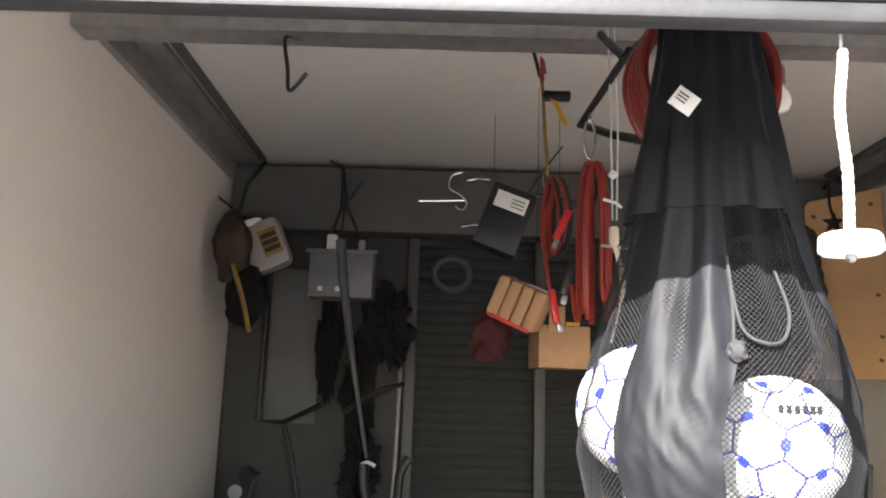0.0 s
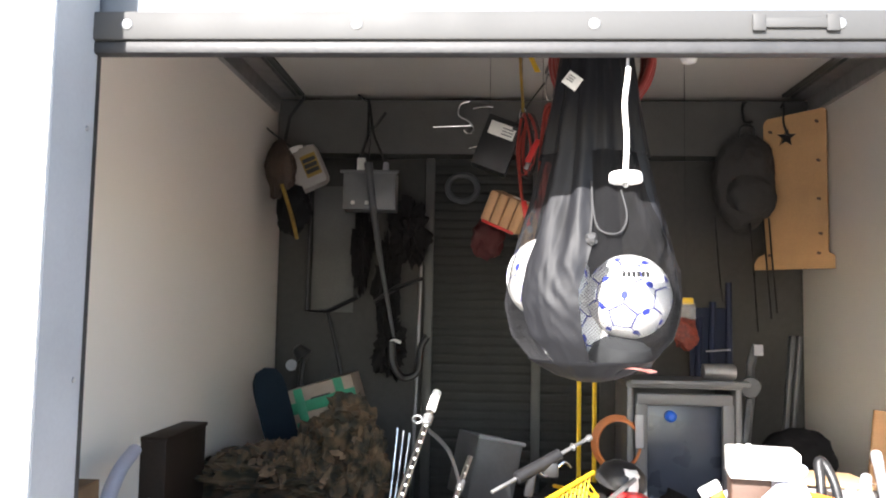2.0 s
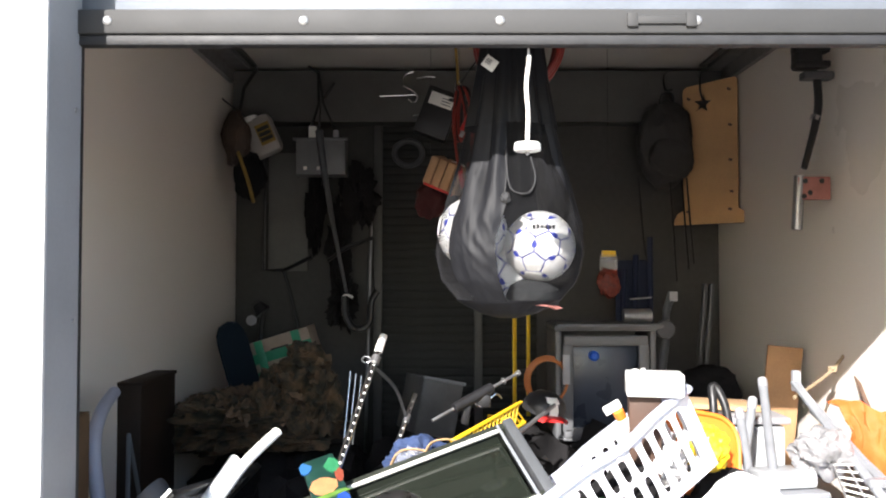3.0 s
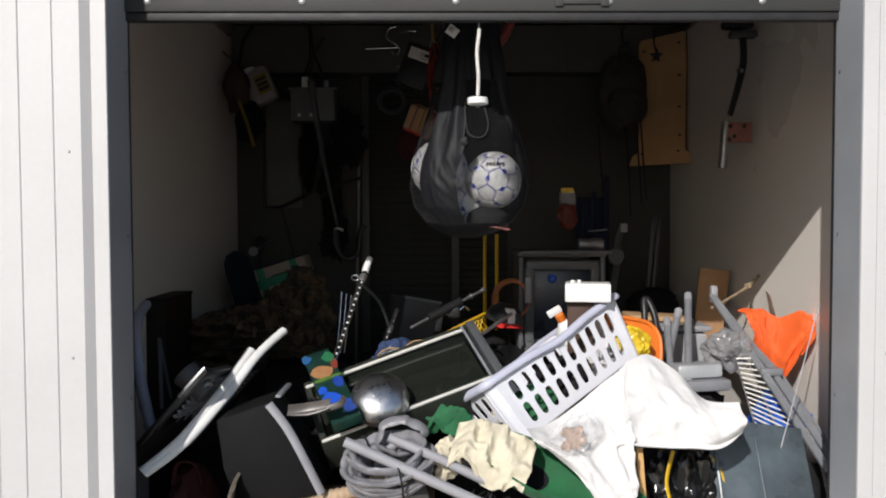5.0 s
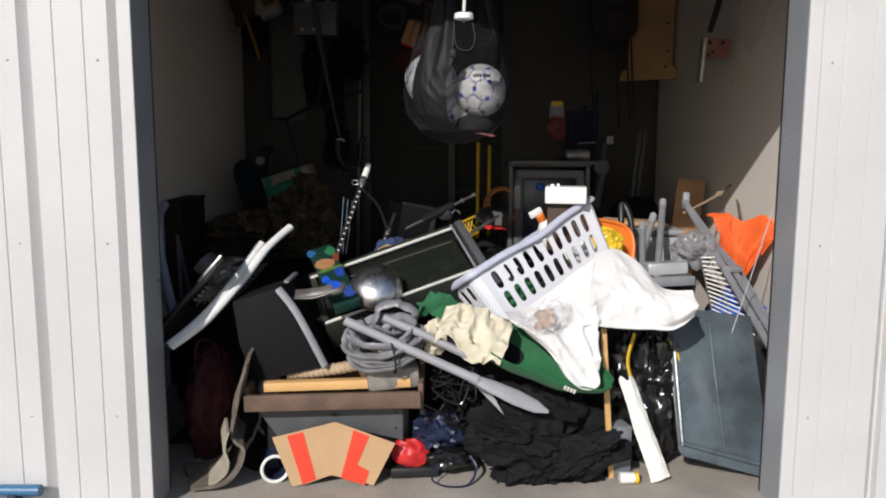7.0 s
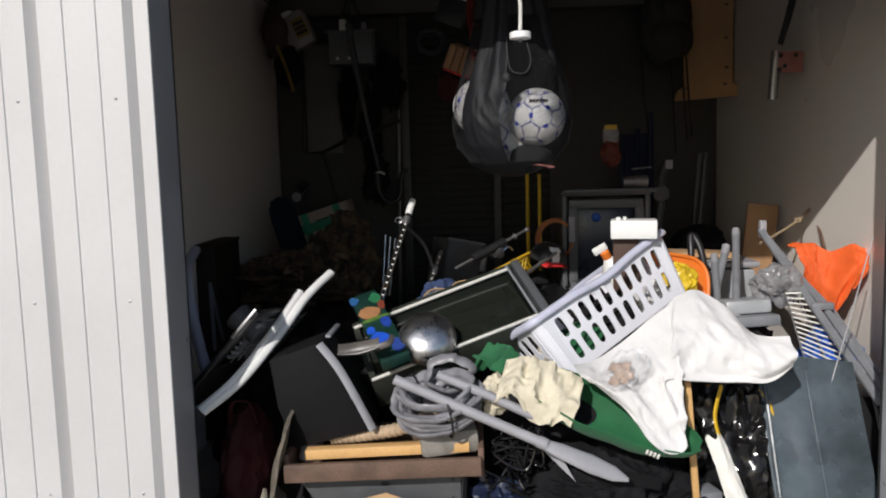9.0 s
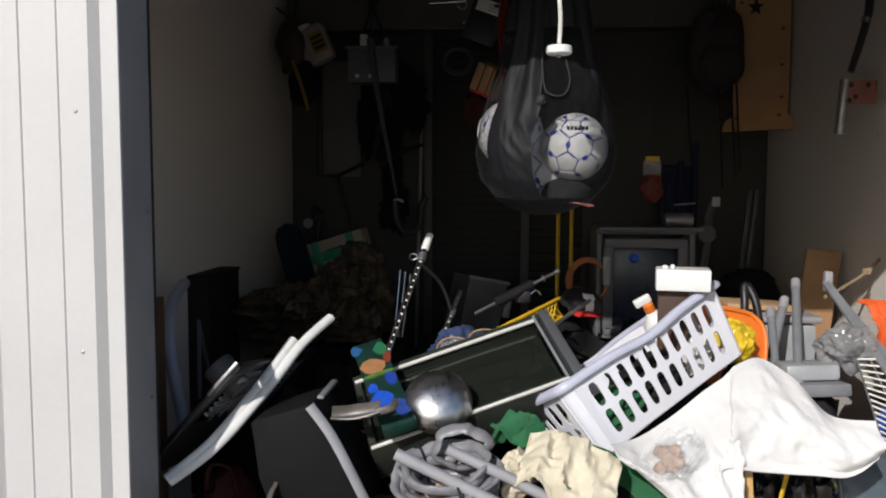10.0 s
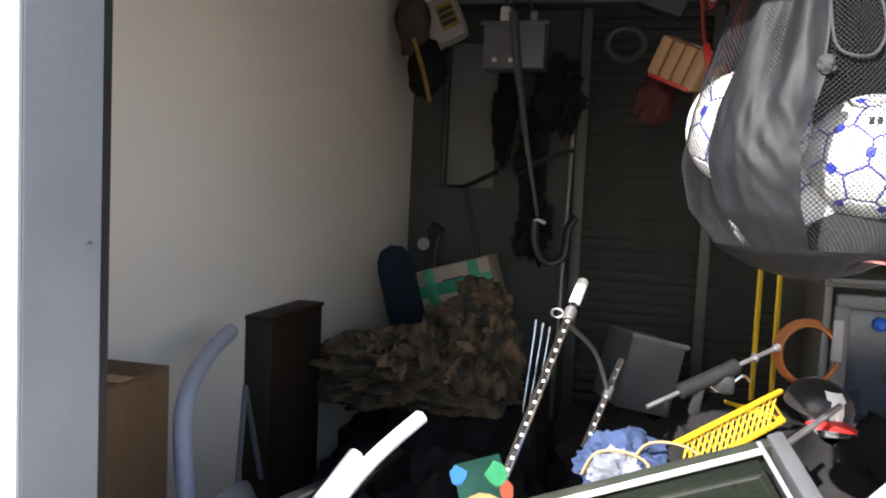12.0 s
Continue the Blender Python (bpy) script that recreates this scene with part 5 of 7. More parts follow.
M_TEAL = mat("dark teal board", (0.008, 0.016, 0.026), 0.75, var=0.15, scale=6, spec=0.12)
M_GREENTAPE = mat("green tape", (0.03, 0.30, 0.16), 0.5, var=0.15, scale=12)
M_PALECARD = mat("pale carton", (0.42, 0.34, 0.27), 0.8, var=0.12, scale=8)
M_CAMO = mat("camouflage cloth", (0.11, 0.07, 0.038), 0.8, var=0.25, scale=17, bump=0.5, col2=(0.014, 0.015, 0.009), contrast=0.3)
M_CAMOLT = mat("camouflage leaves", (0.20, 0.13, 0.08), 0.9, var=0.3, scale=16, bump=0.3)
M_DKBROWN = mat("dark brown veneer", (0.030, 0.020, 0.015), 0.6, var=0.2, scale=4, spec=0.2)
M_LAV = mat("pale lavender pipe", (0.42, 0.43, 0.52), 0.5, var=0.06, scale=10)
M_PINK = mat("faded pink plate", (0.38, 0.15, 0.13), 0.5, var=0.15, scale=20)
M_PETGREY = mat("grey moulded plastic", (0.13, 0.134, 0.142), 0.5, var=0.08, scale=7, bump=0.2)
M_SMOKE = mat("smoky plastic", (0.16, 0.165, 0.17), 0.4, var=0.1, scale=8)
M_BULB = mat("frosted bulb glass", (0.85, 0.85, 0.83), 0.2, var=0.03, scale=10, bump=0.0)

set_offset(0.0, 0.04)
BX, BY = 0.408, 1.27


def bag_radius(z):
    return float(np.interp(z, [1.240, 1.255, 1.29, 1.35, 1.43, 1.52, 1.60, 1.70, 1.80, 1.95, 2.10, 2.22, 2.33], [0.02, 0.08, 0.145, 0.196, 0.216, 0.207, 0.182, 0.150, 0.128, 0.098, 0.076, 0.062, 0.028]))


def bag_point(a, z, out=0.0):
    r = bag_radius(z) + out
    k = max(0.0, min(1.0, (z - 1.48) / 0.25))
    r *= 1 + 0.06 * k * math.sin(13 * a + 1.5 * math.sin(2 * a)) + 0.03 * noise.noise(Vector((2 * math.cos(a), 2 * math.sin(a), z * 5)))
    return Vector((r * math.sin(a) + 0.012 * (z - 1.5), -r * 0.86 * math.cos(a), z - 1.24))


def ball_bag():
    t = thing("ball_bag", pose(BX, BY, 1.24), "black nylon and net ball bag hanging full of footballs", "ball bag")
    bm = bmesh.new()
    n, steps = 150, 70
    z0, z1 = 1.262, 1.90
    for k in range(n):
        for s in (-1, 1):
            pts = [bag_point(math.tau * k / n + s * 3.3 * i / steps, z0 + (z1 - z0) * i / steps) for i in range(steps + 1)]
            add_tube(bm, pts, 0.00062, 3)
    part("net", bm, M_NET, t, "black net")
    def panel(left, right, za, zb, out=0.003, nu=40, nv=70, crease=1.0):
        """A strip between two edges, given as degrees at even heights from za to zb."""
        hs = [i / (len(left) - 1) for i in range(len(left))]
        def f(u, v):
            z = za + (zb - za) * v
            lim = float(np.interp(v, hs, left)) * (1 - u) + float(np.interp(v, hs, right)) * u
            p = bag_point(math.radians(lim), z, out)
            c = fold((math.radians(lim) * 0.5, z * 0.6, 0.2), 5.0, 6) - 0.8
            low = max(0.0, min(1.0, (1.62 - z) / 0.15))
            d = (fold((math.radians(lim) * 0.25, z * 1.6 + 0.3 * u, 0.7), 9.0, 2) - 0.8) * low * u
            e = fold((math.radians(lim) * 0.8, z * 1.2, 0.1), 11.0, 4) - 0.8
            return p + Vector((p.x, p.y, 0)).normalized() * crease * (0.0065 * c + 0.010 * d + 0.0012 * e) * min(1, 3 * v * (1 - v) + 0.3)
        return sheet(f, nu, nv, 0.0012)
    part("nylon_panel", panel([-34, -52, -58, -54, -46, -44, -44], [-4, -12, -14, -7, -6, -8, -10], 1.262, 1.86), M_NYLON, t, "smooth grey-black nylon panel")
    part("nylon_panel", panel([66, 78, 72, 58, 50, 48, 46], [100, 100, 98, 92, 86, 84, 84], 1.262, 1.86, nu=20), M_NYLON, t)
    part("nylon_panel", panel([150, 150], [230, 230], 1.262, 1.86), M_NYLON, t)
    part("sleeve", panel([-180, -180], [180, 180], 1.80, 2.33, 0.007, 160, 40), M_NYLON, t, "black gathered nylon neck")
    part("bottom", panel([-180, -180], [180, 180], 1.241, 1.296, 0.003, 90, 10, 0.6), M_NYLON, t)
    loop = [bag_point(math.radians(q), z, 0.012) for q, z in ((-8, 1.70), (-4, 1.615), (4, 1.592), (14, 1.60), (20, 1.64), (18, 1.70))]
    part("drawstring", tubed(loop, 0.0026, 8, curve=6), M_CORD, t, "grey drawstring")
    part("drawstring", tubed([bag_point(math.radians(q), z, 0.012) for q, z in ((-8, 1.72), (-7, 1.65), (-8, 1.585))], 0.0026, 8, curve=6), M_CORD, t)
    part("toggle", heap((0.013, 0.011, 0.015), 121, 0.3, 3, 3, None), M_CORD, t).location = bag_point(math.radians(-7), 1.58, 0.014)
    tag = part("care_tag", boxed((0, 0, 0), (0.040, 0.002, 0.036), 0.0005, pose(0, 0, 0, 0, 36)), M_PAPER, t, "white care label")
    tag.location = bag_point(math.radians(-34), 1.975, 0.026)
    for i in range(3):
        part("print_bar", boxed((-0.006, -0.0018, 0.008 - 0.006 * i), (0.018, 0.001, 0.0022), 0, pose(0, 0, 0, 0, 36)), M_BLACK, tag)


ball_bag()


def football(c, r, turn, label):
    """A ball of twelve five-sided and twenty six-sided panels over a blue core."""
    t = thing("football", Matrix.Translation(c) @ turn, label, "football", group="footballs in the bag")
    g = (1 + 5 ** 0.5) / 2
    vs = [Vector(p).normalized() for p in ((-1, g, 0), (1, g, 0), (-1, -g, 0), (1, -g, 0), (0, -1, g), (0, 1, g), (0, -1, -g), (0, 1, -g), (g, 0, -1), (g, 0, 1), (-g, 0, -1), (-g, 0, 1))]
    near = {i: [j for j in range(12) if j != i and (vs[i] - vs[j]).length < 1.2] for i in range(12)}
    polys = []
    for i in range(12):
        ax = vs[i]
        u = ax.orthogonal().normalized()
        w = ax.cross(u)
        js = sorted(near[i], key=lambda j: math.atan2((vs[j] - ax).dot(w), (vs[j] - ax).dot(u)))
        polys.append((5, [vs[i].lerp(vs[j], 1 / 3) for j in js]))
    for i in range(12):
        for j in near[i]:
            for k in near[i]:
                if i < j < k and k in near[j]:
                    tri = (i, j, k)
                    polys.append((6, [q for a, b in ((0, 1), (1, 2), (2, 0)) for q in (vs[tri[a]].lerp(vs[tri[b]], 1 / 3), vs[tri[a]].lerp(vs[tri[b]], 2 / 3))]))
    bm = bmesh.new()
    bmesh.ops.create_icosphere(bm, subdivisions=4, radius=r * 0.985)
    part("core", bm, M_SEAM, t, "grey-blue seams")
    for i in range(12):
        for j in near[i]:
            if i < j:
                a, b = vs[i], vs[j]
                c = (a + b).normalized()
                along = (b - a).normalized()
                across = c.cross(along)
                bm = bmesh.new()
                ring = []
                for k in range(16):
                    q = k * math.tau / 16
                    ca, sa = math.copysign(abs(math.cos(q)) ** 0.45, math.cos(q)), math.copysign(abs(math.sin(q)) ** 0.45, math.sin(q))
                    ring.append(bm.verts.new((c + along * 0.085 * ca + across * 0.070 * sa).normalized() * r * 1.0105))
                mid = bm.verts.new(c * r * 1.0125)
                for k in range(16):
                    bm.faces.new((mid, ring[k], ring[(k + 1) % 16]))
                part("blue_print", bm, M_BALLB, t)
    for kind, ps in polys:
        c0 = sum(ps, Vector()) / len(ps)
        inset = 0.95 if kind == 6 else 0.925
        bm = bmesh.new()
        mid = bm.verts.new(c0.normalized() * r * 1.006)
        prev = None
        dense = [p.lerp(ps[(i + 1) % len(ps)], s / 4) for i, p in enumerate(ps) for s in range(4)]
        for lev in (0.35, 0.7, 0.92, 1.0):
            ring = [bm.verts.new(c0.lerp(p, lev * inset).normalized() * r * (1.005 if lev < 0.95 else 0.986)) for p in dense]
            m = len(ring)
            for i in range(m):
                if prev is None:
                    bm.faces.new((mid, ring[i], ring[(i + 1) % m]))
                else:
                    bm.faces.new((prev[i], ring[i], ring[(i + 1) % m], prev[(i + 1) % m]))
            prev = ring
        part("panel", bm, M_BALLW, t)
    return t


set_offset(0.0, 0.0)
# one six-sided panel faces the opening, with a printed block at its west side
g = (1 + 5 ** 0.5) / 2
tri = [Vector(p).normalized() for p in ((-1, g, 0), (1, g, 0), (0, 1, g))]
src_n = sum(tri, Vector()).normalized()
src_s = ((tri[0] + tri[1]) / 2).normalized()
src = frame_on((0, 0, 0), src_n, src_s)
facing = frame_on((0, 0, 0), Vector((0.10, -0.99, -0.02)), Vector((-0.99, -0.10, 0.12)))
ball = football((0.497, 1.262, 1.492), 0.104, facing @ src.inverted(), "white football with blue seams in the net bag")
for i in range(6):
    a = radians(-8 + 7 * i)
    part("print_bar", boxed((0.1058 * math.sin(a - 0.15) * 0.88, -0.1058 * math.cos(a - 0.15) * 0.88, 0.052), (0.008, 0.002, 0.013), 0.0005), M_BLACK, ball).matrix_world = pose(0.497, 1.262, 1.492)
copy_thing(football((0.300, 1.29, 1.535), 0.104, pose(0, 0, 0, 70, 40, 10), "white football with blue seams behind the nylon panel"), pose(0.385, 1.345, 1.405, 10, 50, 80))
set_offset(0.0, 0.04)
cp = thing("baseball_cap", pose(0.475, 1.265, 1.292, 10, 4, 10), "grey cap with a pink-edged peak in the net bag", "cap")
part("crown", lathed([(0.078, 0), (0.080, 0.015), (0.072, 0.042), (0.045, 0.058), (0.008, 0.064)], 28), mat("washed grey cotton", (0.03, 0.032, 0.034), 0.9, var=0.1), cp)
part("peak", sheet(lambda u, v: Vector((0.075 * (2 * u - 1) * (1 - 0.35 * v), -0.055 - 0.035 * v * (1 - 0.5 * (2 * u - 1) ** 2), 0.004 - 0.012 * (2 * u - 1) ** 2)), 12, 5, 0.004), M_PINK, cp, "faded pink peak edge")

# coil of red hose behind the neck of the bag
hz = thing("garden_hose", pose(0.452, 1.42, 2.10), "coiled dark red garden hose hung on a steel arm", "hose")
for k in range(7):
    R = 0.122 + 0.005 * (k % 3)
    pts = [((R + 0.004 * math.sin(3 * q + k)) * math.cos(q), 0.016 * (k - 3) + 0.006 * math.sin(2 * q + k), (R + 0.012) * 1.06 * math.sin(q)) for q in [i * math.tau / 44 for i in range(44)]]
    part("hose_turn", add_tube(bmesh.new(), pts, 0.0095, 8, closed=True), M_REDHOSE, hz)
arm = thing("steel_hanger", Matrix(), "black steel hanging arm fixed below the purlin", "bracket")
part("bar", tubed([(0.415, 1.28, 2.35), (0.41, 1.5, 2.285), (0.385, 1.75, 2.30), (0.372, 2.02, 2.50)], 0.011, 8), M_BLACK, arm)
part("bar", tubed([(0.385, 1.72, 2.31), (0.362, 2.28, 2.33)], 0.010, 8), M_BLACK, arm)
part("prong", tubed([(0.365, 2.26, 2.325), (0.42, 2.10, 2.24), (0.475, 1.93, 2.165)], 0.012, 8), M_BLACK, arm)

# pull cord with its disc
set_offset(0.006, 0.049)
cord = thing("pull_cord", pose(0.412, 0.842, 1.66), "white rope door pull with a round plastic end", "pull cord")
pts = smooth_line([(0.004, 0, 0.260), (0.005, 0, 0.225), (-0.002, 0, 0.16), (0.002, 0, 0.09), (0.0, 0, 0.026)], 12)
part("strap", tubed([(0.004, 0, 0.268), (0.004, 0, 0.225)], 0.0045, 8, 0.4), M_LGREY, cord)
part("rope", tubed(pts[10:], [0.0052 + 0.0009 * (i % 2) for i in range(len(pts) - 10)], 10), M_ROPEW, cord)
part("disc", lathed([(0.006, -0.002), (0.030, -0.001), (0.033, 0.002), (0.032, 0.017), (0.029, 0.020), (0.008, 0.021)], 32), M_WHITE, cord)
part("knot", lathed([(0.003, -0.010), (0.006, -0.006), (0.005, -0.002)], 12), M_STEEL, cord)


# ---- hanging from the ceiling further in ----
set_offset(0.0, 0.0)
def hanging_hook(name, pts, r, mt, label):
    return solo(name, tubed(pts, r, 8, curve=4), mt, Matrix(), label, "hook", group="hooks under the beams")


hanging_hook("wall_hook", [(-0.44, 2.06, 2.515), (-0.475, 2.03, 2.51), (-0.475, 2.0, 2.47), (-0.463, 2.0, 2.40), (-0.458, 2.0, 2.345), (-0.44, 1.99, 2.345), (-0.405, 1.97, 2.378)], 0.0055, M_BLACK, "black bent steel hook under the purlin")
hanging_hook("wire_hook", [(0.03, 3.655, 2.62), (-0.02, 3.65, 2.60), (-0.03, 3.65, 2.54), (0.03, 3.64, 2.50), (0.055, 3.64, 2.46), (0.03, 3.63, 2.43), (0.0, 3.63, 2.45)], 0.006, M_CHROME, "bent chrome wire hook under the back beam")
hanging_hook("wire_hook", [(-0.17, 3.64, 2.47), (-0.05, 3.64, 2.475), (0.05, 3.64, 2.48)], 0.005, M_CHROME, "straight chrome wire hook under the back beam")
for x, z in ((0.05, 2.575), (0.03, 2.35)):
    hanging_hook("wire_hook", [(x, 3.64, z), (x + 0.06, 3.64, z + 0.012), (x + 0.11, 3.64, z + 0.008)], 0.006, M_CHROME, "short chrome hook on the back beam")
hanging_hook("wall_hook", [(0.62, 3.65, 2.63), (0.66, 3.62, 2.57), (0.64, 3.60, 2.47), (0.60, 3.6, 2.45)], 0.008, M_BLACK, "black bent steel hook under the back beam")
hanging_hook("wall_hook", [(1.55, 3.64, 2.62), (1.51, 3.60, 2.58), (1.52, 3.60, 2.50), (1.56, 3.60, 2.50)], 0.007, M_BLACK, "black bent steel hook under the back beam")

set_offset(0.025, 0.03)
ys = thing("ratchet_strap", Matrix(), "yellow ratchet strap hanging from a hook", "strap")
part("hook", tubed([(0.235, 2.30, 2.60), (0.215, 2.32, 2.645), (0.20, 2.34, 2.62), (0.215, 2.35, 2.56), (0.225, 2.35, 2.52)], 0.006, 8, curve=4), M_BLACK, ys)
part("webbing", tubed([(0.225, 2.35, 2.54), (0.235, 2.35, 2.46), (0.24, 2.35, 2.36), (0.248, 2.35, 2.25), (0.25, 2.35, 2.20)], 0.009, 8, 0.25, curve=5), M_DULLYEL, ys)
part("loose_end", tubed([(0.25, 2.34, 2.465), (0.275, 2.33, 2.42), (0.305, 2.32, 2.352)], 0.017, 8, 0.2, curve=4), M_YELLOW, ys)
part("ratchet", boxed((0.275, 2.335, 2.452), (0.085, 0.03, 0.03), 0.006, None), M_BLACK, ys)
part("loop", tubed([(0.24, 2.345, 2.53), (0.228, 2.34, 2.58), (0.232, 2.34, 2.50)], 0.008, 8, 0.5, curve=4), M_REDCORD, ys)
part("carabiner", add_tube(bmesh.new(), [(0.25 + 0.012 * math.cos(q), 2.35, 2.185 + 0.03 * math.sin(q)) for q in [i * math.tau / 16 for i in range(16)]], 0.003, 7, closed=True), M_CHROME, ys)

bx = thing("black_carton", pose(0.155, 2.87, 2.175, 0, 20, 0), "black box with a white label hanging in the dark", "box")
part("box", boxed((0, 0, 0), (0.165, 0.11, 0.24), 0.006), M_BLACK, bx)
bl = part("label", boxed((0.0, -0.056, 0.062), (0.12, 0.002, 0.062), 0.0005), M_PAPER, bx, "white label")
for i in range(3):
    part("print_bar", boxed((0.025, -0.0578, 0.075 - 0.014 * i), (0.05, 0.001, 0.004), 0), M_DGREY, bl)
part("cord", tubed([(0.04, 0, 0.12), (0.07, 0, 0.25), (0.10, 0, 0.35)], 0.004, 6), M_BLACK, bx)


def jumper_cables():
    t = thing("jumper_cable", Matrix(), "red and black jumper cables hanging in loops with clamps", "jumper cables")
    rnd = random.Random(8)
    for k, (mt, dx) in enumerate(((M_REDCORD, 0.0), (M_BLACK, 0.012), (M_REDCORD, -0.02), (M_BLACK, -0.012))):
        pts = [(0.25, 2.33, 2.18), (0.275 + dx, 2.29, 2.17), (0.30 + dx, 2.29, 2.09 - 0.02 * k), (0.285 + dx, 2.29, 1.98 - 0.015 * k), (0.255 + dx, 2.29, 1.96), (0.25 + dx, 2.29, 2.06), (0.262 + dx, 2.29, 2.16)]
        part("cable", tubed(pts, 0.0065, 8, curve=6), mt, t)
    part("cable", tubed([(0.262, 2.30, 2.18), (0.235, 2.28, 2.02), (0.245, 2.27, 1.86), (0.265, 2.27, 1.80)], 0.006, 8, curve=6), M_REDCORD, t)
    for c, ry, mt in (((0.285, 2.27, 2.03), 25, M_RED), ((0.262, 2.27, 1.79), -10, M_RED), ((0.30, 2.27, 1.87), 15, M_BLACK)):
        m = pose(*c, 0, ry)
        part("clamp", boxed((0, 0, 0), (0.022, 0.018, 0.10), 0.006, m), mt, t)
        part("jaw", boxed((0.006, 0, -0.06), (0.018, 0.014, 0.03), 0.004, m), M_STEEL, t)
    part("bar", tubed([(0.21, 2.30, 2.125), (0.34, 2.29, 2.10)], 0.008, 8), M_BLACK, t)


jumper_cables()
hk = thing("cable_hank", Matrix(), "hank of dark red extension cord hanging from a carabiner", "cable")
for k in range(16):
    a = random.uniform(0, math.tau)
    q = Vector((0.345 + 0.042 * math.cos(a), 2.10 + 0.03 * math.sin(a), 0))
    zt, zb = random.uniform(2.11, 2.16), random.uniform(1.70, 1.78)
    q2 = q + Vector((0.018 * math.cos(a + 0.6), 0.01, 0))
    part("cord_loop", tubed([(0.345, 2.10, 2.165), (q.x * 0.6 + 0.345 * 0.4, q.y, zt), (q.x, q.y, 1.98), (q.x, q.y, zb + 0.05), ((q.x + q2.x) / 2, q.y - 0.006, zb), (q2.x, q2.y, zb + 0.06)], 0.0062, 6, curve=5), M_REDCORD, hk)
part("carabiner", add_tube(bmesh.new(), [(0.335 + 0.015 * math.cos(q), 2.10, 2.235 + 0.055 * math.sin(q)) for q in [i * math.tau / 18 for i in range(18)]], 0.004, 7, closed=True), M_CHROME, hk)
part("hook", tubed([(0.335, 2.10, 2.28), (0.345, 2.15, 2.33), (0.355, 2.22, 2.34)], 0.004, 6, curve=4), M_STEEL, hk)

br = thing("brick_carton", pose(0.205, 2.70, 1.85, 8, 24, -14), "kraft brown ribbed carton with a dark opening", "carton")
for i in range(4):
    part("rib", boxed((-0.066 + 0.044 * i, 0, 0), (0.042, 0.15, 0.14), 0.012), M_KRAFT, br)
part("opening", boxed((0.0, -0.012, -0.071), (0.15, 0.11, 0.006), 0.003), M_BLACK, br, "dark opening")
part("red_flap", boxed((0.0, -0.075, -0.068), (0.15, 0.004, 0.012), 0.001), M_RED, br)
part("label", boxed((0.045, -0.03, 0.0745), (0.07, 0.06, 0.002), 0.0005), M_PAPER, br, "white label")
BR_UP = pose(0.205, 2.70, 1.85, 8, 24, -14).inverted()
part("cord", tubed([(0.02, 0, 0.07), BR_UP @ Vector((0.26, 2.70, 2.2)), BR_UP @ Vector((0.26, 2.70, 2.67))], 0.0012, 6), M_BLACK, br)
kb = thing("hanging_carton", pose(0.365, 2.92, 1.65, 0, 0, 10), "plain kraft carton hanging behind the cables", "carton")
part("box", boxed((0, 0, 0.07), (0.19, 0.14, 0.15), 0.003), M_KRAFT, kb)
part("flap", boxed((-0.03, -0.072, 0.17), (0.06, 0.004, 0.09), 0.01), M_KRAFT, kb)
part("yellow_label", boxed((0.03, -0.0725, 0.152), (0.05, 0.002, 0.012), 0.0005), M_YELLOW, kb)
part("cord", tubed([(0, 0, 0.14), (0.0, 0, 0.6), (0.0, 0, 0.98)], 0.0012, 6), M_BLACK, kb)
rp2 = thing("red_pouch", pose(0.12, 2.98, 1.76), "dark red cloth pouch hanging behind the carton", "pouch")
part("cord", tubed([(0.0, 0, 0.08), (0.0, 0, 0.5), (0.0, 0, 0.87)], 0.0012, 6), M_BLACK, rp2)
part("cloth", heap((0.075, 0.05, 0.10), 131, 0.2, 2.4, 4, None), mat("deep red cloth", (0.06, 0.004, 0.006), 0.7, var=0.2), rp2)
pl = thing("cord_pulley", Matrix(), "white cords running to a pale pulley block", "pulley")
for dx in (0.0, 0.017):
    part("cord", tubed([(0.352 + dx, 1.93, 2.50), (0.353 + dx, 1.90, 2.20), (0.355 + dx * 0.6, 1.90, 1.96)], 0.0022, 6), M_ROPEW, pl)
part("bead", lathed([(0.003, -0.011), (0.011, -0.004), (0.011, 0.004), (0.003, 0.011)], 16, pose(0.357, 1.90, 2.075)), M_WHITE, pl)
part("block", boxed((0.358, 1.90, 1.92), (0.024, 0.02, 0.05), 0.008), M_CREAM, pl)
part("tie", tubed([(0.33, 1.89, 2.01), (0.36, 1.885, 2.0), (0.375, 1.89, 1.99)], 0.004, 6), M_WHITE, pl)
part("tail", tubed([(0.355, 1.895, 1.91), (0.372, 1.89, 1.84), (0.375, 1.89, 1.76), (0.35, 1.89, 1.66)], 0.012, 8, 0.25, curve=5), M_CREAM, pl)
part("wing", tubed([(0.325, 1.895, 1.895), (0.39, 1.895, 1.89)], 0.004, 6), M_STEEL, pl)

lamp = thing("bulb_holder", pose(0.787, 1.93, 2.30), "bare round light bulb in a metal holder, unlit", "light bulb")
part("bulb", lathed([(0.006, -0.040), (0.022, -0.034), (0.031, -0.016), (0.029, 0.004), (0.016, 0.026), (0.013, 0.036)], 24), M_BULB, lamp)
part("socket", lathed([(0.016, 0.034), (0.019, 0.04), (0.019, 0.085), (0.010, 0.095)], 20), M_STEEL, lamp)
part("bracket", tubed([(0.0, 0.0, 0.09), (-0.04, 0.02, 0.13), (-0.055, 0.06, 0.21)], 0.010, 8), M_GALV, lamp)
part("box", boxed((-0.045, 0.02, 0.055), (0.045, 0.04, 0.06), 0.006), M_GALV, lamp)

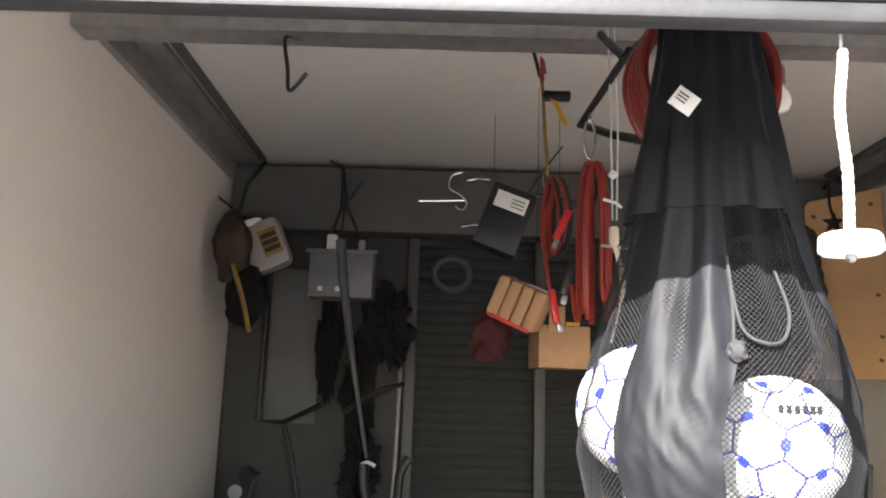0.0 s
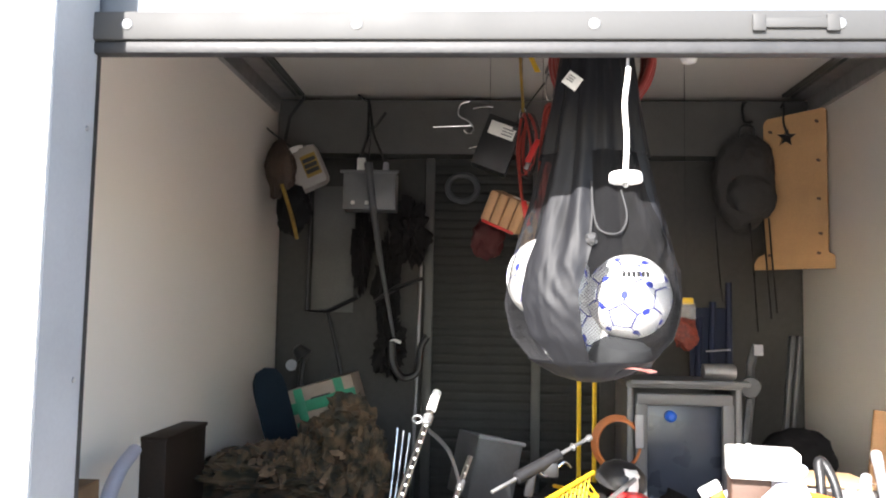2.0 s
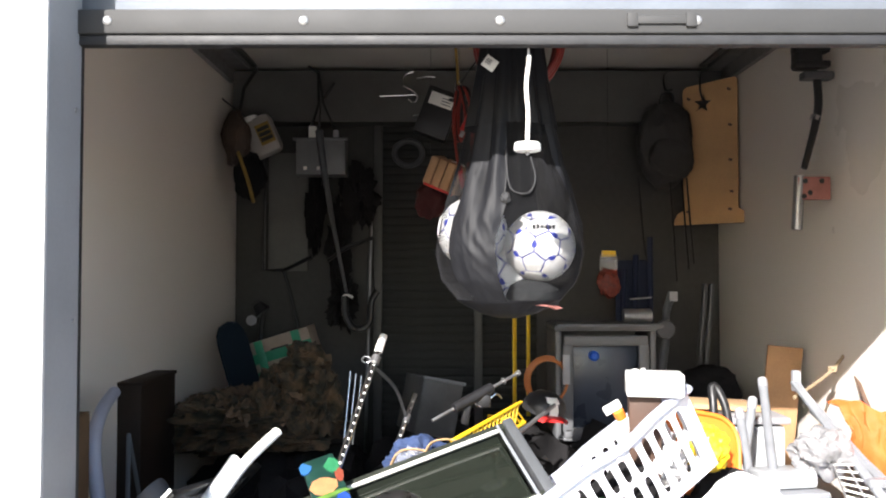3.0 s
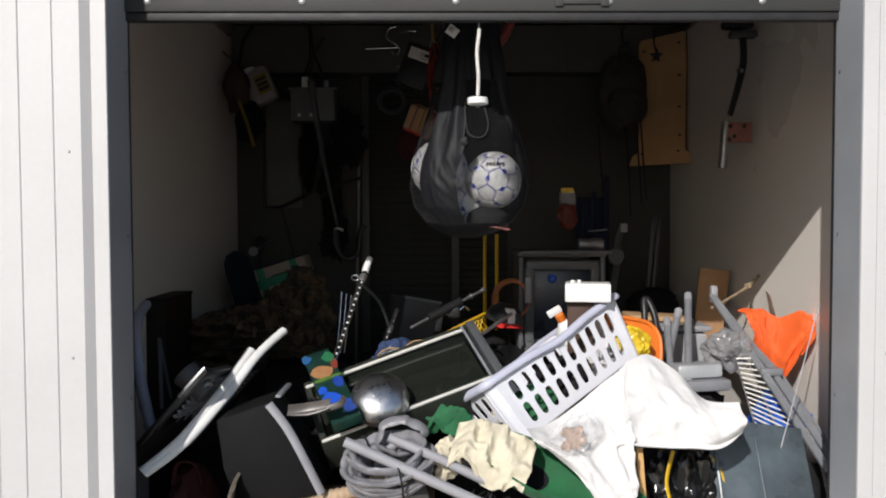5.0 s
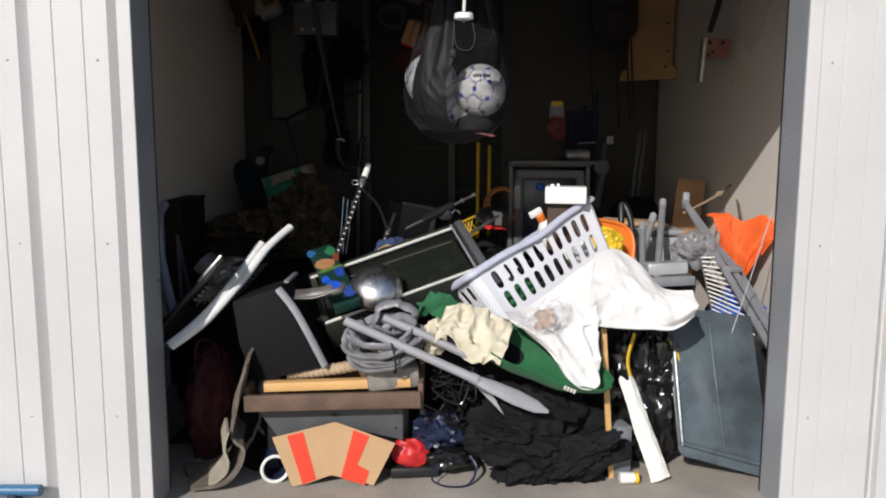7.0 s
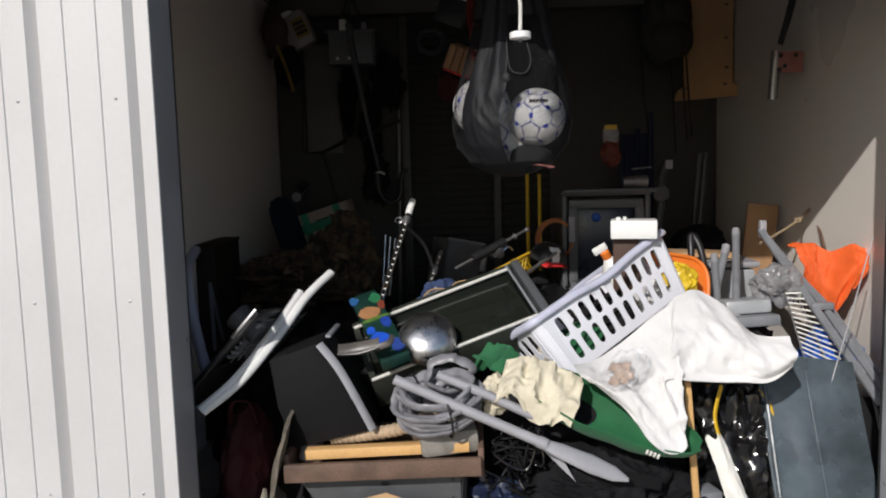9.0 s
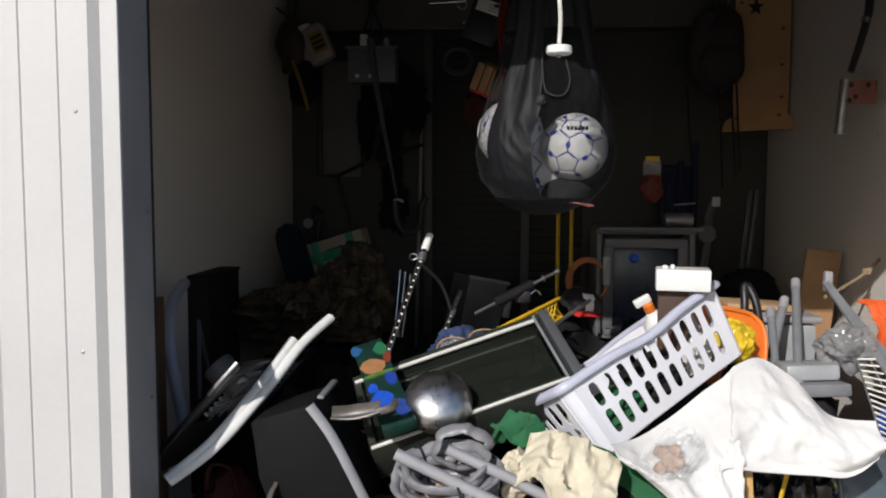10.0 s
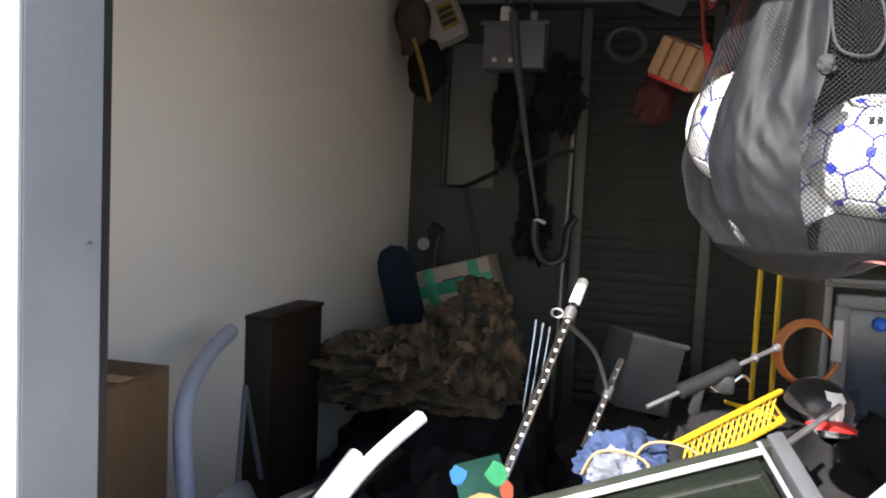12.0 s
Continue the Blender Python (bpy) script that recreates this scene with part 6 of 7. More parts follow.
# jack stand on the east wall
jk = thing("trailer_jack", pose(1.75, 2.30, 0.0), "black trailer jack with a faded red plate, hanging by the wall", "trailer jack")
part("head", boxed((-0.012, 0, 2.335), (0.115, 0.07, 0.17), 0.015), M_BLACK, jk)
for k in range(3):
    part("lug", boxed((0.0, -0.01, 2.40 - 0.065 * k), (0.15, 0.06, 0.03), 0.008), M_BLACK, jk)
part("collar", boxed((0.03, 0, 2.225), (0.13, 0.06, 0.035), 0.008), M_DGREY, jk)
part("arm", tubed([(0.03, 0, 2.22), (0.035, 0, 2.10), (0.012, 0, 1.98), (-0.03, 0, 1.83)], [0.026, 0.026, 0.024, 0.020], 10, 0.6, curve=4), M_BLACK, jk)
part("band", tubed([(0.024, 0, 2.055), (0.018, 0, 2.035)], 0.027, 10, 0.7), M_CHROME, jk)
jp = part("plate", boxed((0.01, -0.004, 1.745), (0.14, 0.012, 0.10), 0.02), M_PINK, jk, "faded red plate with holes")
for dx, dz in ((-0.04, 0.03), (-0.02, -0.02), (0.03, 0.03), (-0.045, -0.035)):
    part("hole", lathed([(0.011, -0.001), (0.011, 0.001), (0.002, 0.0015)], 12, pose(0.01 + dx, -0.011, 1.745 + dz, 90)), M_BLACK, jp)
part("post", tubed([(-0.045, 0.01, 1.80), (-0.06, 0.01, 1.57)], 0.022, 12), M_STEEL, jk)
part("hanger", tubed([(0.0, 0, 2.42), (0.03, 0.05, 2.55), (0.09, 0.1, 2.61)], 0.006, 6), M_BLACK, jk)
solo("door_spring", tubed([(1.585, 0.87, 2.20), (1.60, 0.95, 2.12), (1.66, 1.1, 1.98)], 0.012, 6, 0.5), M_BLACK, Matrix(), "short black bar beside the door frame", "bar")


# ---- back left: hung household things ----
set_offset(0.045, 0.018)
jug = thing("detergent_jug", pose(-0.865, 3.40, 2.165, 0, -24, 0), "grey-white jug with a black and yellow label, hung tilted", "jug")
part("body", boxed((0, 0, 0), (0.19, 0.10, 0.23), 0.035), M_JUG, jug)
part("lid", lathed([(0.045, 0.098), (0.047, 0.105), (0.047, 0.125), (0.04, 0.13)], 20, pose(-0.02, 0, 0)), M_WHITE, jug)
jl = part("label", boxed((0.035, -0.0505, 0.0), (0.085, 0.002, 0.12), 0.001), M_DULLYEL, jug, "yellow and black label")
for k in range(3):
    part("print_bar", boxed((0.035, -0.0525, 0.03 - 0.03 * k), (0.07, 0.001, 0.022), 0), M_BLACK, jl)
part("cord", tubed([(-0.02, 0, 0.12), (-0.12, 0.08, 0.30), (-0.17, 0.15, 0.42)], 0.005, 6), M_BLACK, jug)
sat = thing("tool_belt", pose(-0.93, 3.32, 1.80), "brown leather tool belt with yellow-handled tools, hanging", "tool belt")
part("pouch", heap((0.075, 0.06, 0.15), 141, 0.2, 2.2, 4, None), M_BROWNLEA, sat).location = (-0.055, 0, 0.34)
part("pouch", heap((0.085, 0.06, 0.12), 142, 0.2, 2.2, 4, None), M_BLACKCLOTH, sat).location = (0.02, 0, 0.13)
part("handle", tubed([(-0.03, -0.06, 0.26), (0.03, -0.075, 0.10), (0.06, -0.07, -0.02)], 0.010, 8, curve=4), M_DULLYEL, sat)
part("strap", tubed([(-0.05, 0.02, 0.45), (-0.04, 0.10, 0.65), (0.0, 0.25, 0.80)], 0.010, 8, 0.3), M_BLACK, sat)
bn = thing("hanging_tub", pose(-0.53, 3.47, 1.955), "cloudy plastic tub with bottles hung on black straps", "tub")
for c, s in (((0, -0.07, 0.10), (0.27, 0.006, 0.20)), ((0, 0.07, 0.10), (0.27, 0.006, 0.20)), ((-0.135, 0, 0.10), (0.006, 0.14, 0.20)), ((0.135, 0, 0.10), (0.006, 0.14, 0.20)), ((0, 0, 0.003), (0.27, 0.14, 0.006))):
    part("side", boxed(c, s, 0.002), M_SMOKE, bn)
part("rim", boxed((0, -0.075, 0.20), (0.31, 0.012, 0.016), 0.003), M_SMOKE, bn)
part("bottle", boxed((-0.05, -0.03, 0.235), (0.045, 0.04, 0.09), 0.008), M_PAPER, bn, "white bottle")
part("bottle", boxed((0.08, -0.02, 0.22), (0.03, 0.03, 0.08), 0.008), M_LGREY, bn)
for pts in ([(-0.10, 0, 0.18), (-0.03, 0.05, 0.42), (-0.045, 0.12, 0.64)], [(0.11, 0, 0.18), (0.0, 0.05, 0.42), (-0.045, 0.12, 0.64)], [(-0.045, 0.1, 0.62), (-0.10, 0.1, 0.66)], [(0.0, 0.06, 0.46), (0.06, 0.06, 0.55)]):
    part("strap", tubed(pts, 0.009, 6, 0.5), M_BLACK, bn)
for x in (-0.085, -0.01):
    part("spot_label", boxed((x, -0.0745, 0.035), (0.02, 0.002, 0.02), 0.001), M_PAPER, bn)
cane = thing("walking_cane", Matrix(), "black cane with a white-banded rubber tip, hanging", "cane")
part("shaft", tubed([(-0.535, 3.38, 2.20), (-0.51, 3.38, 2.0), (-0.45, 3.38, 1.65), (-0.378, 3.38, 1.29)], [0.022, 0.020, 0.012, 0.008], 10, curve=3), M_DGREY, cane)
part("tip", tubed([(-0.40, 3.36, 1.262), (-0.372, 3.355, 1.276), (-0.34, 3.36, 1.262)], 0.008, 8, curve=4), M_WHITE, cane, "white band")
part("hanger", tubed([(-0.535, 3.38, 2.20), (-0.55, 3.55, 2.45), (-0.57, 3.65, 2.55)], 0.005, 6), M_BLACK, cane)
for x, y, z, s, sd in ((-0.33, 3.60, 1.86, (0.085, 0.06, 0.15), 151), (-0.45, 3.62, 1.56, (0.06, 0.05, 0.22), 152), (-0.42, 3.55, 1.22, (0.07, 0.06, 0.13), 153), (-0.60, 3.68, 1.78, (0.045, 0.05, 0.20), 154)):
    solo("hanging_coat", heap(s, sd, 0.55, 3.4, 5, None), M_DARKCLOTH, pose(x, y, z), "dark coat hanging in shadow on the back wall", "coat", group="coats on the back wall")
pb = thing("picture_panel", pose(-0.80, 3.76, 1.40), "pale grey board with a black edge against the back wall", "board")
part("board", boxed((0.02, 0, 0.37), (0.24, 0.012, 0.72), 0.002), mat("grey board", (0.16, 0.16, 0.15), 0.7, var=0.15, scale=4), pb)
part("edge", tubed([(-0.115, -0.02, 0.72), (-0.12, -0.02, 0.02), (0.0, -0.02, 0.015), (0.17, -0.02, 0.10)], 0.012, 8, curve=1), M_BLACK, pb)
part("strut", tubed([(0.0, -0.02, 0.01), (0.05, -0.03, -0.16), (0.10, -0.04, -0.38)], 0.011, 8), M_BLACK, pb)
solo("dark_hose", tubed([(-0.385, 3.36, 1.27), (-0.375, 3.35, 1.16), (-0.32, 3.34, 1.09), (-0.25, 3.34, 1.12), (-0.235, 3.34, 1.24), (-0.20, 3.34, 1.30)], 0.022, 10, 0.8, curve=6), M_BLACK, Matrix(), "curved dark hose end hanging by the back wall", "hose")
solo("garden_tool", tubed([(-0.50, 3.50, 1.47), (-0.38, 3.49, 1.55), (-0.24, 3.49, 1.60)], [0.010, 0.014, 0.010], 8, curve=4), M_BLACK, Matrix(), "dark garden tool hanging across the back wall", "tool")
solo("metal_tube", tubed([(-0.30, 3.60, 0.01), (-0.275, 3.76, 1.75)], 0.010, 8), M_STEEL, Matrix(), "thin steel tube leaning at the back wall", "tube")
solo("wall_hose", add_tube(bmesh.new(), [(-0.05 + 0.085 * math.cos(q), 3.77, 2.13 + 0.075 * math.sin(q)) for q in [i * math.tau / 24 for i in range(24)]], 0.018, 8, closed=True), M_DGREY, Matrix(), "dark ring of hose hung on the back wall", "hose")
set_offset(0.0, 0.0)
solo("upright_post", boxed((0, 0, 1.2), (0.05, 0.03, 2.4), 0.004), M_DARKBEAM, pose(-0.19, 3.785, 0.0), "dark steel post against the slatted back wall", "post")
solo("upright_post", boxed((0, 0, 1.2), (0.05, 0.03, 2.4), 0.004), M_DARKBEAM, pose(0.42, 3.785, 0.0), "dark steel post against the slatted back wall", "post")


# ---- back right ----
def star_board():
    o, e = Vector((1.615, 3.64, 1.70)), Vector((1.885, 3.40, 1.70))
    m = frame_on(o, e - o, (0, 0, 1))
    t = thing("wooden_shelf_end", m, "pale wooden board with a star cut-out and flared foot, hung up", "board")
    w = (e - o).length
    arc = [(-0.045, 0.0), (-0.04, 0.03), (-0.02, 0.065), (0.018, 0.085)]
    out = arc + [(0.018, 0.78), (0.022, 0.80), (0.04, 0.815), (w - 0.03, 0.835), (w - 0.018, 0.82), (w - 0.018, 0.085)] + [(w - x, z) for x, z in reversed(arc)][1:]
    star = [(0.14 + (0.058 if k % 2 == 0 else 0.024) * math.sin(k * math.pi / 5 + 0.1), 0.705 + (0.058 if k % 2 == 0 else 0.024) * math.cos(k * math.pi / 5 + 0.1)) for k in range(10)]
    bm = bmesh.new()
    es = []
    for loop in (out, star):
        vs = [bm.verts.new((x, 0, z)) for x, z in loop]
        es += [bm.edges.new((vs[i], vs[(i + 1) % len(vs)])) for i in range(len(vs))]
    bmesh.ops.triangle_fill(bm, use_beauty=True, use_dissolve=False, edges=es, normal=(0, -1, 0))
    bmesh.ops.recalc_face_normals(bm, faces=bm.faces)
    thicken(bm, 0.018)
    wood = part("board", bm, M_WOODLT, t, smooth=False)
    for x, z in ((0.06, 0.74), (w - 0.06, 0.765), (w - 0.055, 0.56), (w - 0.055, 0.36), (0.05, 0.075), (w - 0.06, 0.08), (w - 0.05, 0.18)):
        part("screw_hole", lathed([(0.008, -0.001), (0.008, 0.0012), (0.002, 0.0016)], 10, pose(x, -0.0195, z, 90)), M_BROWNW, wood)
        part("screw_hole", lathed([(0.008, -0.001), (0.008, 0.0012), (0.002, 0.0016)], 10, pose(x, 0.0005, z, 90)), M_BROWNW, wood)
    part("hook", tubed([(0.14, 0.02, 0.72), (0.135, -0.02, 0.78), (0.13, 0.0, 0.86), (0.12, 0.03, 0.90), (0.09, 0.06, 0.885)], 0.006, 8, curve=4), M_BLACK, t)


star_board()
set_offset(0.045, 0.02)
M_CHAR = mat("charcoal nylon", (0.045, 0.043, 0.042), 0.8, var=0.15, scale=10)
bk = thing("backpack", pose(1.47, 3.58, 2.15), "dark charcoal backpack hanging on the back wall", "backpack")
part("body", heap((0.17, 0.11, 0.26), 161, 0.12, 1.8, 5, None), M_CHAR, bk)
part("front_pocket", heap((0.12, 0.05, 0.11), 162, 0.12, 1.8, 4, None), M_CHAR, bk).location = (0, -0.09, -0.08)
part("grab_loop", tubed([(-0.04, -0.02, 0.22), (-0.03, -0.03, 0.29), (0.03, -0.03, 0.29), (0.04, -0.02, 0.22)], 0.010, 8, 0.5, curve=4), M_BLACK, bk)
bs = thing("hanging_strap", Matrix(), "black straps hanging below a backpack", "strap")
for x, z1 in ((1.50, 1.35), (1.57, 1.42), (1.60, 1.45), (1.32, 1.5)):
    part("strap", tubed([(x - 0.02, 3.55, 1.95), (x, 3.56, 1.70), (x + 0.02, 3.56, z1)], 0.009, 6, 0.4, curve=4), M_BLACK, bs)
pet = thing("pet_carrier", pose(0.935, 2.72, 0.60), "grey moulded plastic pet door panel box", "pet carrier")
for c, s in (((0, 0.15, 0.535), (0.49, 0.34, 0.03)), ((-0.225, 0.15, 0.27), (0.03, 0.32, 0.52)), ((0.225, 0.15, 0.27), (0.03, 0.32, 0.52)), ((0, 0.30, 0.27), (0.44, 0.02, 0.52)), ((0, 0.15, 0.01), (0.46, 0.32, 0.02))):
    part("shell_side", boxed(c, s, 0.012), M_PETGREY, pet)
for c, s in (((0, -0.005, 0.475), (0.40, 0.03, 0.05)), ((-0.18, -0.005, 0.25), (0.05, 0.03, 0.42)), ((0.18, -0.005, 0.25), (0.05, 0.03, 0.42)), ((0, -0.005, 0.04), (0.40, 0.03, 0.05))):
    part("door_frame", boxed(c, s, 0.010), M_PETGREY, pet)
part("inner_panel", boxed((0, 0.05, 0.26), (0.34, 0.01, 0.42), 0.003), mat("smoky blue panel", (0.045, 0.055, 0.08), 0.3, var=0.1), pet)
part("latch", boxed((-0.19, -0.022, 0.34), (0.035, 0.012, 0.14), 0.004), M_LGREY, pet)
part("lip", boxed((0.02, -0.01, 0.545), (0.50, 0.05, 0.022), 0.008), M_PETGREY, pet)
part("blue_knob", lathed([(0.005, -0.02), (0.024, -0.015), (0.024, 0.01), (0.012, 0.02)], 16, pose(-0.05, 0.025, 0.40, 90)), M_BLUEPLASTIC, pet, "bright blue knob")
solo("steel_canister", lathed([(0.004, -0.07), (0.034, -0.068), (0.036, 0.06), (0.030, 0.07), (0.004, 0.072)], 20, pose(0, 0, 0, 0, 90)), M_STEEL, pose(1.12, 2.86, 1.185), "small steel canister lying on the pet carrier", "canister")
solo("caster_wheel", lathed([(0.01, -0.02), (0.045, -0.018), (0.05, 0), (0.045, 0.018), (0.01, 0.02)], 24, pose(0, 0, 0, 90)), M_DGREY, pose(1.29, 2.98, 1.11), "grey caster wheel on the heap", "wheel")
sw = thing("shop_vacuum_wand", Matrix(), "dark plastic wand with a white paper tag", "wand")
part("wand", tubed([(1.26, 2.95, 0.86), (1.30, 3.0, 1.05), (1.325, 3.08, 1.20), (1.36, 3.10, 1.29)], 0.028, 10, 0.6), M_DGREY, sw)
part("tag", boxed((1.355, 3.05, 1.275), (0.04, 0.004, 0.05), 0.001, None), M_LGREY, sw, "white paper tag")
for x in (1.545, 1.58):
    solo("ski", boxed((0, 0, 0.32), (0.022, 0.04, 0.64), 0.006), M_DGREY, pose(x, 3.30, 0.70, 0, 5), "dark narrow ski standing in the heap", "ski", group="pair of skis")
solo("duffel_bag", heap((0.16, 0.14, 0.13), 171, 0.12, 1.8, 4, -0.7), M_BLACKCLOTH, pose(1.55, 3.10, 0.78), "black duffel bag on the heap by the wall", "duffel bag")
for x, z in ((0.527, 1.20), (0.597, 1.18)):
    solo("yellow_pole", tubed([(x, 3.0, 0.5), (x + 0.001, 3.0, z + 0.06)], 0.013, 10, 0.6), M_YELLOW, Matrix(), "yellow flat pole standing in the heap", "pole", group="yellow poles")
oc = thing("extension_lead", pose(0.66, 2.70, 0.885), "coil of orange extension cord on the heap", "extension cord")
for k in range(4):
    part("cord_turn", add_tube(bmesh.new(), [((0.09 + 0.005 * k) * math.cos(q), 0.012 * k, (0.10 + 0.004 * k) * math.sin(q)) for q in [i * math.tau / 28 for i in range(28)]], 0.007, 7, closed=True), mat("dull orange cord", (0.50, 0.16, 0.04), 0.5, var=0.1), oc)
rb = thing("snack_packet", pose(1.01, 3.0, 1.27), "clear packet of red and orange netting hanging in the dark", "packet")
part("packet", heap((0.055, 0.035, 0.07), 181, 0.25, 2.6, 4, None), mat("red orange netting", (0.22, 0.035, 0.02), 0.6, var=0.3, scale=40), rb).location = (0, 0, 0.075)
part("top_film", boxed((0, 0, 0.18), (0.095, 0.03, 0.09), 0.012), M_CLEAR, rb)
part("card", boxed((0, -0.005, 0.225), (0.07, 0.01, 0.03), 0.002), M_YELLOW, rb)
part("string", tubed([(0, 0, 0.23), (0.0, 0.0, 0.8), (0.0, 0.0, 1.37)], 0.0012, 6), M_BLACK, rb)
bc = thing("folding_chair", pose(1.33, 3.42, 0.6), "folded blue camp chair standing in the dark", "folding chair")
for dx in (0.0, -0.10, -0.18):
    part("leg", tubed([(dx, 0, 0.0), (dx * 0.8, 0.0, 1.0 + dx)], 0.016, 8), mat("dark blue canvas", (0.006, 0.014, 0.05), 0.7, var=0.15), bc)
part("seat", boxed((-0.09, 0.03, 0.62), (0.20, 0.02, 0.5), 0.008), mat("navy canvas", (0.012, 0.02, 0.05), 0.8, var=0.15), bc)
part("tie", tubed([(-0.12, -0.02, 0.65), (0.0, -0.025, 0.66)], 0.005, 6), M_LGREY, bc)


# ---- middle left ----
set_offset(0.03, 0.022)
solo("ironing_board", prism([(-0.075, 0.0), (0.075, 0.0), (0.075, 0.95), (0.068, 1.0), (0.045, 1.04), (0.0, 1.055), (-0.045, 1.04), (-0.068, 1.0), (-0.075, 0.95)], 0.03), M_TEAL, pose(-0.60, 2.90, 0.14, -9, -14, 30), "dark teal board with a rounded top leaning on the wall", "board")
gx = thing("taped_carton", pose(-0.685, 3.22, 0.955, 0, -17, 0), "pale carton bound with strips of green tape, tilted", "carton")
part("carton", boxed((0, 0.10, 0), (0.345, 0.24, 0.215), 0.004), M_PALECARD, gx)
for c, s in (((0, -0.0215, 0.015), (0.348, 0.002, 0.055)), ((-0.105, -0.0225, 0.0), (0.045, 0.002, 0.216)), ((0.10, -0.0225, 0.0), (0.045, 0.002, 0.216)), ((0.0, -0.0218, -0.075), (0.30, 0.002, 0.04))):
    part("tape", boxed(c, s, 0.0005), M_GREENTAPE, gx, "green tape strip")
part("print_bar", boxed((0.0, -0.0238, 0.045), (0.10, 0.001, 0.008), 0), M_BLACK, gx)
solo("carton_stand", boxed((0, 0, 0.40), (0.34, 0.30, 0.80), 0.006), M_DKBROWN, pose(-0.66, 3.42, 0.0), "dark box under the taped carton", "box")
gn = thing("desk_lamp", pose(-0.88, 3.52, 1.02), "small dark desk lamp with a pale shade in the corner", "desk lamp")
part("stem", tubed([(0, 0, -0.26), (0.01, 0, 0.06), (0.03, 0, 0.16)], 0.016, 8, curve=4), M_BLACK, gn)
part("shade", lathed([(0.05, -0.03), (0.03, 0.03), (0.012, 0.04)], 16, pose(0.0, 0, 0.17, 0, -40)), M_BLACK, gn)
part("disc", lathed([(0.004, -0.004), (0.030, -0.003), (0.030, 0.003), (0.004, 0.004)], 18, pose(-0.035, -0.05, 0.105, 80)), M_LGREY, gn)
camo = thing("camouflage_net", pose(-0.70, 2.62, 0.70), "crumpled camouflage net with leafy rags on the heap", "camouflage net")
part("net", heap((0.35, 0.27, 0.115), 191, 0.40, 3.2, 6, -0.9), M_CAMO, camo)
rnd = random.Random(5)
for k in range(150):
    a, b = rnd.uniform(0, math.tau), rnd.uniform(0.1, 1.0)
    p = Vector((0.40 * b * math.cos(a), 0.30 * b * math.sin(a), 0.13 * math.sqrt(max(0, 1 - b * b)) + 0.02))
    s = rnd.uniform(0.02, 0.05)
    bm = sheet(lambda u, v: Vector((s * (u - 0.5) * (1 - abs(2 * v - 1) * 0.6), s * 1.6 * (v - 0.5), 0.012 * math.sin(5 * u + 3 * v))), 3, 4, 0.001)
    o = part("leaf_rag", bm, M_CAMOLT if k % 3 else M_CAMO, camo)
    o.matrix_local = Matrix.Translation(p) @ pose(0, 0, 0, rnd.uniform(-70, 70), rnd.uniform(-70, 70), rnd.uniform(0, 360))
jkt = thing("camouflage_jacket", pose(-0.48, 2.60, 0.80), "crumpled brown camouflage jacket on the heap", "jacket")
part("body", heap((0.16, 0.15, 0.19), 192, 0.45, 2.6, 5, -0.9), M_CAMO, jkt)
part("sleeve", heap((0.07, 0.09, 0.10), 194, 0.45, 2.8, 5, None), M_CAMO, jkt).location = (-0.13, -0.12, -0.02)
part("sleeve", heap((0.07, 0.08, 0.12), 195, 0.45, 2.8, 5, None), M_CAMO, jkt).location = (0.13, -0.10, 0.02)
part("hood", heap((0.09, 0.08, 0.07), 193, 0.4, 3.0, 4, None), M_CAMO, jkt).location = (0.02, -0.04, 0.20)
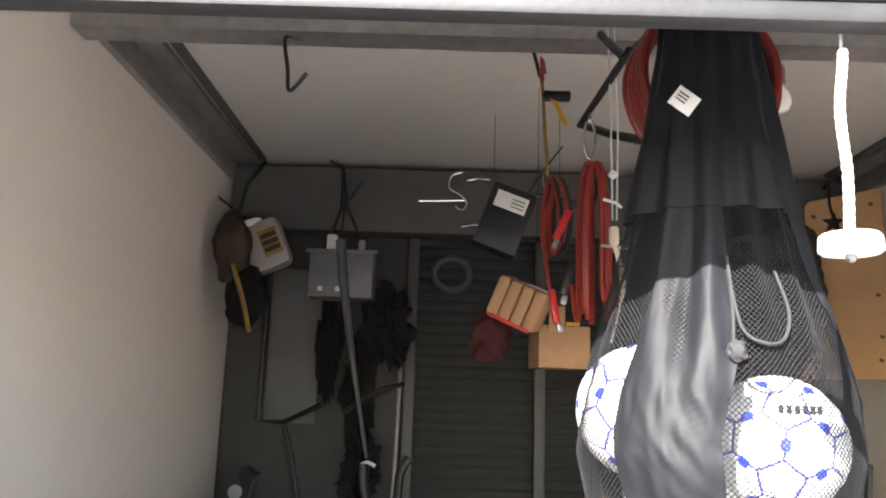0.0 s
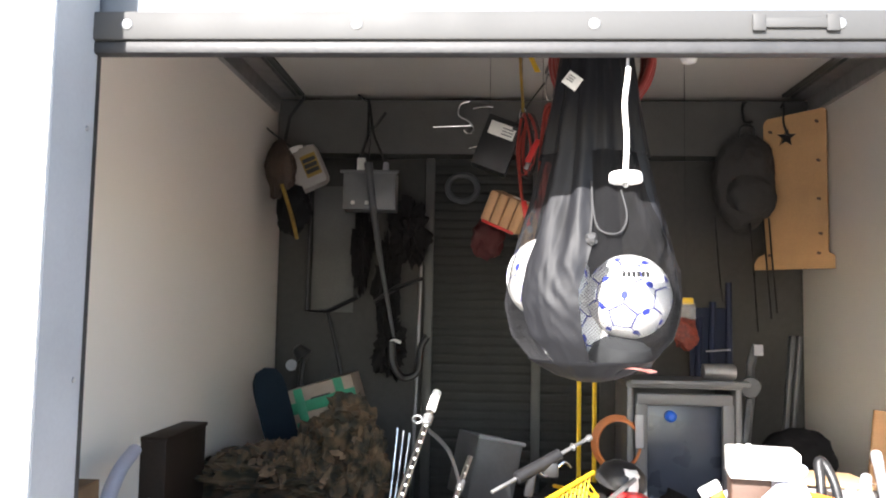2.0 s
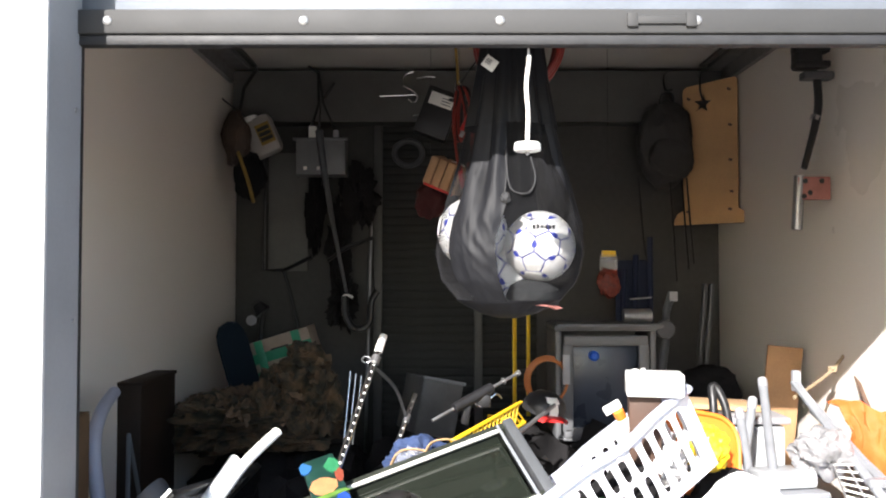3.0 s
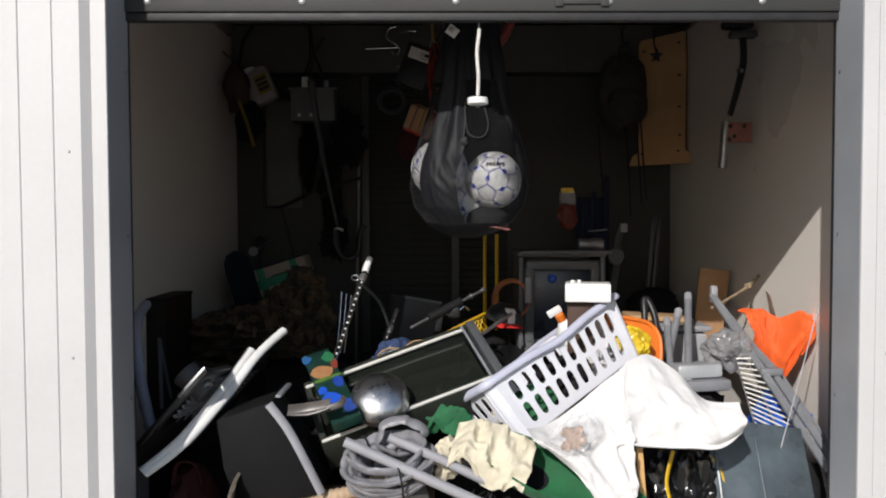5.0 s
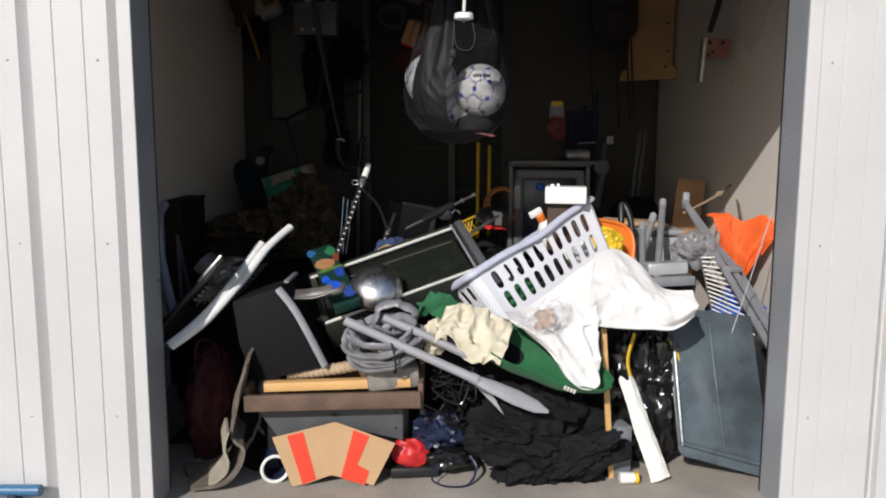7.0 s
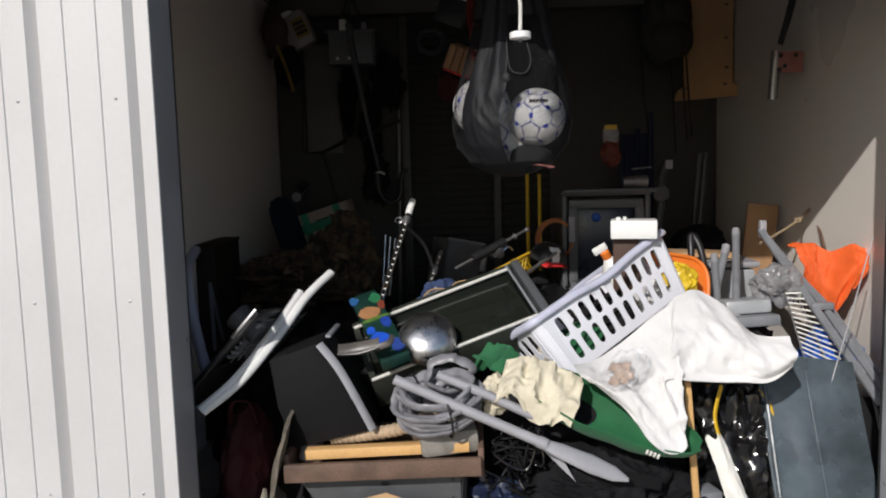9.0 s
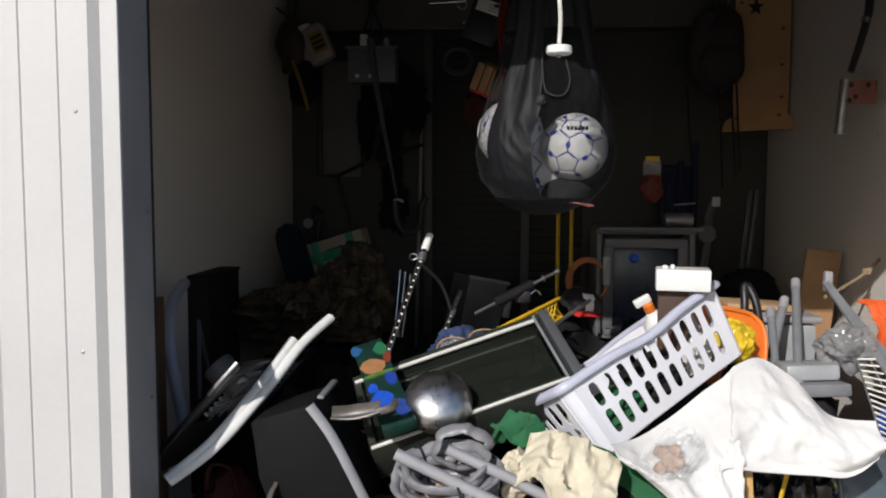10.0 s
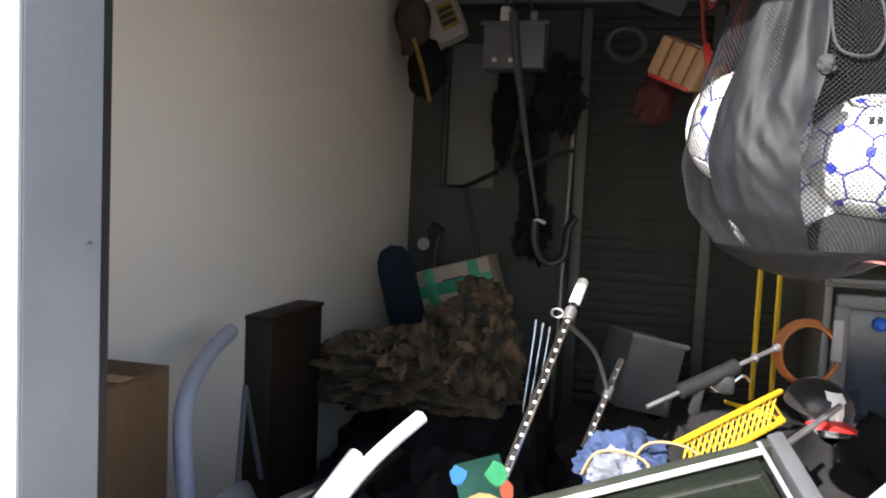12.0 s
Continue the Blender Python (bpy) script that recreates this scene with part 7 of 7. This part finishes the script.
for k in range(60):
    a, b = rnd.uniform(0, math.tau), rnd.uniform(-0.6, 1.0)
    w = math.sqrt(max(0.0, 1 - b * b))
    p = Vector((0.17 * w * math.cos(a), 0.16 * w * math.sin(a), 0.20 * b))
    s = rnd.uniform(0.025, 0.06)
    o = part("leaf_rag", sheet(lambda u, v: Vector((s * (u - 0.5) * (1 - abs(2 * v - 1) * 0.6), s * 1.6 * (v - 0.5), 0.014 * math.sin(5 * u + 3 * v))), 3, 4, 0.001), M_CAMOLT if k % 2 else M_CAMO, jkt)
    o.matrix_local = Matrix.Translation(p) @ pose(0, 0, 0, rnd.uniform(-70, 70), rnd.uniform(-70, 70), rnd.uniform(0, 360))
cb = thing("cabinet_door", pose(-1.055, 2.26, 0.0), "dark brown wooden cabinet standing against the wall", "cabinet")
part("panel", boxed((0.0, 0, 0.475), (0.10, 0.40, 0.95), 0.005), M_DKBROWN, cb)
part("top", boxed((0.0, 0, 0.956), (0.11, 0.41, 0.014), 0.003), M_DKBROWN, cb)
M_OLDCARD = mat("aged brown cardboard", (0.19, 0.115, 0.065), 0.8, var=0.15, scale=5, spec=0.2)
tc = thing("tall_carton", pose(-0.965, 1.12, 0.0), "tall brown cardboard box behind the door jamb", "carton")
part("box", boxed((0, 0, 0.49), (0.22, 0.30, 0.98), 0.004), M_OLDCARD, tc)
part("flap", boxed((0, -0.076, 0.983), (0.22, 0.145, 0.004), 0.001), M_OLDCARD, tc)
part("flap", boxed((0, 0.076, 0.983), (0.22, 0.145, 0.004), 0.001), M_OLDCARD, tc)
part("tape", boxed((0, 0, 0.987), (0.222, 0.05, 0.0015), 0.0005), M_CARD, tc, "brown packing tape")
solo("bent_pipe", tubed([(-0.80, 1.33, 0.45), (-0.85, 1.34, 0.66), (-0.90, 1.40, 0.85), (-0.955, 1.58, 0.93), (-0.995, 1.78, 0.965)], 0.022, 12, curve=6), M_LAV, Matrix(), "pale lavender bent plastic pipe leaning on the wall", "pipe")
solo("bent_wire", tubed([(-0.88, 1.62, 0.55), (-0.93, 1.75, 0.82), (-0.90, 1.80, 0.55)], 0.008, 8), M_DGREY, Matrix(), "thin dark wire frame by the cabinet", "wire frame")
